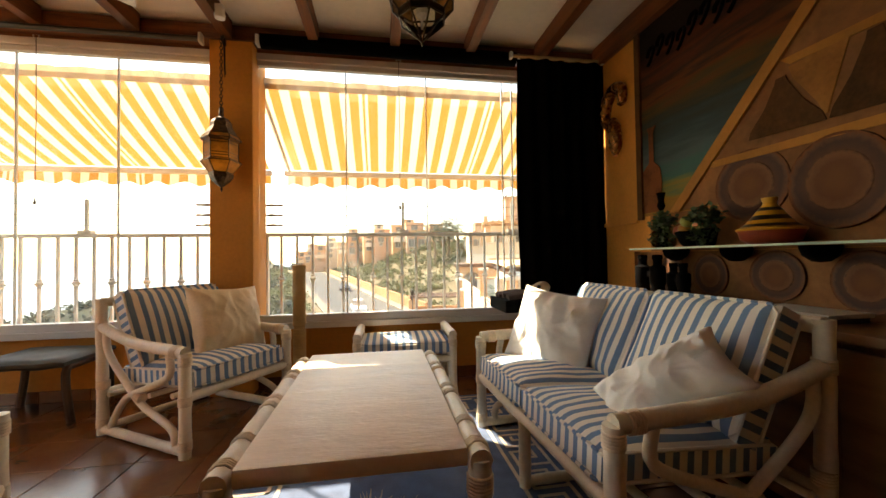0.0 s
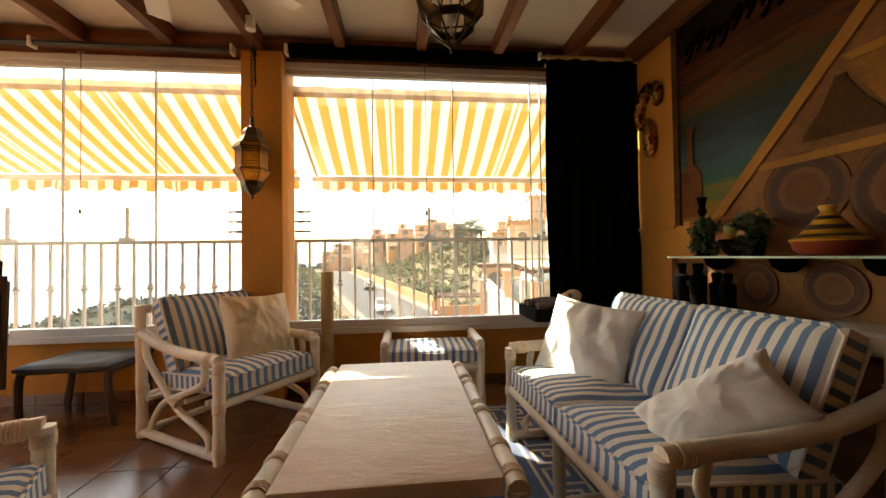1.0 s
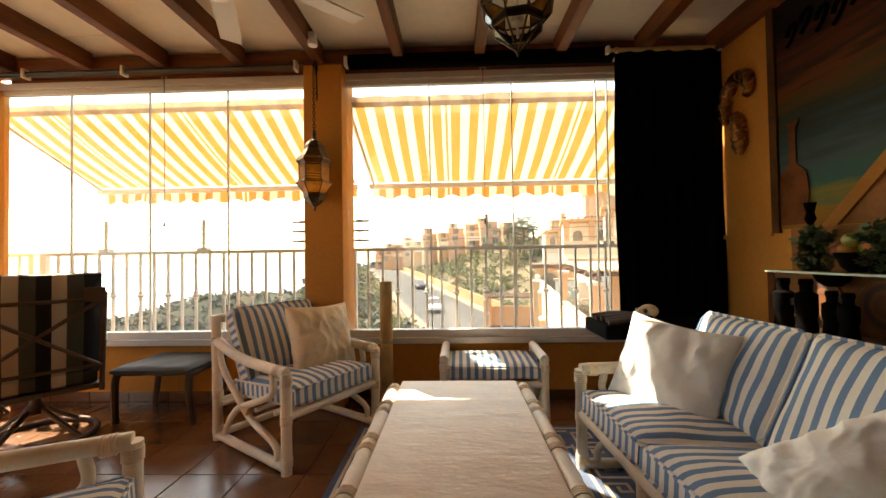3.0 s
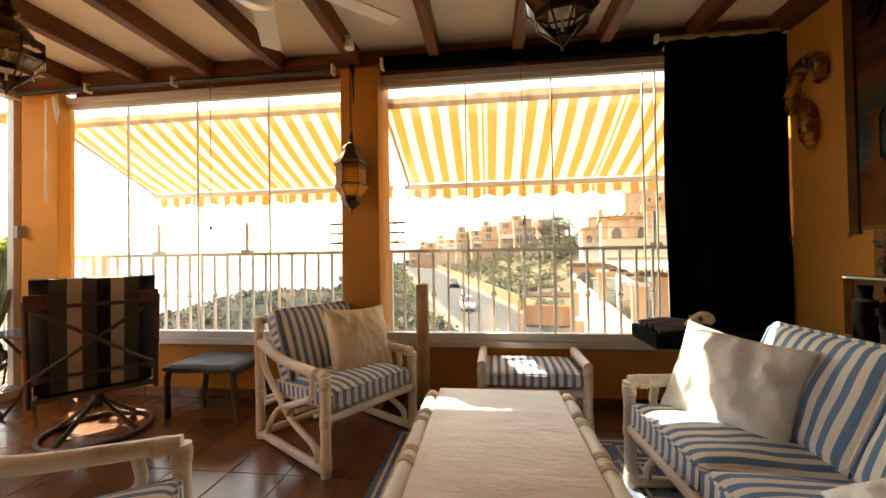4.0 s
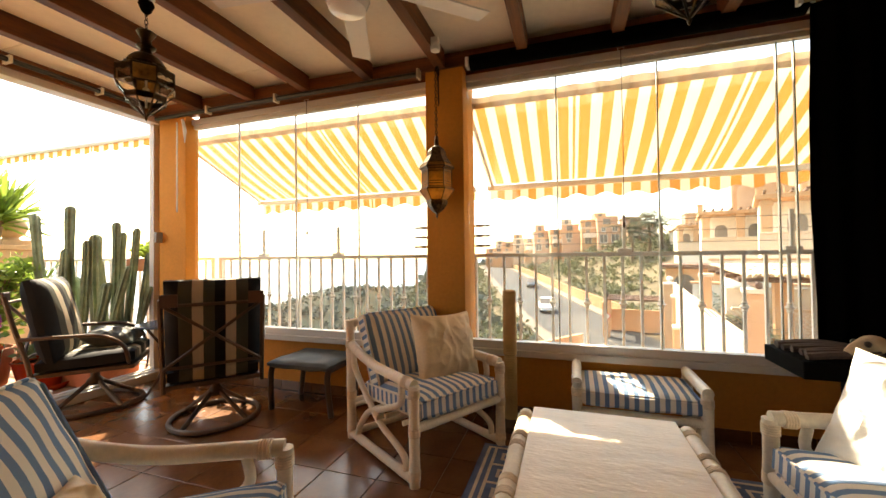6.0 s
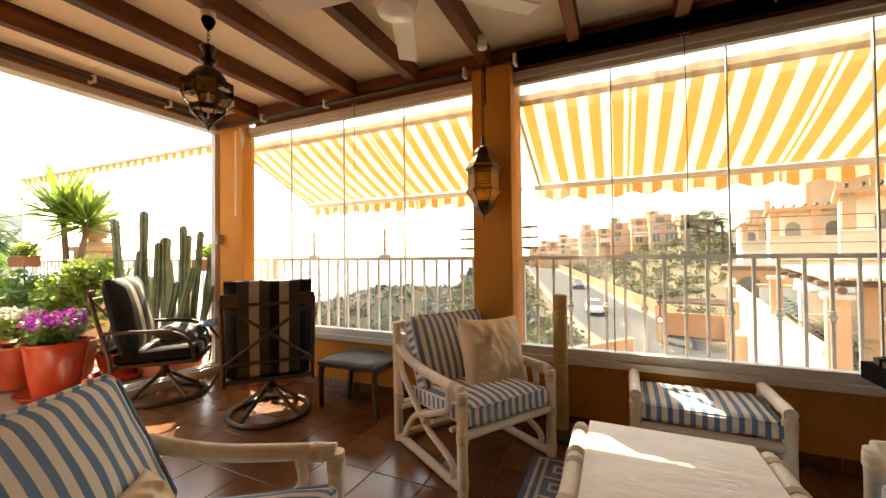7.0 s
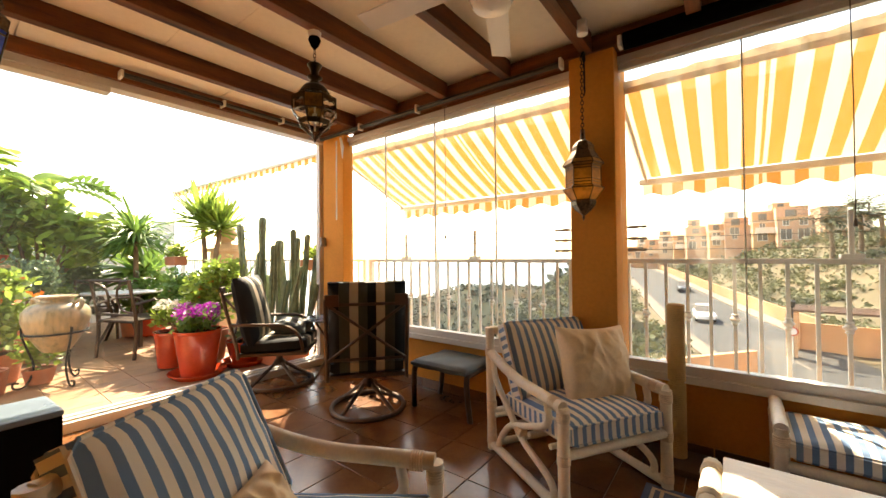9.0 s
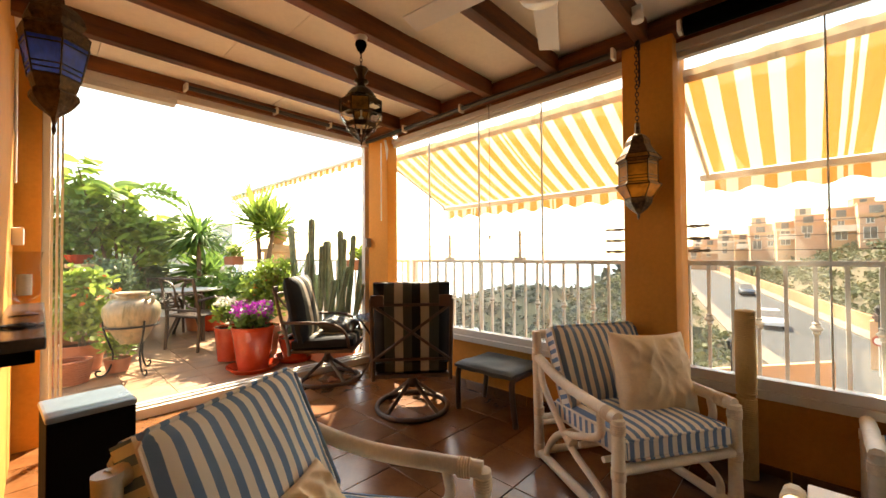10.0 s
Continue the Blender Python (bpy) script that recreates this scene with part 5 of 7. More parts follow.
# ---- rug, shag mat ----
rug = tagged(new("rug"), "blue wool rug with a cream Greek key border", "rug")
rug.location = (0.56, 2.5, 0)
part("field", boxes((-0.76, 0.76, -1.1, 1.07, 0.0, 0.010), bevel=0.003), M_rugb, rug)
bm = bmesh.new()
BW = 0.016


def bar(bm, x0, y0, x1, y1, z=0.0115):
    box(bm, min(x0, x1) - BW / 2, max(x0, x1) + BW / 2, min(y0, y1) - BW / 2, max(y0, y1) + BW / 2, 0.009, z)


def meander(bm, ox, oy, n, along, flip):
    path = [(0, 0), (0, 0.15), (0.12, 0.15), (0.12, 0.05), (0.06, 0.05), (0.06, 0.10), (0.09, 0.10)]
    for i in range(n):
        o = i * 0.17
        pts = [(p[0] + o, p[1]) for p in path]
        segs = list(zip(pts, pts[1:])) + [((o, 0), (o + 0.17, 0))]
        for (a, b), (c, d) in segs:
            b, d = (b, d) if not flip else (-b, -d)
            if along == "y":
                bar(bm, ox + b, oy + a, ox + d, oy + c)
            else:
                bar(bm, ox + a, oy + b, ox + c, oy + d)


for sx in (-1, 1):
    meander(bm, sx * 0.68, -1.02, 12, "y", sx > 0)
    bar(bm, sx * 0.72, -1.06, sx * 0.72, 1.03)
    bar(bm, sx * 0.49, -0.83, sx * 0.49, 0.82)
meander(bm, -0.52, 0.99, 6, "x", True)
bar(bm, -0.72, 1.03, 0.72, 1.03)
bar(bm, -0.49, 0.80, 0.49, 0.80)
part("key_border", bm, M_rugc, rug, "cream Greek key pattern")
rnd = random.Random(7)
bm = bmesh.new()
for i in range(1500):
    a, r = rnd.uniform(0, 6.28), math.sqrt(rnd.random())
    x, y = 0.30 * r * math.cos(a), 0.42 * r * math.sin(a)
    h = rnd.uniform(0.03, 0.055)
    dx, dy = rnd.gauss(0, 0.018), rnd.gauss(0, 0.018)
    w = 0.006
    t = rnd.uniform(0, 3.14)
    cx, cy = w * math.cos(t), w * math.sin(t)
    bm.faces.new([bm.verts.new(v) for v in ((x - cx, y - cy, 0.012), (x + cx, y + cy, 0.012), (x + dx + cx * 0.8, y + dy + cy * 0.8, h * 0.7), (x + dx * 1.6, y + dy * 1.6, h))])
sh = part("shag_mat", bm, shader("cream_shag", (0.62, 0.50, 0.33), 0.9, var=0.15, isl=True, bump=0, trans=0.2))
sh.location = (0.47, 2.10, 0.0)
tagged(sh, "small cream shaggy mat under the coffee table", "mat", kind="stuff")

# ---- swivel chairs, glass table, stool ----
INK, OLIVE, CREAM = (0.007, 0.008, 0.010), (0.06, 0.064, 0.05), (0.44, 0.385, 0.30)
M_lounge = striped("black_cream_stripe", [INK, OLIVE, CREAM, INK, OLIVE, CREAM, OLIVE, INK], [0.09, 0.077, 0.066, 0.067, 0.067, 0.066, 0.08, 0.087], 0, rough=0.7, offset=0.3, turn=False, sway=0.006)


def swivel():
    s = empty("swivel_chair", frame_of(0, 0, 0), "brown metal swivel chair with black and cream striped cushions", "swivel chair", "swivel chairs")
    bm = bmesh.new()
    ring = [(0.30 * math.cos(a), 0.30 * math.sin(a), 0.018) for a in [2 * math.pi * k / 32 for k in range(32)]]
    tube(bm, ring, 0.018, 8, closed=True)
    part("base_ring", bm, M_iron, s, smooth=True)
    for k in range(4):
        a = radians(45 + 90 * k)
        bm = bmesh.new()
        tube(bm, [(0.295 * math.cos(a), 0.295 * math.sin(a), 0.02), (0.16 * math.cos(a), 0.16 * math.sin(a), 0.11), (0.03 * math.cos(a), 0.03 * math.sin(a), 0.20)], 0.016, 8, smooth_steps=4)
        part("base_leg", bm, M_iron, s, smooth=True)
    bm = bmesh.new()
    lathe(bm, [(0.05, 0.17), (0.055, 0.20), (0.03, 0.23), (0.03, 0.29), (0.09, 0.30), (0.09, 0.315)], 16)
    part("column", bm, M_iron, s, smooth=True)
    part("seat_frame", boxes((-0.29, 0.29, -0.30, 0.28, 0.315, 0.345), bevel=0.008), M_iron, s)
    for x in (-0.30, 0.30):
        bm = bmesh.new()
        tube(bm, [(x, 0.27, 0.30), (x, 0.285, 0.42), (x, 0.36, 0.70), (x, 0.405, 0.90)], 0.016, 8, smooth_steps=4)
        part("back_post", bm, M_iron, s, smooth=True)
        bm = bmesh.new()
        tube(bm, [(x * 1.02, 0.33, 0.60), (x * 1.10, 0.10, 0.60), (x * 1.12, -0.12, 0.585), (x * 1.10, -0.24, 0.50), (x * 1.02, -0.27, 0.36)], 0.014, 8, smooth_steps=5)
        part("armrest", bm, M_iron, s, smooth=True)
    for pts in ([(-0.30, 0.395, 0.86), (0.30, 0.395, 0.86)], [(-0.30, 0.31, 0.46), (0.30, 0.31, 0.46)], [(-0.29, 0.40, 0.86), (0.29, 0.315, 0.46)], [(0.29, 0.40, 0.86), (-0.29, 0.315, 0.46)]):
        bm = bmesh.new()
        tube(bm, pts, 0.011, 7)
        part("back_brace", bm, M_iron, s, smooth=True)
    bm = bmesh.new()
    cushion(bm, 0.56, 0.56, 0.10, 0.02)
    c = part("seat_cushion", bm, M_lounge, s, "black and cream striped seat cushion", smooth=True)
    c.matrix_local = pose(0, -0.02, 0.40, -2)
    bm = bmesh.new()
    cushion(bm, 0.59, 0.62, 0.13, 0.035, edge=0.09)
    c = part("back_cushion", bm, M_lounge, s, "black and cream striped back cushion", smooth=True)
    c.matrix_local = Matrix.Translation((0, 0.235, 0.705)) @ Matrix.Rotation(radians(78), 4, "X")
    for x in (-0.255, 0.255):
        bm = bmesh.new()
        box(bm, x - 0.05, x + 0.05, 0.405, 0.418, 0.85, 0.93, bevel=0.004)
        part("corner_strap", bm, shader("brown_leatherette", (0.08, 0.035, 0.02), 0.5), s)
    return s


sw = swivel()
copy_thing(sw, frame_of(-3.27, 3.30, 136) @ Matrix.Diagonal((0.93, 1, 1, 1)))
sw.matrix_world = frame_of(-2.14, 3.40, 228) @ Matrix.Diagonal((0.93, 1, 1, 1))
scatter("cushion", frame_of(-3.27, 3.30, 136) @ Matrix.Translation((0.06, -0.10, 0.52)) @ Matrix.Rotation(radians(12), 4, "X"), 0.40, 0.34, 0.15, M_grey, "grey-green cushion lying on the swivel chair", 6)

gt = empty("garden_table", frame_of(-3.02, 3.72, 0), "small round table with a blue top by the window", "table")
bm = bmesh.new()
lathe(bm, [(0.24, 0.57), (0.25, 0.575), (0.25, 0.59), (0.0, 0.595)], 28)
part("tabletop", bm, shader("blue_grey_top", (0.10, 0.14, 0.19), 0.2), gt, smooth=True)
for k in range(3):
    a = 2.1 * k + 0.5
    bm = bmesh.new()
    tube(bm, [(0.2 * math.cos(a), 0.2 * math.sin(a), 0.57), (0.06 * math.cos(a), 0.06 * math.sin(a), 0.35), (0.10 * math.cos(a), 0.10 * math.sin(a), 0.15), (0.22 * math.cos(a), 0.22 * math.sin(a), 0.0)], 0.011, 8, smooth_steps=5)
    part("leg", bm, M_iron, gt, smooth=True)

ott = empty("ottoman", frame_of(-1.59, 3.80, 0), "metal ottoman with a grey-green padded top", "ottoman")
bm = bmesh.new()
cushion(bm, 0.52, 0.44, 0.055, 0.012)
c = part("pad", bm, M_grey, ott, smooth=True)
c.location = (0, 0, 0.352)
for x in (-0.25, 0.25):
    bm = bmesh.new()
    tube(bm, [(x * 1.05, -0.17, 0.0), (x * 1.0, -0.19, 0.20), (x * 0.98, -0.18, 0.315), (x * 0.96, -0.10, 0.325), (x * 0.96, 0.10, 0.325), (x * 0.98, 0.17, 0.315), (x, 0.18, 0.2), (x * 1.05, 0.16, 0.0)], 0.021, 8, smooth_steps=5)
    part("leg_frame", bm, M_iron, ott, smooth=True)

# ---- by the house wall ----
spk = empty("speaker", frame_of(-2.32, 1.52, 4), "black loudspeaker cabinet with a grey top by the wall", "speaker")
part("body", boxes((-0.17, 0.14, -0.15, 0.15, 0.0, 0.50), bevel=0.006), M_ebony, spk)
part("top", boxes((-0.175, 0.145, -0.155, 0.155, 0.50, 0.53), bevel=0.012), shader("slate_blue_top", (0.12, 0.16, 0.20), 0.3), spk, "slate grey top")
ctr = empty("wall_counter", frame_of(0, 0, 0), "dark stone counter shelf on the house wall", "counter")
part("slab", boxes((-3.0, -1.62, 1.24, 1.375, 0.91, 0.95), bevel=0.005), shader("dark_granite", (0.03, 0.03, 0.032), 0.2, var=0.4, grain=120), ctr)
part("bracket", boxes((-1.75, -1.68, 1.24, 1.35, 0.86, 0.91), bevel=0.004), M_ebony, ctr)
hur = empty("hurricane_glass", frame_of(-2.35, 1.31, 0, 0.95), "clear hurricane glass with a candle on the counter", "glass")
bm = bmesh.new()
lathe(bm, [(0.045, 0), (0.05, 0.008), (0.012, 0.02), (0.012, 0.06), (0.045, 0.08), (0.055, 0.14), (0.05, 0.24), (0.058, 0.28)], 20)
part("bowl", bm, glassy("clear_glass", (0.9, 0.9, 0.88)), hur, smooth=True)
bm = bmesh.new()
lathe(bm, [(0.025, 0.09), (0.025, 0.18), (0.0, 0.182)], 14)
part("candle", bm, M_cream, hur, smooth=True)
dish = empty("candle_dish", frame_of(-1.95, 1.31, 0, 0.95), "dark spiral iron dish on the counter", "dish")
bm = bmesh.new()
tube(bm, [((0.012 + 0.0016 * k) * math.cos(k * 0.5), (0.012 + 0.0016 * k) * math.sin(k * 0.5), 0.006) for k in range(30)], 0.004, 6)
part("coil", bm, M_jet, dish)
box_sw = empty("wall_box", frame_of(-3.2, 1.27, 0, 1.33), "small white electrical box on the wall", "box")
part("body", boxes((-0.05, 0.05, -0.03, 0.02, -0.05, 0.05), bevel=0.006), M_white, box_sw)
wnd = empty("blind_wand", frame_of(-3.25, 1.25, 0), "white wand hanging by the glass doors", "wand")
bm = bmesh.new()
tube(bm, [(0, 0, 1.65), (0.0, 0, 2.45)], 0.008, 8)
part("rod", bm, M_white, wnd, smooth=True)

# ---- plants and pots on the terrace ----
M_leaf = shader("green_leaf", (0.11, 0.19, 0.04), 0.45, var=0.35, scale=9, isl=True, bump=0, trans=0.4)
M_leafy = shader("yellow_green_leaf", (0.22, 0.30, 0.055), 0.4, var=0.35, scale=9, isl=True, bump=0, trans=0.5)
M_leafg = shader("grey_green_leaf", (0.12, 0.17, 0.09), 0.6, var=0.3, scale=9, isl=True, bump=0, trans=0.35)
M_trunk = shader("plant_trunk", (0.20, 0.13, 0.08), 0.9, var=0.3, scale=8, grain=50, bump=0.8)
M_purple = shader("purple_petal", (0.30, 0.02, 0.27), 0.6, var=0.2, isl=True, bump=0, trans=0.3)
M_petal = shader("white_petal", (0.80, 0.76, 0.66), 0.6, var=0.05, isl=True, bump=0, trans=0.3)
M_orange = shader("orange_petal", (0.65, 0.16, 0.03), 0.6, var=0.2, isl=True, bump=0, trans=0.3)
M_urn = shader("glazed_urn", (0.33, 0.23, 0.125), 0.3, var=0.35, scale=5, grain=25, bump=0.2, stretch=(5, 5, 0.7), dark=(0.07, 0.10, 0.07))
M_ped = shader("pale_cast_stone", (0.55, 0.36, 0.20), 0.85, var=0.15, scale=4, bump=0.4)


def pot(parent, r0, r1, h, mat, saucer=0.0, c=(0, 0, 0)):
    bm = bmesh.new()
    lathe(bm, [(r0, 0.02), (r1 * 0.97, h * 0.93), (r1, h * 0.94), (r1, h), (r1 - 0.015, h), (r1 - 0.02, h - 0.03)], 28, c)
    part("pot", bm, mat, parent, smooth=True)
    bm = bmesh.new()
    lathe(bm, [(0.0, h - 0.032), (r1 - 0.02, h - 0.03)], 20, c)
    part("soil", bm, M_soil, parent)
    if saucer:
        bm = bmesh.new()
        lathe(bm, [(saucer * 0.8, 0.0), (saucer, 0.05), (saucer, 0.06), (saucer - 0.02, 0.055), (saucer * 0.75, 0.02)], 28, c)
        part("saucer", bm, mat, parent, smooth=True)


def leafy(name, x, y, z, clouds, mat, label, potspec=None, flowers=None, seed=1, group="terrace plants"):
    """A potted plant: a pot, stems, and a crown of separate leaves."""
    p = empty(name, frame_of(x, y, 0, z), label, "plant", group)
    top = 0.0
    if potspec:
        pot(p, *potspec)
        top = potspec[2] - 0.04
    rnd = random.Random(seed)
    bm = bmesh.new()
    for c, rad, n, size in clouds:
        leaf_cloud(bm, c, rad, n, size, rnd)
    tagged(part("foliage", bm, mat, p), kind="stuff")
    bm = bmesh.new()
    for c, rad, n, size in clouds:
        for _ in range(5):
            a = rnd.uniform(0, 6.28)
            tube(bm, [(0.03 * math.cos(a), 0.03 * math.sin(a), top), (c[0] * 0.5, c[1] * 0.5, (top + c[2]) / 2), (c[0] + rad[0] * 0.5 * math.cos(a), c[1] + rad[1] * 0.5 * math.sin(a), c[2])], 0.006, 5)
    tagged(part("stems", bm, M_trunk, p), kind="stuff")
    if flowers:
        fm, c, rad, n, size = flowers
        bm = bmesh.new()
        leaf_cloud(bm, c, rad, n, size, rnd, shell=0.75)
        tagged(part("flowers", bm, fm, p), kind="stuff")
    return p


leafy("flower_pot", -4.16, 2.93, -0.004, [((0, 0, 0.56), (0.25, 0.25, 0.14), 420, 0.07)], M_leaf, "large red glazed pot of purple flowers on its saucer", (0.15, 0.215, 0.47, M_red, 0.26),
      (M_purple, (0, 0, 0.64), (0.26, 0.26, 0.11), 700, 0.032), 11)
leafy("flower_pot", -4.72, 2.88, -0.004, [((0, 0, 0.55), (0.22, 0.22, 0.13), 260, 0.07)], M_leafy, "red glazed pot of white geraniums", (0.13, 0.17, 0.40, M_red), (M_petal, (0.0, 0, 0.68), (0.20, 0.20, 0.07), 160, 0.045), 12)
leafy("flower_pot", -4.22, 3.42, -0.004, [((0, 0, 0.36), (0.2, 0.2, 0.09), 260, 0.05)], M_leafg, "low red glazed pot of succulents on its saucer", (0.13, 0.19, 0.27, M_red, 0.23), None, 13)
leafy("shrub", -4.72, 3.25, -0.004, [((0, 0, 0.75), (0.36, 0.34, 0.32), 900, 0.075), ((0.1, 0.1, 1.02), (0.30, 0.26, 0.2), 500, 0.07)], M_leafy, "bushy yellow-green shrub in a clay pot", (0.16, 0.21, 0.36, M_clay), (M_orange, (0, 0, 0.85), (0.3, 0.3, 0.22), 40, 0.05), 14)
leafy("shrub", -5.35, 3.30, -0.004, [((0, 0, 0.70), (0.48, 0.42, 0.40), 1300, 0.08)], M_leaf, "dense green shrub in a clay pot", (0.18, 0.22, 0.34, M_clay), (M_orange, (0, -0.1, 0.7), (0.35, 0.3, 0.22), 26, 0.06), 15)
leafy("shrub", -6.0, 3.6, -0.004, [((0, 0, 0.55), (0.5, 0.4, 0.42), 800, 0.09)], M_leaf, "dense dark green shrub beside the railing", (0.18, 0.22, 0.3, M_clay), None, 16)
leafy("shrub", -5.45, 1.66, -0.004, [((0, 0, 0.62), (0.32, 0.30, 0.34), 700, 0.09), ((-0.2, 0.05, 0.95), (0.28, 0.25, 0.2), 350, 0.09)], M_leafy, "broad-leaved geranium bush beside the glass doors", (0.16, 0.2, 0.3, M_clay), (M_orange, (0, 0.1, 0.75), (0.32, 0.3, 0.3), 34, 0.06), 17)
leafy("shrub", -6.35, 1.95, -0.004, [((0, 0, 0.95), (0.42, 0.38, 0.30), 2600, 0.05)], M_leafg, "feathery grey-green shrub in a tall pot", (0.2, 0.24, 0.6, M_clay), None, 18)
leafy("shrub", -5.1, 1.92, -0.004, [((0, 0, 0.30), (0.20, 0.20, 0.16), 280, 0.06)], M_leafy, "small leafy plant at the foot of the urn", (0.09, 0.12, 0.16, M_clay), None, 19)
leafy("shrub", -7.0, 3.3, -0.004, [((0, 0, 0.6), (0.55, 0.45, 0.5), 900, 0.1)], M_leaf, "dark green shrub behind the garden table", (0.2, 0.24, 0.34, M_red), None, 20)
leafy("shrub", -7.4, 1.5, -0.004, [((0, 0, 1.0), (0.5, 0.5, 0.6), 1100, 0.11), ((0.1, 0.2, 1.7), (0.45, 0.5, 0.4), 700, 0.11)], M_leaf, "tall leafy shrub against the terrace wall", (0.22, 0.26, 0.4, M_clay), None, 21)
leafy("shrub", -8.3, 2.6, -0.004, [((0, 0, 0.9), (0.6, 0.5, 0.7), 1200, 0.12)], M_leafg, "grey-green shrub at the back of the terrace", (0.22, 0.26, 0.4, M_clay), None, 22)

# broad-leaved tree
rnd = random.Random(31)
tree = empty("rubber_tree", frame_of(-7.55, 2.2, 0, -0.004), "tall broad-leaved pot tree with split leaves", "tree")
pot(tree, 0.22, 0.28, 0.42, M_clay)
bm = bmesh.new()
tops = []
for k in range(9):
    a = k * 0.75
    e = Vector((0.62 * math.cos(a) * rnd.uniform(0.5, 1.1), 0.8 * math.sin(a) * rnd.uniform(0.5, 1.1), rnd.uniform(1.7, 2.55)))
    tube(bm, [(0, 0, 0.38), (e.x * 0.25, e.y * 0.25, 0.95), e], [0.03, 0.022, 0.01], 6, smooth_steps=3)
    tops.append(e)
part("trunk", bm, M_trunk, tree, smooth=True)
bm = bmesh.new()
for e in tops:
    for k in range(20):
        a = rnd.uniform(0, 6.28)
        b = e + Vector((rnd.gauss(0, 0.09), rnd.gauss(0, 0.09), rnd.uniform(-0.6, 0.12)))
        blade(bm, b, (math.cos(a), math.sin(a), rnd.uniform(-0.5, 0.6)), (rnd.gauss(0, 0.6), rnd.gauss(0, 0.6), 1), rnd.uniform(0.24, 0.46), rnd.uniform(0.12, 0.24), rnd.uniform(0.3, 0.9), 5, 0.15)
for e in tops:
    leaf_cloud(bm, (e.x * 0.8, e.y * 0.9, e.z - 0.35), (0.34, 0.38, 0.42), 90, 0.17, rnd)
part("crown", bm, M_leafy, tree)
# split leaves: a midrib with fingers on both sides
for k in range(7):
    a = rnd.uniform(0, 6.28)
    o = Vector((0.35 * math.cos(a), 0.45 * math.sin(a) - 0.15, rnd.uniform(1.95, 2.35)))
    d = Vector((0.5 * math.cos(a), math.sin(a), 0.25)).normalized()
    side_v = d.cross(Vector((rnd.gauss(0, 0.3), rnd.gauss(0, 0.3), 1))).normalized()
    bm = bmesh.new()
    for q in range(8):
        c = o + d * 0.075 * q - Vector((0, 0, 0.006 * q * q))
        for sg in (-1, 1):
            blade(bm, c, side_v * sg + d * 0.55, (0, 0, 1), 0.30 * math.sin(0.5 + 2.4 * q / 8), 0.075, 0.35, 4, 0.1)
    tube(bm, [o - d * 0.3 - Vector((0, 0, 0.3)), o, o + d * 0.5 - Vector((0, 0, 0.25))], 0.008, 5, smooth_steps=3)
    part("split_leaf", bm, M_leaf, tree, "large split leaf")


def rosette(name, x, y, z, trunk_h, n, length, width, droop, mat, label, trunks=1, seed=1, potr=0.16):
    p = empty(name, frame_of(x, y, 0, z), label, "plant", "spiky plants")
    pot(p, potr * 0.8, potr, 0.3, M_clay)
    rnd = random.Random(seed)
    for t in range(trunks):
        dx, dy = (t * 0.16 - 0.05, t * 0.1 - 0.03) if trunks > 1 else (0, 0)
        h = trunk_h - t * 0.10
        bm = bmesh.new()
        tube(bm, [(dx * 0.3, dy * 0.3, 0.26), (dx * 0.6, dy * 0.7, h * 0.6), (dx * 1.5, dy * 1.5, h)], [0.045, 0.035, 0.03], 9, smooth_steps=4)
        part("trunk", bm, M_trunk, p, smooth=True)
        bm = bmesh.new()
        for k in range(n):
            a, el = rnd.uniform(0, 6.28), rnd.uniform(-0.35, 1.3)
            blade(bm, (dx * 1.5, dy * 1.5, h + rnd.uniform(-0.06, 0.1)), (math.cos(a) * math.cos(el), math.sin(a) * math.cos(el), math.sin(el)), (0, 0, 1) if el < 1.2 else (1, 0, 0), length * rnd.uniform(0.7, 1.1), width, droop * rnd.uniform(0.5, 1.3), 5, 0.3)
        part("crown", bm, mat, p, smooth=True)
    return p


rosette("yucca", -6.05, 3.75, -0.004, 1.72, 95, 0.62, 0.05, 0.16, M_leafy, "yucca with two bare trunks and spiky crowns", 2, 41)
rosette("dracaena", -7.1, 3.15, -0.004, 1.45, 130, 0.75, 0.045, 0.75, M_leaf, "dracaena with drooping narrow leaves in a pot", 1, 42, 0.2)
rosette("strelitzia", -8.2, 3.5, -0.004, 0.9, 40, 1.0, 0.16, 0.35, M_leaf, "broad upright strelitzia leaves by the wall", 1, 43, 0.22)
rosette("spider_plant", -6.7, 2.15, -0.004, 0.75, 60, 0.4, 0.03, 0.6, M_leafy, "arching yellow-edged spider plant in a pot", 1, 44, 0.16)
rosette("spider_plant", -4.55, 3.55, -0.004, 0.8, 60, 0.42, 0.025, 0.5, M_leafy, "arching grassy plant in a clay pot", 1, 45, 0.14)

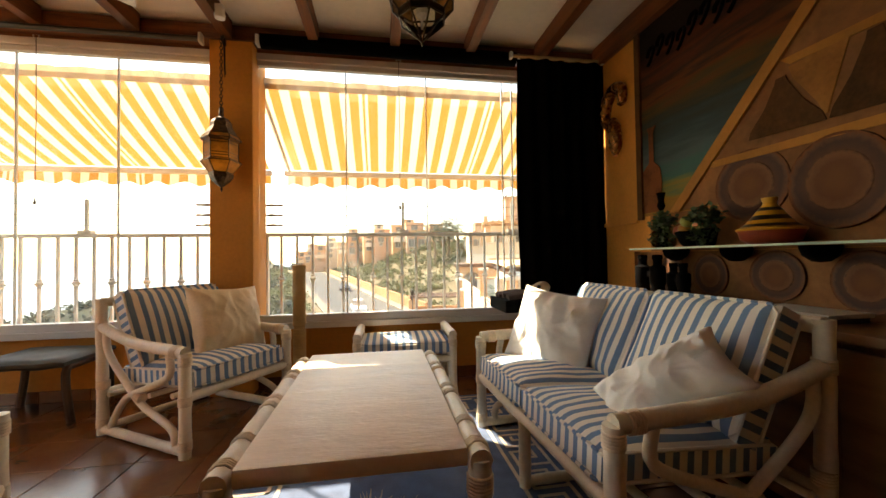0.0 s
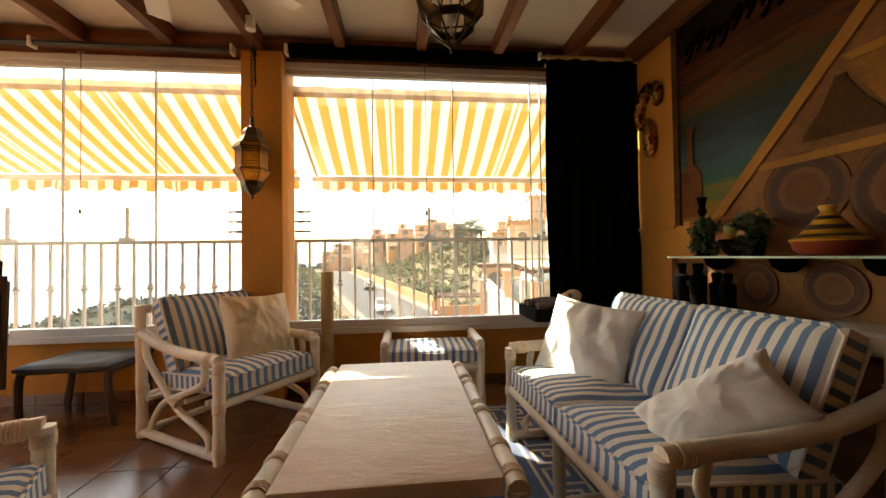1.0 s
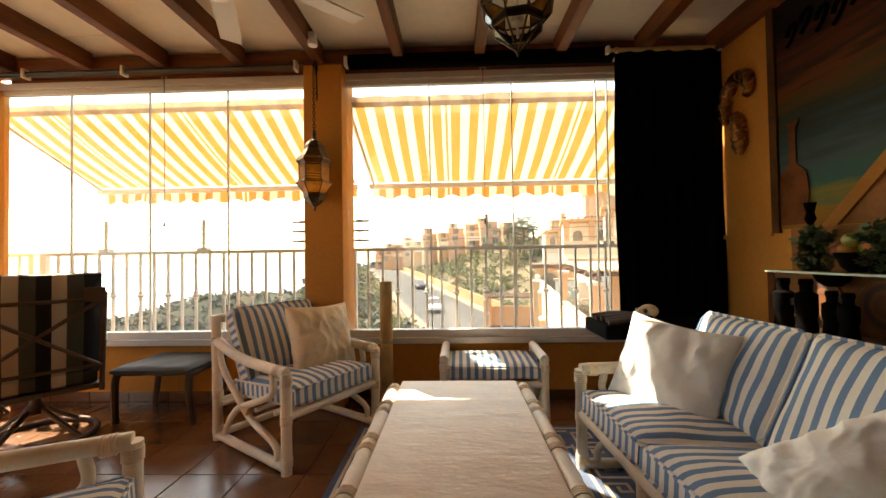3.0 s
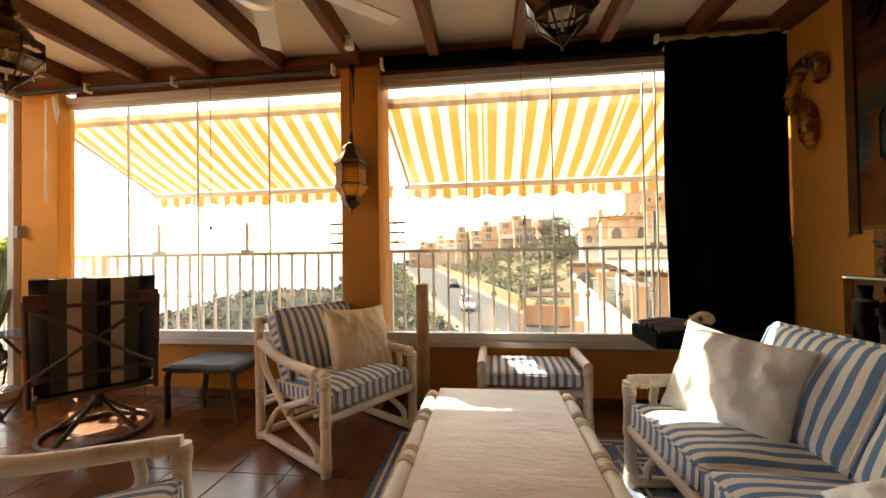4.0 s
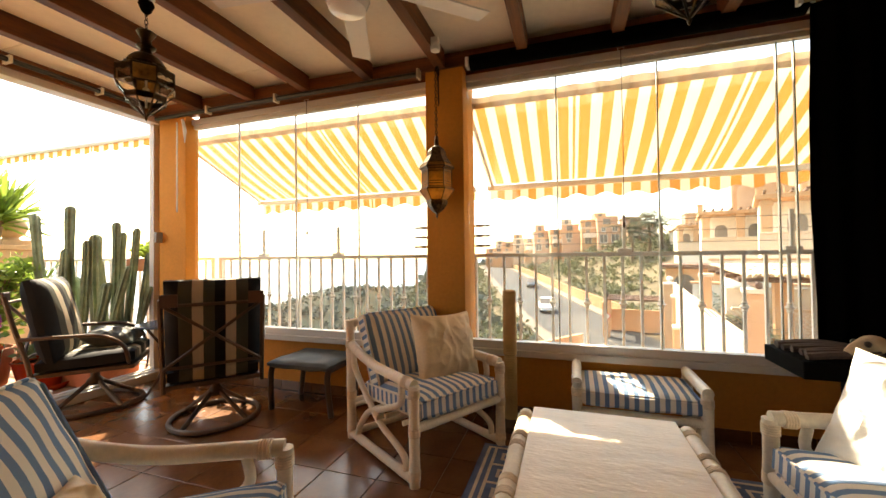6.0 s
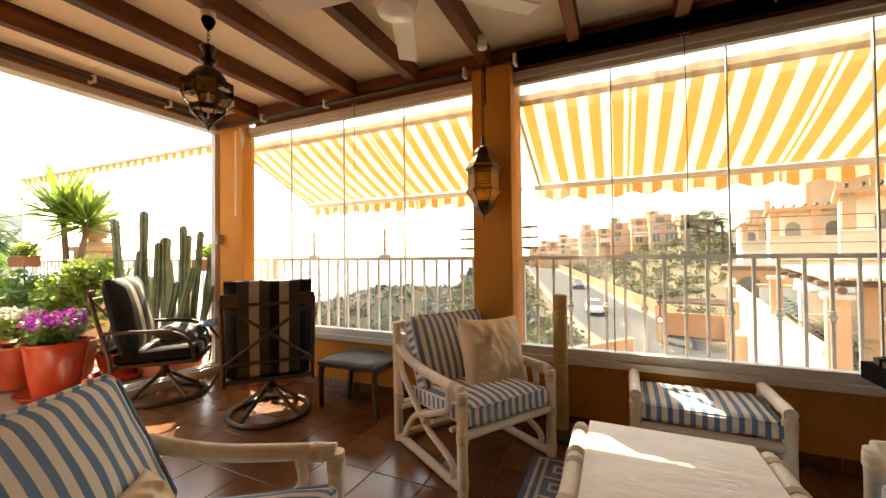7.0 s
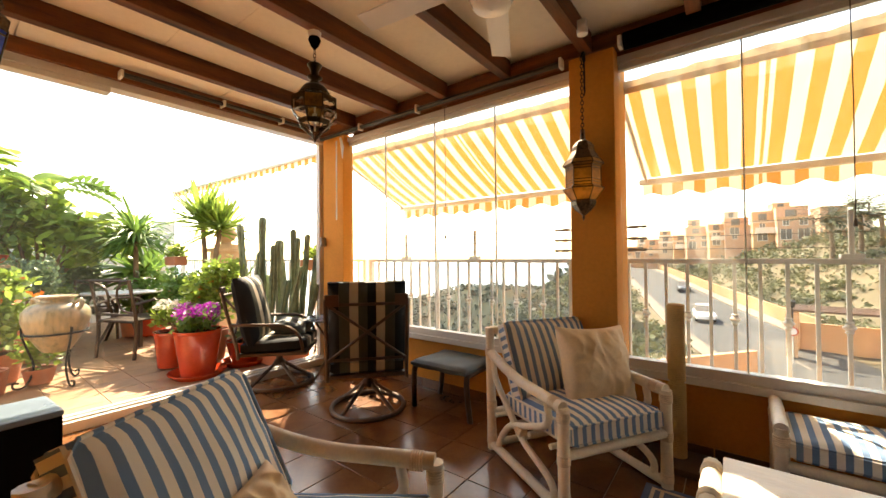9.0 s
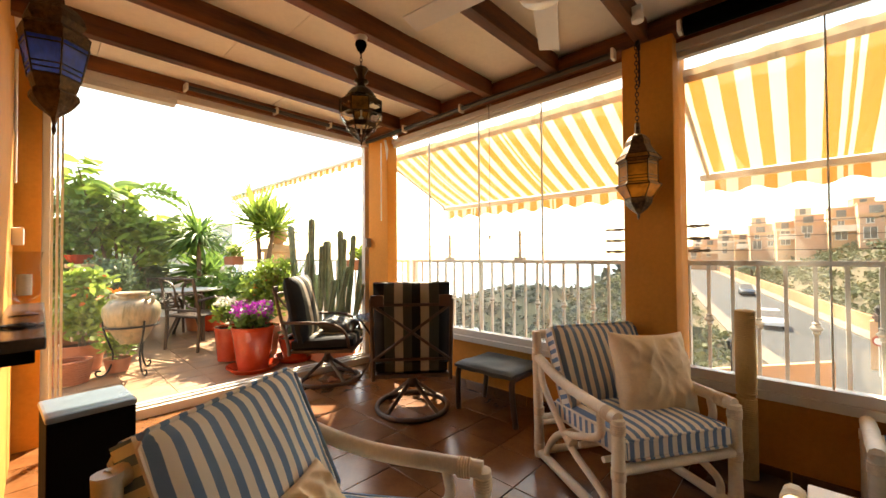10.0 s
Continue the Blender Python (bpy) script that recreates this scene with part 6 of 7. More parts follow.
cact = empty("cactus_group", frame_of(-4.08, 3.72, 0, -0.004), "cluster of tall ribbed column cacti in a trough", "cactus")
part("trough", boxes((-0.32, 0.34, -0.2, 0.22, 0, 0.28), bevel=0.02), M_clay, cact)
for x, y, h, r, lean in ((-0.27, -0.28 + 0.1, 1.55, 0.055, -0.10), (-0.12, -0.12, 1.63, 0.055, 0.03), (-0.03, -0.05, 1.30, 0.05, 0.02), (0.05, 0.02, 1.36, 0.075, 0.0), (0.16, 0.08, 1.48, 0.05, 0.04), (0.21, 0.10, 1.38, 0.05, 0.05), (0.27, 0.14, 1.42, 0.048, 0.07), (0.31, 0.17, 1.18, 0.045, 0.13), (-0.2, 0.02, 0.95, 0.06, -0.04), (0.12, -0.06, 0.9, 0.06, 0.1), (0.33, 0.1, 0.85, 0.04, 0.2), (0.0, 0.12, 1.12, 0.055, -0.05), (-0.16, -0.2, 1.22, 0.05, 0.08), (0.24, -0.02, 1.05, 0.05, 0.16)):
    bm = bmesh.new()
    seg = 28
    levels = [0.2, 0.35, 0.55, 0.8, 1.0]
    rings = []
    for t in [i / 9 for i in range(10)] + [1.03, 1.05]:
        zz = 0.2 + (h - 0.2) * min(t, 1) + max(0, t - 1) * 0.7
        rr = 0.64 * r * (1 if t <= 1 else (0.75 if t < 1.04 else 0.3)) * (0.92 + 0.08 * math.sin(zz * 9))
        rings.append([bm.verts.new((x + lean * t + 0.022 * math.sin(3.3 * t + 40 * x) + rr * (1 + 0.2 * math.cos(7 * 2 * math.pi * k / seg)) * math.cos(2 * math.pi * k / seg), y + 0.5 * lean * t + rr * (1 + 0.2 * math.cos(7 * 2 * math.pi * k / seg)) * math.sin(2 * math.pi * k / seg), zz)) for k in range(seg)])
    for A, B in zip(rings, rings[1:]):
        for k in range(seg):
            bm.faces.new((A[k], A[(k + 1) % seg], B[(k + 1) % seg], B[k]))
    bm.faces.new(rings[-1])
    part("column", bm, M_cactus, cact, smooth=True)

urn = empty("urn", frame_of(-4.98, 2.02, 0, -0.004), "mottled glazed clay urn on a wrought iron stand", "urn")
bm = bmesh.new()
lathe(bm, [(0.10, 0.32), (0.15, 0.40), (0.215, 0.52), (0.245, 0.62), (0.24, 0.70), (0.19, 0.76), (0.12, 0.79), (0.115, 0.81), (0.15, 0.835), (0.145, 0.845), (0.10, 0.82)], 32)
part("body", bm, M_urn, urn, smooth=True)
for s in (0.6, 3.74):
    bm = bmesh.new()
    tube(bm, [(0.17 * math.cos(s), 0.17 * math.sin(s), 0.77), (0.24 * math.cos(s), 0.24 * math.sin(s), 0.81), (0.25 * math.cos(s), 0.25 * math.sin(s), 0.76), (0.22 * math.cos(s), 0.22 * math.sin(s), 0.72)], 0.018, 8, smooth_steps=4)
    part("handle", bm, M_urn, urn, smooth=True)
bm = bmesh.new()
tube(bm, [(0.225 * math.cos(a), 0.225 * math.sin(a), 0.50) for a in [2 * math.pi * k / 24 for k in range(24)]], 0.01, 6, closed=True)
part("stand_ring", bm, M_jet, urn)
for k in range(3):
    a = 2.1 * k + 0.3
    ca, sa = math.cos(a), math.sin(a)
    bm = bmesh.new()
    tube(bm, [(0.235 * ca, 0.235 * sa, 0.56), (0.22 * ca, 0.22 * sa, 0.45), (0.15 * ca, 0.15 * sa, 0.20), (0.20 * ca, 0.20 * sa, 0.03), (0.27 * ca, 0.27 * sa, 0.015), (0.28 * ca, 0.28 * sa, 0.06), (0.24 * ca, 0.24 * sa, 0.06)], 0.009, 6, smooth_steps=4)
    part("stand_leg", bm, M_jet, urn)


def garden_chair(m):
    c = empty("garden_chair", m, "brown metal garden chair with a slatted seat and ring back", "chair", "garden chairs")
    for x in (-0.26, 0.26):
        part("leg", boxes((x - 0.018, x + 0.018, -0.26, -0.225, 0, 0.62), bevel=0.004), M_iron, c)
        bm = bmesh.new()
        tube(bm, [(x, 0.24, 0), (x, 0.22, 0.42), (x, 0.30, 0.90)], 0.019, 6, smooth_steps=4)
        part("leg", bm, M_iron, c)
        bm = bmesh.new()
        tube(bm, [(x, 0.24, 0.62), (x * 1.08, 0.0, 0.66), (x * 1.08, -0.2, 0.64), (x, -0.28, 0.58)], 0.016, 6, smooth_steps=4)
        part("armrest", bm, M_iron, c)
    for pts in ([(-0.26, 0.30, 0.89), (0.26, 0.30, 0.89)], [(-0.26, 0.23, 0.50), (0.26, 0.23, 0.50)], [(-0.26, -0.24, 0.42), (0.26, -0.24, 0.42)], [(-0.26, 0.22, 0.42), (0.26, 0.22, 0.42)]):
        bm = bmesh.new()
        tube(bm, pts, 0.016, 6)
        part("rail", bm, M_iron, c)
    for sx in (-1, 1):
        bm = bmesh.new()
        tube(bm, [(sx * 0.24, 0.285, 0.87), (sx * 0.10, 0.28, 0.82), (sx * 0.06, 0.265, 0.70), (sx * 0.10, 0.245, 0.56), (sx * 0.24, 0.235, 0.52)], 0.012, 6, smooth_steps=5)
        part("back_curve", bm, M_iron, c)
    for i in range(8):
        y = -0.22 + i * 0.06
        part("slat", boxes((-0.25, 0.25, y - 0.02, y + 0.02, 0.425, 0.437)), M_iron, c)
    return c


gc = garden_chair(frame_of(-5.95, 2.62, 0))
copy_thing(gc, frame_of(-7.25, 2.62, 285))
gc.matrix_world = frame_of(-5.78, 2.84, 204) @ Matrix.Diagonal((1.12, 1.1, 1.04, 1))
gtab = empty("garden_table", frame_of(-6.75, 2.92, 0, -0.004), "round garden table with a pale top", "table")
bm = bmesh.new()
lathe(bm, [(0.44, 0.70), (0.46, 0.71), (0.46, 0.725), (0.0, 0.73)], 32)
part("tabletop", bm, M_white, gtab, smooth=True)
for k in range(4):
    a = 1.57 * k + 0.4
    bm = bmesh.new()
    tube(bm, [(0.3 * math.cos(a), 0.3 * math.sin(a), 0.70), (0.14 * math.cos(a), 0.14 * math.sin(a), 0.4), (0.34 * math.cos(a), 0.34 * math.sin(a), 0)], 0.018, 6, smooth_steps=4)
    part("leg", bm, M_iron, gtab)

ped = empty("pedestal", frame_of(-6.15, 4.05, 0, -0.004), "cast stone pedestal with a ball finial on the terrace edge", "pedestal")
part("shaft", boxes((-0.17, 0.17, -0.17, 0.17, 0, 1.28), (-0.21, 0.21, -0.21, 0.21, 1.28, 1.34), (-0.13, 0.13, -0.13, 0.13, 1.34, 1.40), bevel=0.01), M_ped, ped)
bm = bmesh.new()
lathe(bm, [(0.09, 1.39), (0.07, 1.43), (0.12, 1.47), (0.15, 1.54), (0.15, 1.58), (0.11, 1.66), (0.04, 1.69), (0, 1.695)], 20)
part("finial", bm, M_ped, ped, smooth=True)

for x, y, z, s in ((-6.4, 3.45, 1.08, 51), (-4.0, 4.18, 1.02, 52)):
    st = empty("rail_planter", frame_of(x, y, 0, z), "terracotta trough of flowering plants on an iron holder", "planter", "rail planters")
    bm = bmesh.new()
    box(bm, -0.2, 0.2, -0.08, 0.08, 0, 0.13, bevel=0.012)
    part("trough", bm, M_clay, st)
    bm = bmesh.new()
    leaf_cloud(bm, (0, 0, 0.2), (0.22, 0.12, 0.12), 260, 0.06, random.Random(s))
    part("foliage", bm, M_leafy, st)
    bm = bmesh.new()
    tube(bm, [(0, 0, 0), (0.02, 0, -0.2), (0.1, 0, -0.45), (0, 0, -z + 0.0)], 0.01, 6, smooth_steps=4)
    part("holder", bm, M_jet, st)

bsk = empty("wicker_basket", frame_of(-5.0, 1.56, 0, -0.004), "red-brown wicker basket at the glass doors", "basket")
bm = bmesh.new()
for i in range(10):
    tube(bm, [((0.13 + 0.003 * i) * math.cos(a), (0.13 + 0.003 * i) * math.sin(a), 0.015 + i * 0.022) for a in [2 * math.pi * k / 20 for k in range(20)]], 0.012, 6, closed=True)
part("weave", bm, M_clay, bsk, smooth=True)
shf = empty("plant_stand", frame_of(-6.75, 1.75, 0, -0.004), "rough stone plant stand with a slab top", "stand")
part("slab", boxes((-0.35, 0.35, -0.18, 0.18, 1.08, 1.13), bevel=0.008), M_ped, shf)
part("column", boxes((-0.15, 0.15, -0.12, 0.12, 0, 1.08), bevel=0.01), M_ped, shf)
bwl = empty("clay_bowl", frame_of(-6.8, 1.7, 0, 1.126), "red clay bowl on the plant stand", "bowl")
bm = bmesh.new()
lathe(bm, [(0.07, 0), (0.10, 0.03), (0.16, 0.12), (0.15, 0.12), (0.0, 0.05)], 20)
part("bowl", bm, M_red, bwl, smooth=True)

tw = solid("wall_terrace", [(-9.6, -9.4, -3.0, 4.36, -0.2, 1.75), (-9.4, GX - 0.1, -3.0, -2.8, -0.2, 2.6)], shader("white_render", (0.72, 0.68, 0.62), 0.9, var=0.08), "white rendered terrace wall", "wall")
for yy in (3.2, 4.2):
    part("cap", boxes((-9.65, -9.35, yy - 0.15, yy + 0.15, -0.2, 1.95), bevel=0.01), bpy.data.materials["white_render"], tw)

aw3 = empty("awning", Matrix.Identity(4), "retracted striped awning with a short valance over the terrace", "awning", "awnings")
bm = bmesh.new()
rows = []
for i in range(161):
    t = i / 160
    x, y, z = -8.6 + 4.5 * t, 4.12 + 0.24 * t, 2.46 + 0.07 * t
    rows.append((bm.verts.new((x, y, z)), bm.verts.new((x, y, z - 0.085 - 0.012 * math.cos(x * 24)))))
for A, B in zip(rows, rows[1:]):
    bm.faces.new((A[0], A[1], B[1], B[0]))
part("valance", bm, M_awn, aw3)
bm = bmesh.new()
tube(bm, [(-8.62, 4.12, 2.48), (-4.08, 4.36, 2.55)], 0.025, 8)
part("front_bar", bm, M_alu, aw3)
for x, y in ((-8.6, 4.12), (-4.1, 4.36)):
    bm = bmesh.new()
    tube(bm, [(x, y, 0), (x, y, 2.5)], 0.014, 8)
    part("pole", bm, M_alu, aw3)
# ---- the distance ----
M_ground = shader("dry_hillside", (0.125, 0.10, 0.066), 1.0, var=0.3, scale=0.08, grain=1.2, bump=0.0, dark=(0.060, 0.055, 0.034), spec=0.05)
M_coast = shader("coastal_scrub_ground", (0.026, 0.030, 0.021), 1.0, var=0.35, scale=0.05, grain=0.7, bump=0.0, spec=0.05)
M_sea = shader("sea", (0.05, 0.11, 0.16), 0.35, var=0.1, scale=0.01, grain=0.2, bump=0.3)
M_asphalt = shader("asphalt", (0.040, 0.039, 0.038), 0.95, var=0.12, scale=0.15, grain=3, bump=0.0)


def sstep(a, b, x):
    t = min(1, max(0, (x - a) / (b - a)))
    return t * t * (3 - 2 * t)


def road_x(y):
    return -0.272 * (min(y, 150) - 47) + (0.0 if y > 45 else 0.004 * (45 - y) ** 2)


def land(x, y):
    """Height of the ground: a road shelf, a hill on its right, a fall to the sea on its left."""
    side = x - road_x(y)
    z = -6.2 + 2.6 * sstep(30, 150, y)
    z += 8.5 * sstep(6, 29, side) * sstep(20, 75, y + 0.6 * x)
    z += 10 * sstep(40, 140, side)
    z -= 52 * sstep(4, 95, -side - 4)
    z -= 40 * sstep(165, 420, y)
    z = max(z, -56)
    z += 24 * math.exp(-((x + 150) / 70) ** 2 - ((y - 330) / 90) ** 2) + 16 * math.exp(-((x + 240) / 60) ** 2 - ((y - 360) / 90) ** 2)
    if abs(side) > 6:
        z += 0.5 * noise.noise((x * 0.08, y * 0.08, 0)) + 2.0 * sstep(30, 120, abs(side)) * noise.noise((x * 0.02, y * 0.02, 3))
    return z


bm = bmesh.new()
gx = [-900, -700, -520, -400] + [-340 + i * 10 for i in range(28)] + [-60 + i * 2.5 for i in range(69)] + [115, 130, 150, 180, 230, 300, 420, 600, 900]
gy = [3.5 + i * 2.5 for i in range(70)] + [182 + i * 10 for i in range(32)] + [520, 580, 660, 800, 1000]
V = [[bm.verts.new((x, y, land(x, y))) for y in gy] for x in gx]
for i in range(len(gx) - 1):
    for j in range(len(gy) - 1):
        f = bm.faces.new((V[i][j], V[i + 1][j], V[i + 1][j + 1], V[i][j + 1]))
        f.material_index = 1 if gx[i] < road_x(gy[j]) - 11 + 3 * math.sin(gy[j] * 0.21) else 0
tagged(part("ground", bm, [M_ground, M_coast], None, smooth=True), "dry hillside with scrub, falling away to the sea", "ground", kind="structure")
tagged(part("water_sea", boxes((-4500, 4500, -200, 4800, -52.5, -52)), M_sea), "hazy blue sea far below", "sea", kind="structure")

bm = bmesh.new()
rows = []
for i in range(60):
    y = 14 + i * 2.4
    c = road_x(y)
    rows.append([bm.verts.new((c + s, y, land(c, y) + 0.06)) for s in (-4.2, 0, 4.2)])
for A, B in zip(rows, rows[1:]):
    for k in range(2):
        bm.faces.new((A[k], A[k + 1], B[k + 1], B[k]))
tagged(part("road", bm, M_asphalt), "grey asphalt road climbing past the houses", "road", kind="structure")

# ---- houses, walls, trees and cars in the distance ----
M_h = [shader("house_render_" + "abcd"[i], c, 0.9, var=0.1, scale=0.25, grain=4, bump=0.0) for i, c in enumerate(((0.56, 0.325, 0.205), (0.60, 0.345, 0.18), (0.66, 0.49, 0.34), (0.76, 0.67, 0.55)))]
M_hglass = shader("house_window_glass", (0.17, 0.145, 0.12), 0.2, var=0.3, scale=0.3)
M_hwood = shader("pergola_wood", (0.12, 0.06, 0.035), 0.8, var=0.25, scale=0.8, bump=0.0)


def house(x, y, zb, w, d, h, turn, mi, storeys=2, label="ochre-rendered hillside house with flat roof terraces", pergola=True, seed=0):
    """A stepped flat-roofed house: two blocks, parapets, windows with sills, an arch or pergola."""
    rnd = random.Random(seed)
    h *= 0.82
    H = empty("house", frame_of(x, y, turn, zb), label, "house", "hillside houses")
    wall = part("wall", boxes((-w / 2, w / 2, -d / 2, d / 2, -5, h * 0.62), (-w / 2, w * 0.12, -d / 2 + d * 0.3, d / 2, h * 0.62, h)), M_h[mi], H)
    part("roof", boxes((-w / 2 - 0.12, w / 2 + 0.12, -d / 2 - 0.12, -d / 2 + 0.18, h * 0.62, h * 0.62 + 0.55), (w / 2 - 0.2, w / 2 + 0.1, -d / 2, d / 2, h * 0.62, h * 0.62 + 0.55), (-w / 2 - 0.1, w * 0.12 + 0.1, -d / 2 + d * 0.3 - 0.1, d / 2, h, h + 0.25)), M_h[(mi + 1) % 4], H, "pale parapets")
    sh = h * 0.62 / storeys
    for s in range(storeys):
        n = max(2, int(w / 2.4))
        for i in range(n):
            cx = -w / 2 + (i + 0.5) * w / n
            ww, wh = rnd.choice(((1.0, 1.2), (1.5, 1.9), (0.8, 0.9)))
            z0 = s * sh + (0.25 if wh > 1.5 else 0.9)
            win = part("window", boxes((cx - ww / 2, cx + ww / 2, -d / 2 - 0.03, -d / 2 + 0.02, z0, z0 + wh)), M_hglass, H)
            part("frame", boxes((cx - ww / 2 - 0.1, cx + ww / 2 + 0.1, -d / 2 - 0.16, -d / 2 - 0.03, z0 - 0.12, z0), (cx - ww / 2 - 0.08, cx - ww / 2, -d / 2 - 0.07, -d / 2, z0, z0 + wh), (cx + ww / 2, cx + ww / 2 + 0.08, -d / 2 - 0.07, -d / 2, z0, z0 + wh), (cx - 0.04, cx + 0.04, -d / 2 - 0.06, -d / 2 - 0.031, z0, z0 + wh)), M_h[3], win)
        for i in range(2):
            cy = -d / 2 + (i + 0.5) * d / 2
            part("window", boxes((-w / 2 - 0.03, -w / 2 + 0.02, cy - 0.55, cy + 0.55, s * sh + 0.8, s * sh + 2.0)), M_hglass, H)
    part("window", boxes((-w * 0.32, -w * 0.10, -d / 2 + d * 0.3 - 0.03, -d / 2 + d * 0.3 + 0.02, h * 0.62 + 0.1, h * 0.62 + 2.0)), M_hglass, H)
    if pergola:
        part("balcony", boxes((-w * 0.45, w * 0.45, -d / 2 - 1.4, -d / 2, sh - 0.25, sh), (-w * 0.45, w * 0.45, -d / 2 - 1.4, -d / 2 - 1.25, sh, sh + 0.9)), M_h[(mi + 2) % 4], H, "walled balcony")
        bm = bmesh.new()
        for i in range(7):
            px = w * 0.14 + i * w * 0.35 / 6
            box(bm, px - 0.06, px + 0.06, -d / 2 + 0.2, d / 2, h * 0.62 + 2.35, h * 0.62 + 2.5)
        box(bm, w * 0.12, w / 2, -d / 2 + 0.25, -d / 2 + 0.4, h * 0.62 + 2.2, h * 0.62 + 2.35)
        for px in (w * 0.16, w * 0.48):
            box(bm, px - 0.1, px + 0.1, -d / 2 + 0.22, -d / 2 + 0.42, h * 0.62, h * 0.62 + 2.2)
        part("pergola", bm, M_hwood, H, "dark timber pergola")
    return H




def arcade(parent, x0, x1, y, z0, z1, n, mat):
    """A thin wall pierced by n round arches."""
    bm = bmesh.new()
    step = (x1 - x0) / n
    for i in range(n):
        a, b = x0 + i * step, x0 + (i + 1) * step
        c, r = (a + b) / 2, step * 0.36
        zs = z1 - r - 0.35
        ring = [(c - r, z0), (c - r, zs)] + [(c - r * math.cos(t), zs + r * math.sin(t)) for t in [math.pi * q / 10 for q in range(1, 10)]] + [(c + r, zs), (c + r, z0)]
        outer = [(a, z0), (a, zs)] + [(a + (b - a) * q / 10, z1) for q in range(1, 10)] + [(b, zs), (b, z0)]
        for yy in (y, y + 0.25):
            for p, q, u, v in zip(ring, ring[1:], outer, outer[1:]):
                bm.faces.new([bm.verts.new((w[0], yy, w[1])) for w in (p, q, v, u)])
        for p, q in zip(ring, ring[1:]):
            bm.faces.new([bm.verts.new(w) for w in ((p[0], y, p[1]), (q[0], y, q[1]), (q[0], y + 0.25, q[1]), (p[0], y + 0.25, p[1]))])
    bmesh.ops.remove_doubles(bm, verts=bm.verts, dist=0.001)
    return part("arcade", bm, mat, parent, "row of round arches")


rnd = random.Random(9)
k = 0
for i in range(11):
    t = i / 10
    x, y = -27 + 42 * t, 150 - 55 * t
    zb = -2.0 + 5.4 * min(1, t * 1.5)
    Hh = house(x, y, zb, rnd.uniform(5.4, 7.6), 7, rnd.uniform(5.6, 8.0), 10 - 6 * t + rnd.uniform(-5, 5), (0, 1, 0, 2, 1, 0, 1, 0, 1, 0, 0)[i], seed=k, pergola=i % 2 == 0)
    k += 1
    if i % 2:
        house(x - 1.5, y + 9, zb + 2.6, rnd.uniform(4, 5.5), 6, rnd.uniform(6.0, 7.4), 8, (1, 2, 0)[i % 3], seed=k, pergola=False)
        k += 1


def arched(bm, x0, x1, y, z0, z1):
    """A thin dark opening with a round head."""
    r = (x1 - x0) / 2
    pts = [(x0, z0), (x1, z0)] + [((x0 + x1) / 2 + r * math.cos(t), z1 - r + r * math.sin(t)) for t in [math.pi * q / 8 for q in range(9)]]
    f = bm.faces.new([bm.verts.new((p, y, q)) for p, q in pts])
    g = bmesh.ops.extrude_face_region(bm, geom=[f])
    bmesh.ops.translate(bm, vec=(0, -0.05, 0), verts=[v for v in g["geom"] if isinstance(v, bmesh.types.BMVert)])
    bmesh.ops.recalc_face_normals(bm, faces=bm.faces)
    return bm


def villa(x, y, z, w, d, turn, bays, upper, foot=6.0):
    """A pale terraced villa: walled terrace with ochre piers, arched openings, a set-back upper floor and a timber pergola."""
    v = empty("villa", frame_of(x, y, turn, z), "pale terraced villa with ochre piers, arches and a timber pergola", "house", "terraced villas")
    part("wall", boxes((0, w, 0, d, -foot, 0.0), (0, w, 2.2, d, 0.0, 2.75)), M_h[3], v)
    part("parapet", boxes((-0.1, w + 0.1, -0.12, 0.10, -0.2, 0.85), (-0.1, w + 0.1, -0.18, 0.16, 0.85, 0.97), bevel=0.03), M_h[2], v, "pale parapet")
    for i in range(bays + 1):
        px = 0.25 + (w - 0.5) * i / bays
        part("pier", boxes((px - 0.24, px + 0.24, 0.18, 0.62, -0.2, 2.75), (px - 0.31, px + 0.31, 0.12, 0.68, 2.45, 2.62), bevel=0.02), M_h[1], v, "ochre pier")
    for i in range(bays):
        cx = 0.25 + (w - 0.5) * (i + 0.5) / bays
        part("window", arched(bmesh.new(), cx - 0.42, cx + 0.42, 2.19, 0.1, 2.05), M_hglass, v, "arched opening")
    part("roof", boxes((-0.25, w + 0.25, -0.1, d, 2.75, 3.0), bevel=0.03), M_h[1], v, "ochre roof slab")
    for i in range(int(w / 0.55)):
        part("slat", boxes((0.1 + i * 0.55, 0.22 + i * 0.55, -0.75, 2.2, 3.02, 3.14)), M_hwood, v)
    if upper:
        part("upper_wall", boxes((w * 0.30, w, 2.6, d, 3.0, 5.5), (w * 0.30 - 0.15, w + 0.15, 2.45, d, 5.5, 5.7)), M_h[2], v, "pale upper floor")
        arcade(v, w * 0.30, w, 1.3, 3.0, 5.5, 3, M_h[1])
        for i in range(9):
            px = w * 0.30 + i * w * 0.7 / 8
            part("slat", boxes((px - 0.05, px + 0.05, 0.7, 2.5, 5.56, 5.68)), M_hwood, v)
        part("chimney", boxes((w * 0.62, w * 0.62 + 0.7, 3.2, 3.8, 5.7, 6.9), (w * 0.62 - 0.1, w * 0.62 + 0.8, 3.1, 3.9, 6.9, 7.05)), M_h[1], v)
    return v


villa(13.4, 55, 1.5, 5.2, 6, -8, 3, False)
villa(10.4, 36, 1.3, 7.0, 6, -14, 3, True)
villa(10.2, 26, 1.2, 6.0, 5, -20, 2, True)
villa(16.5, 70, 1.8, 6.0, 6, -6, 3, True)

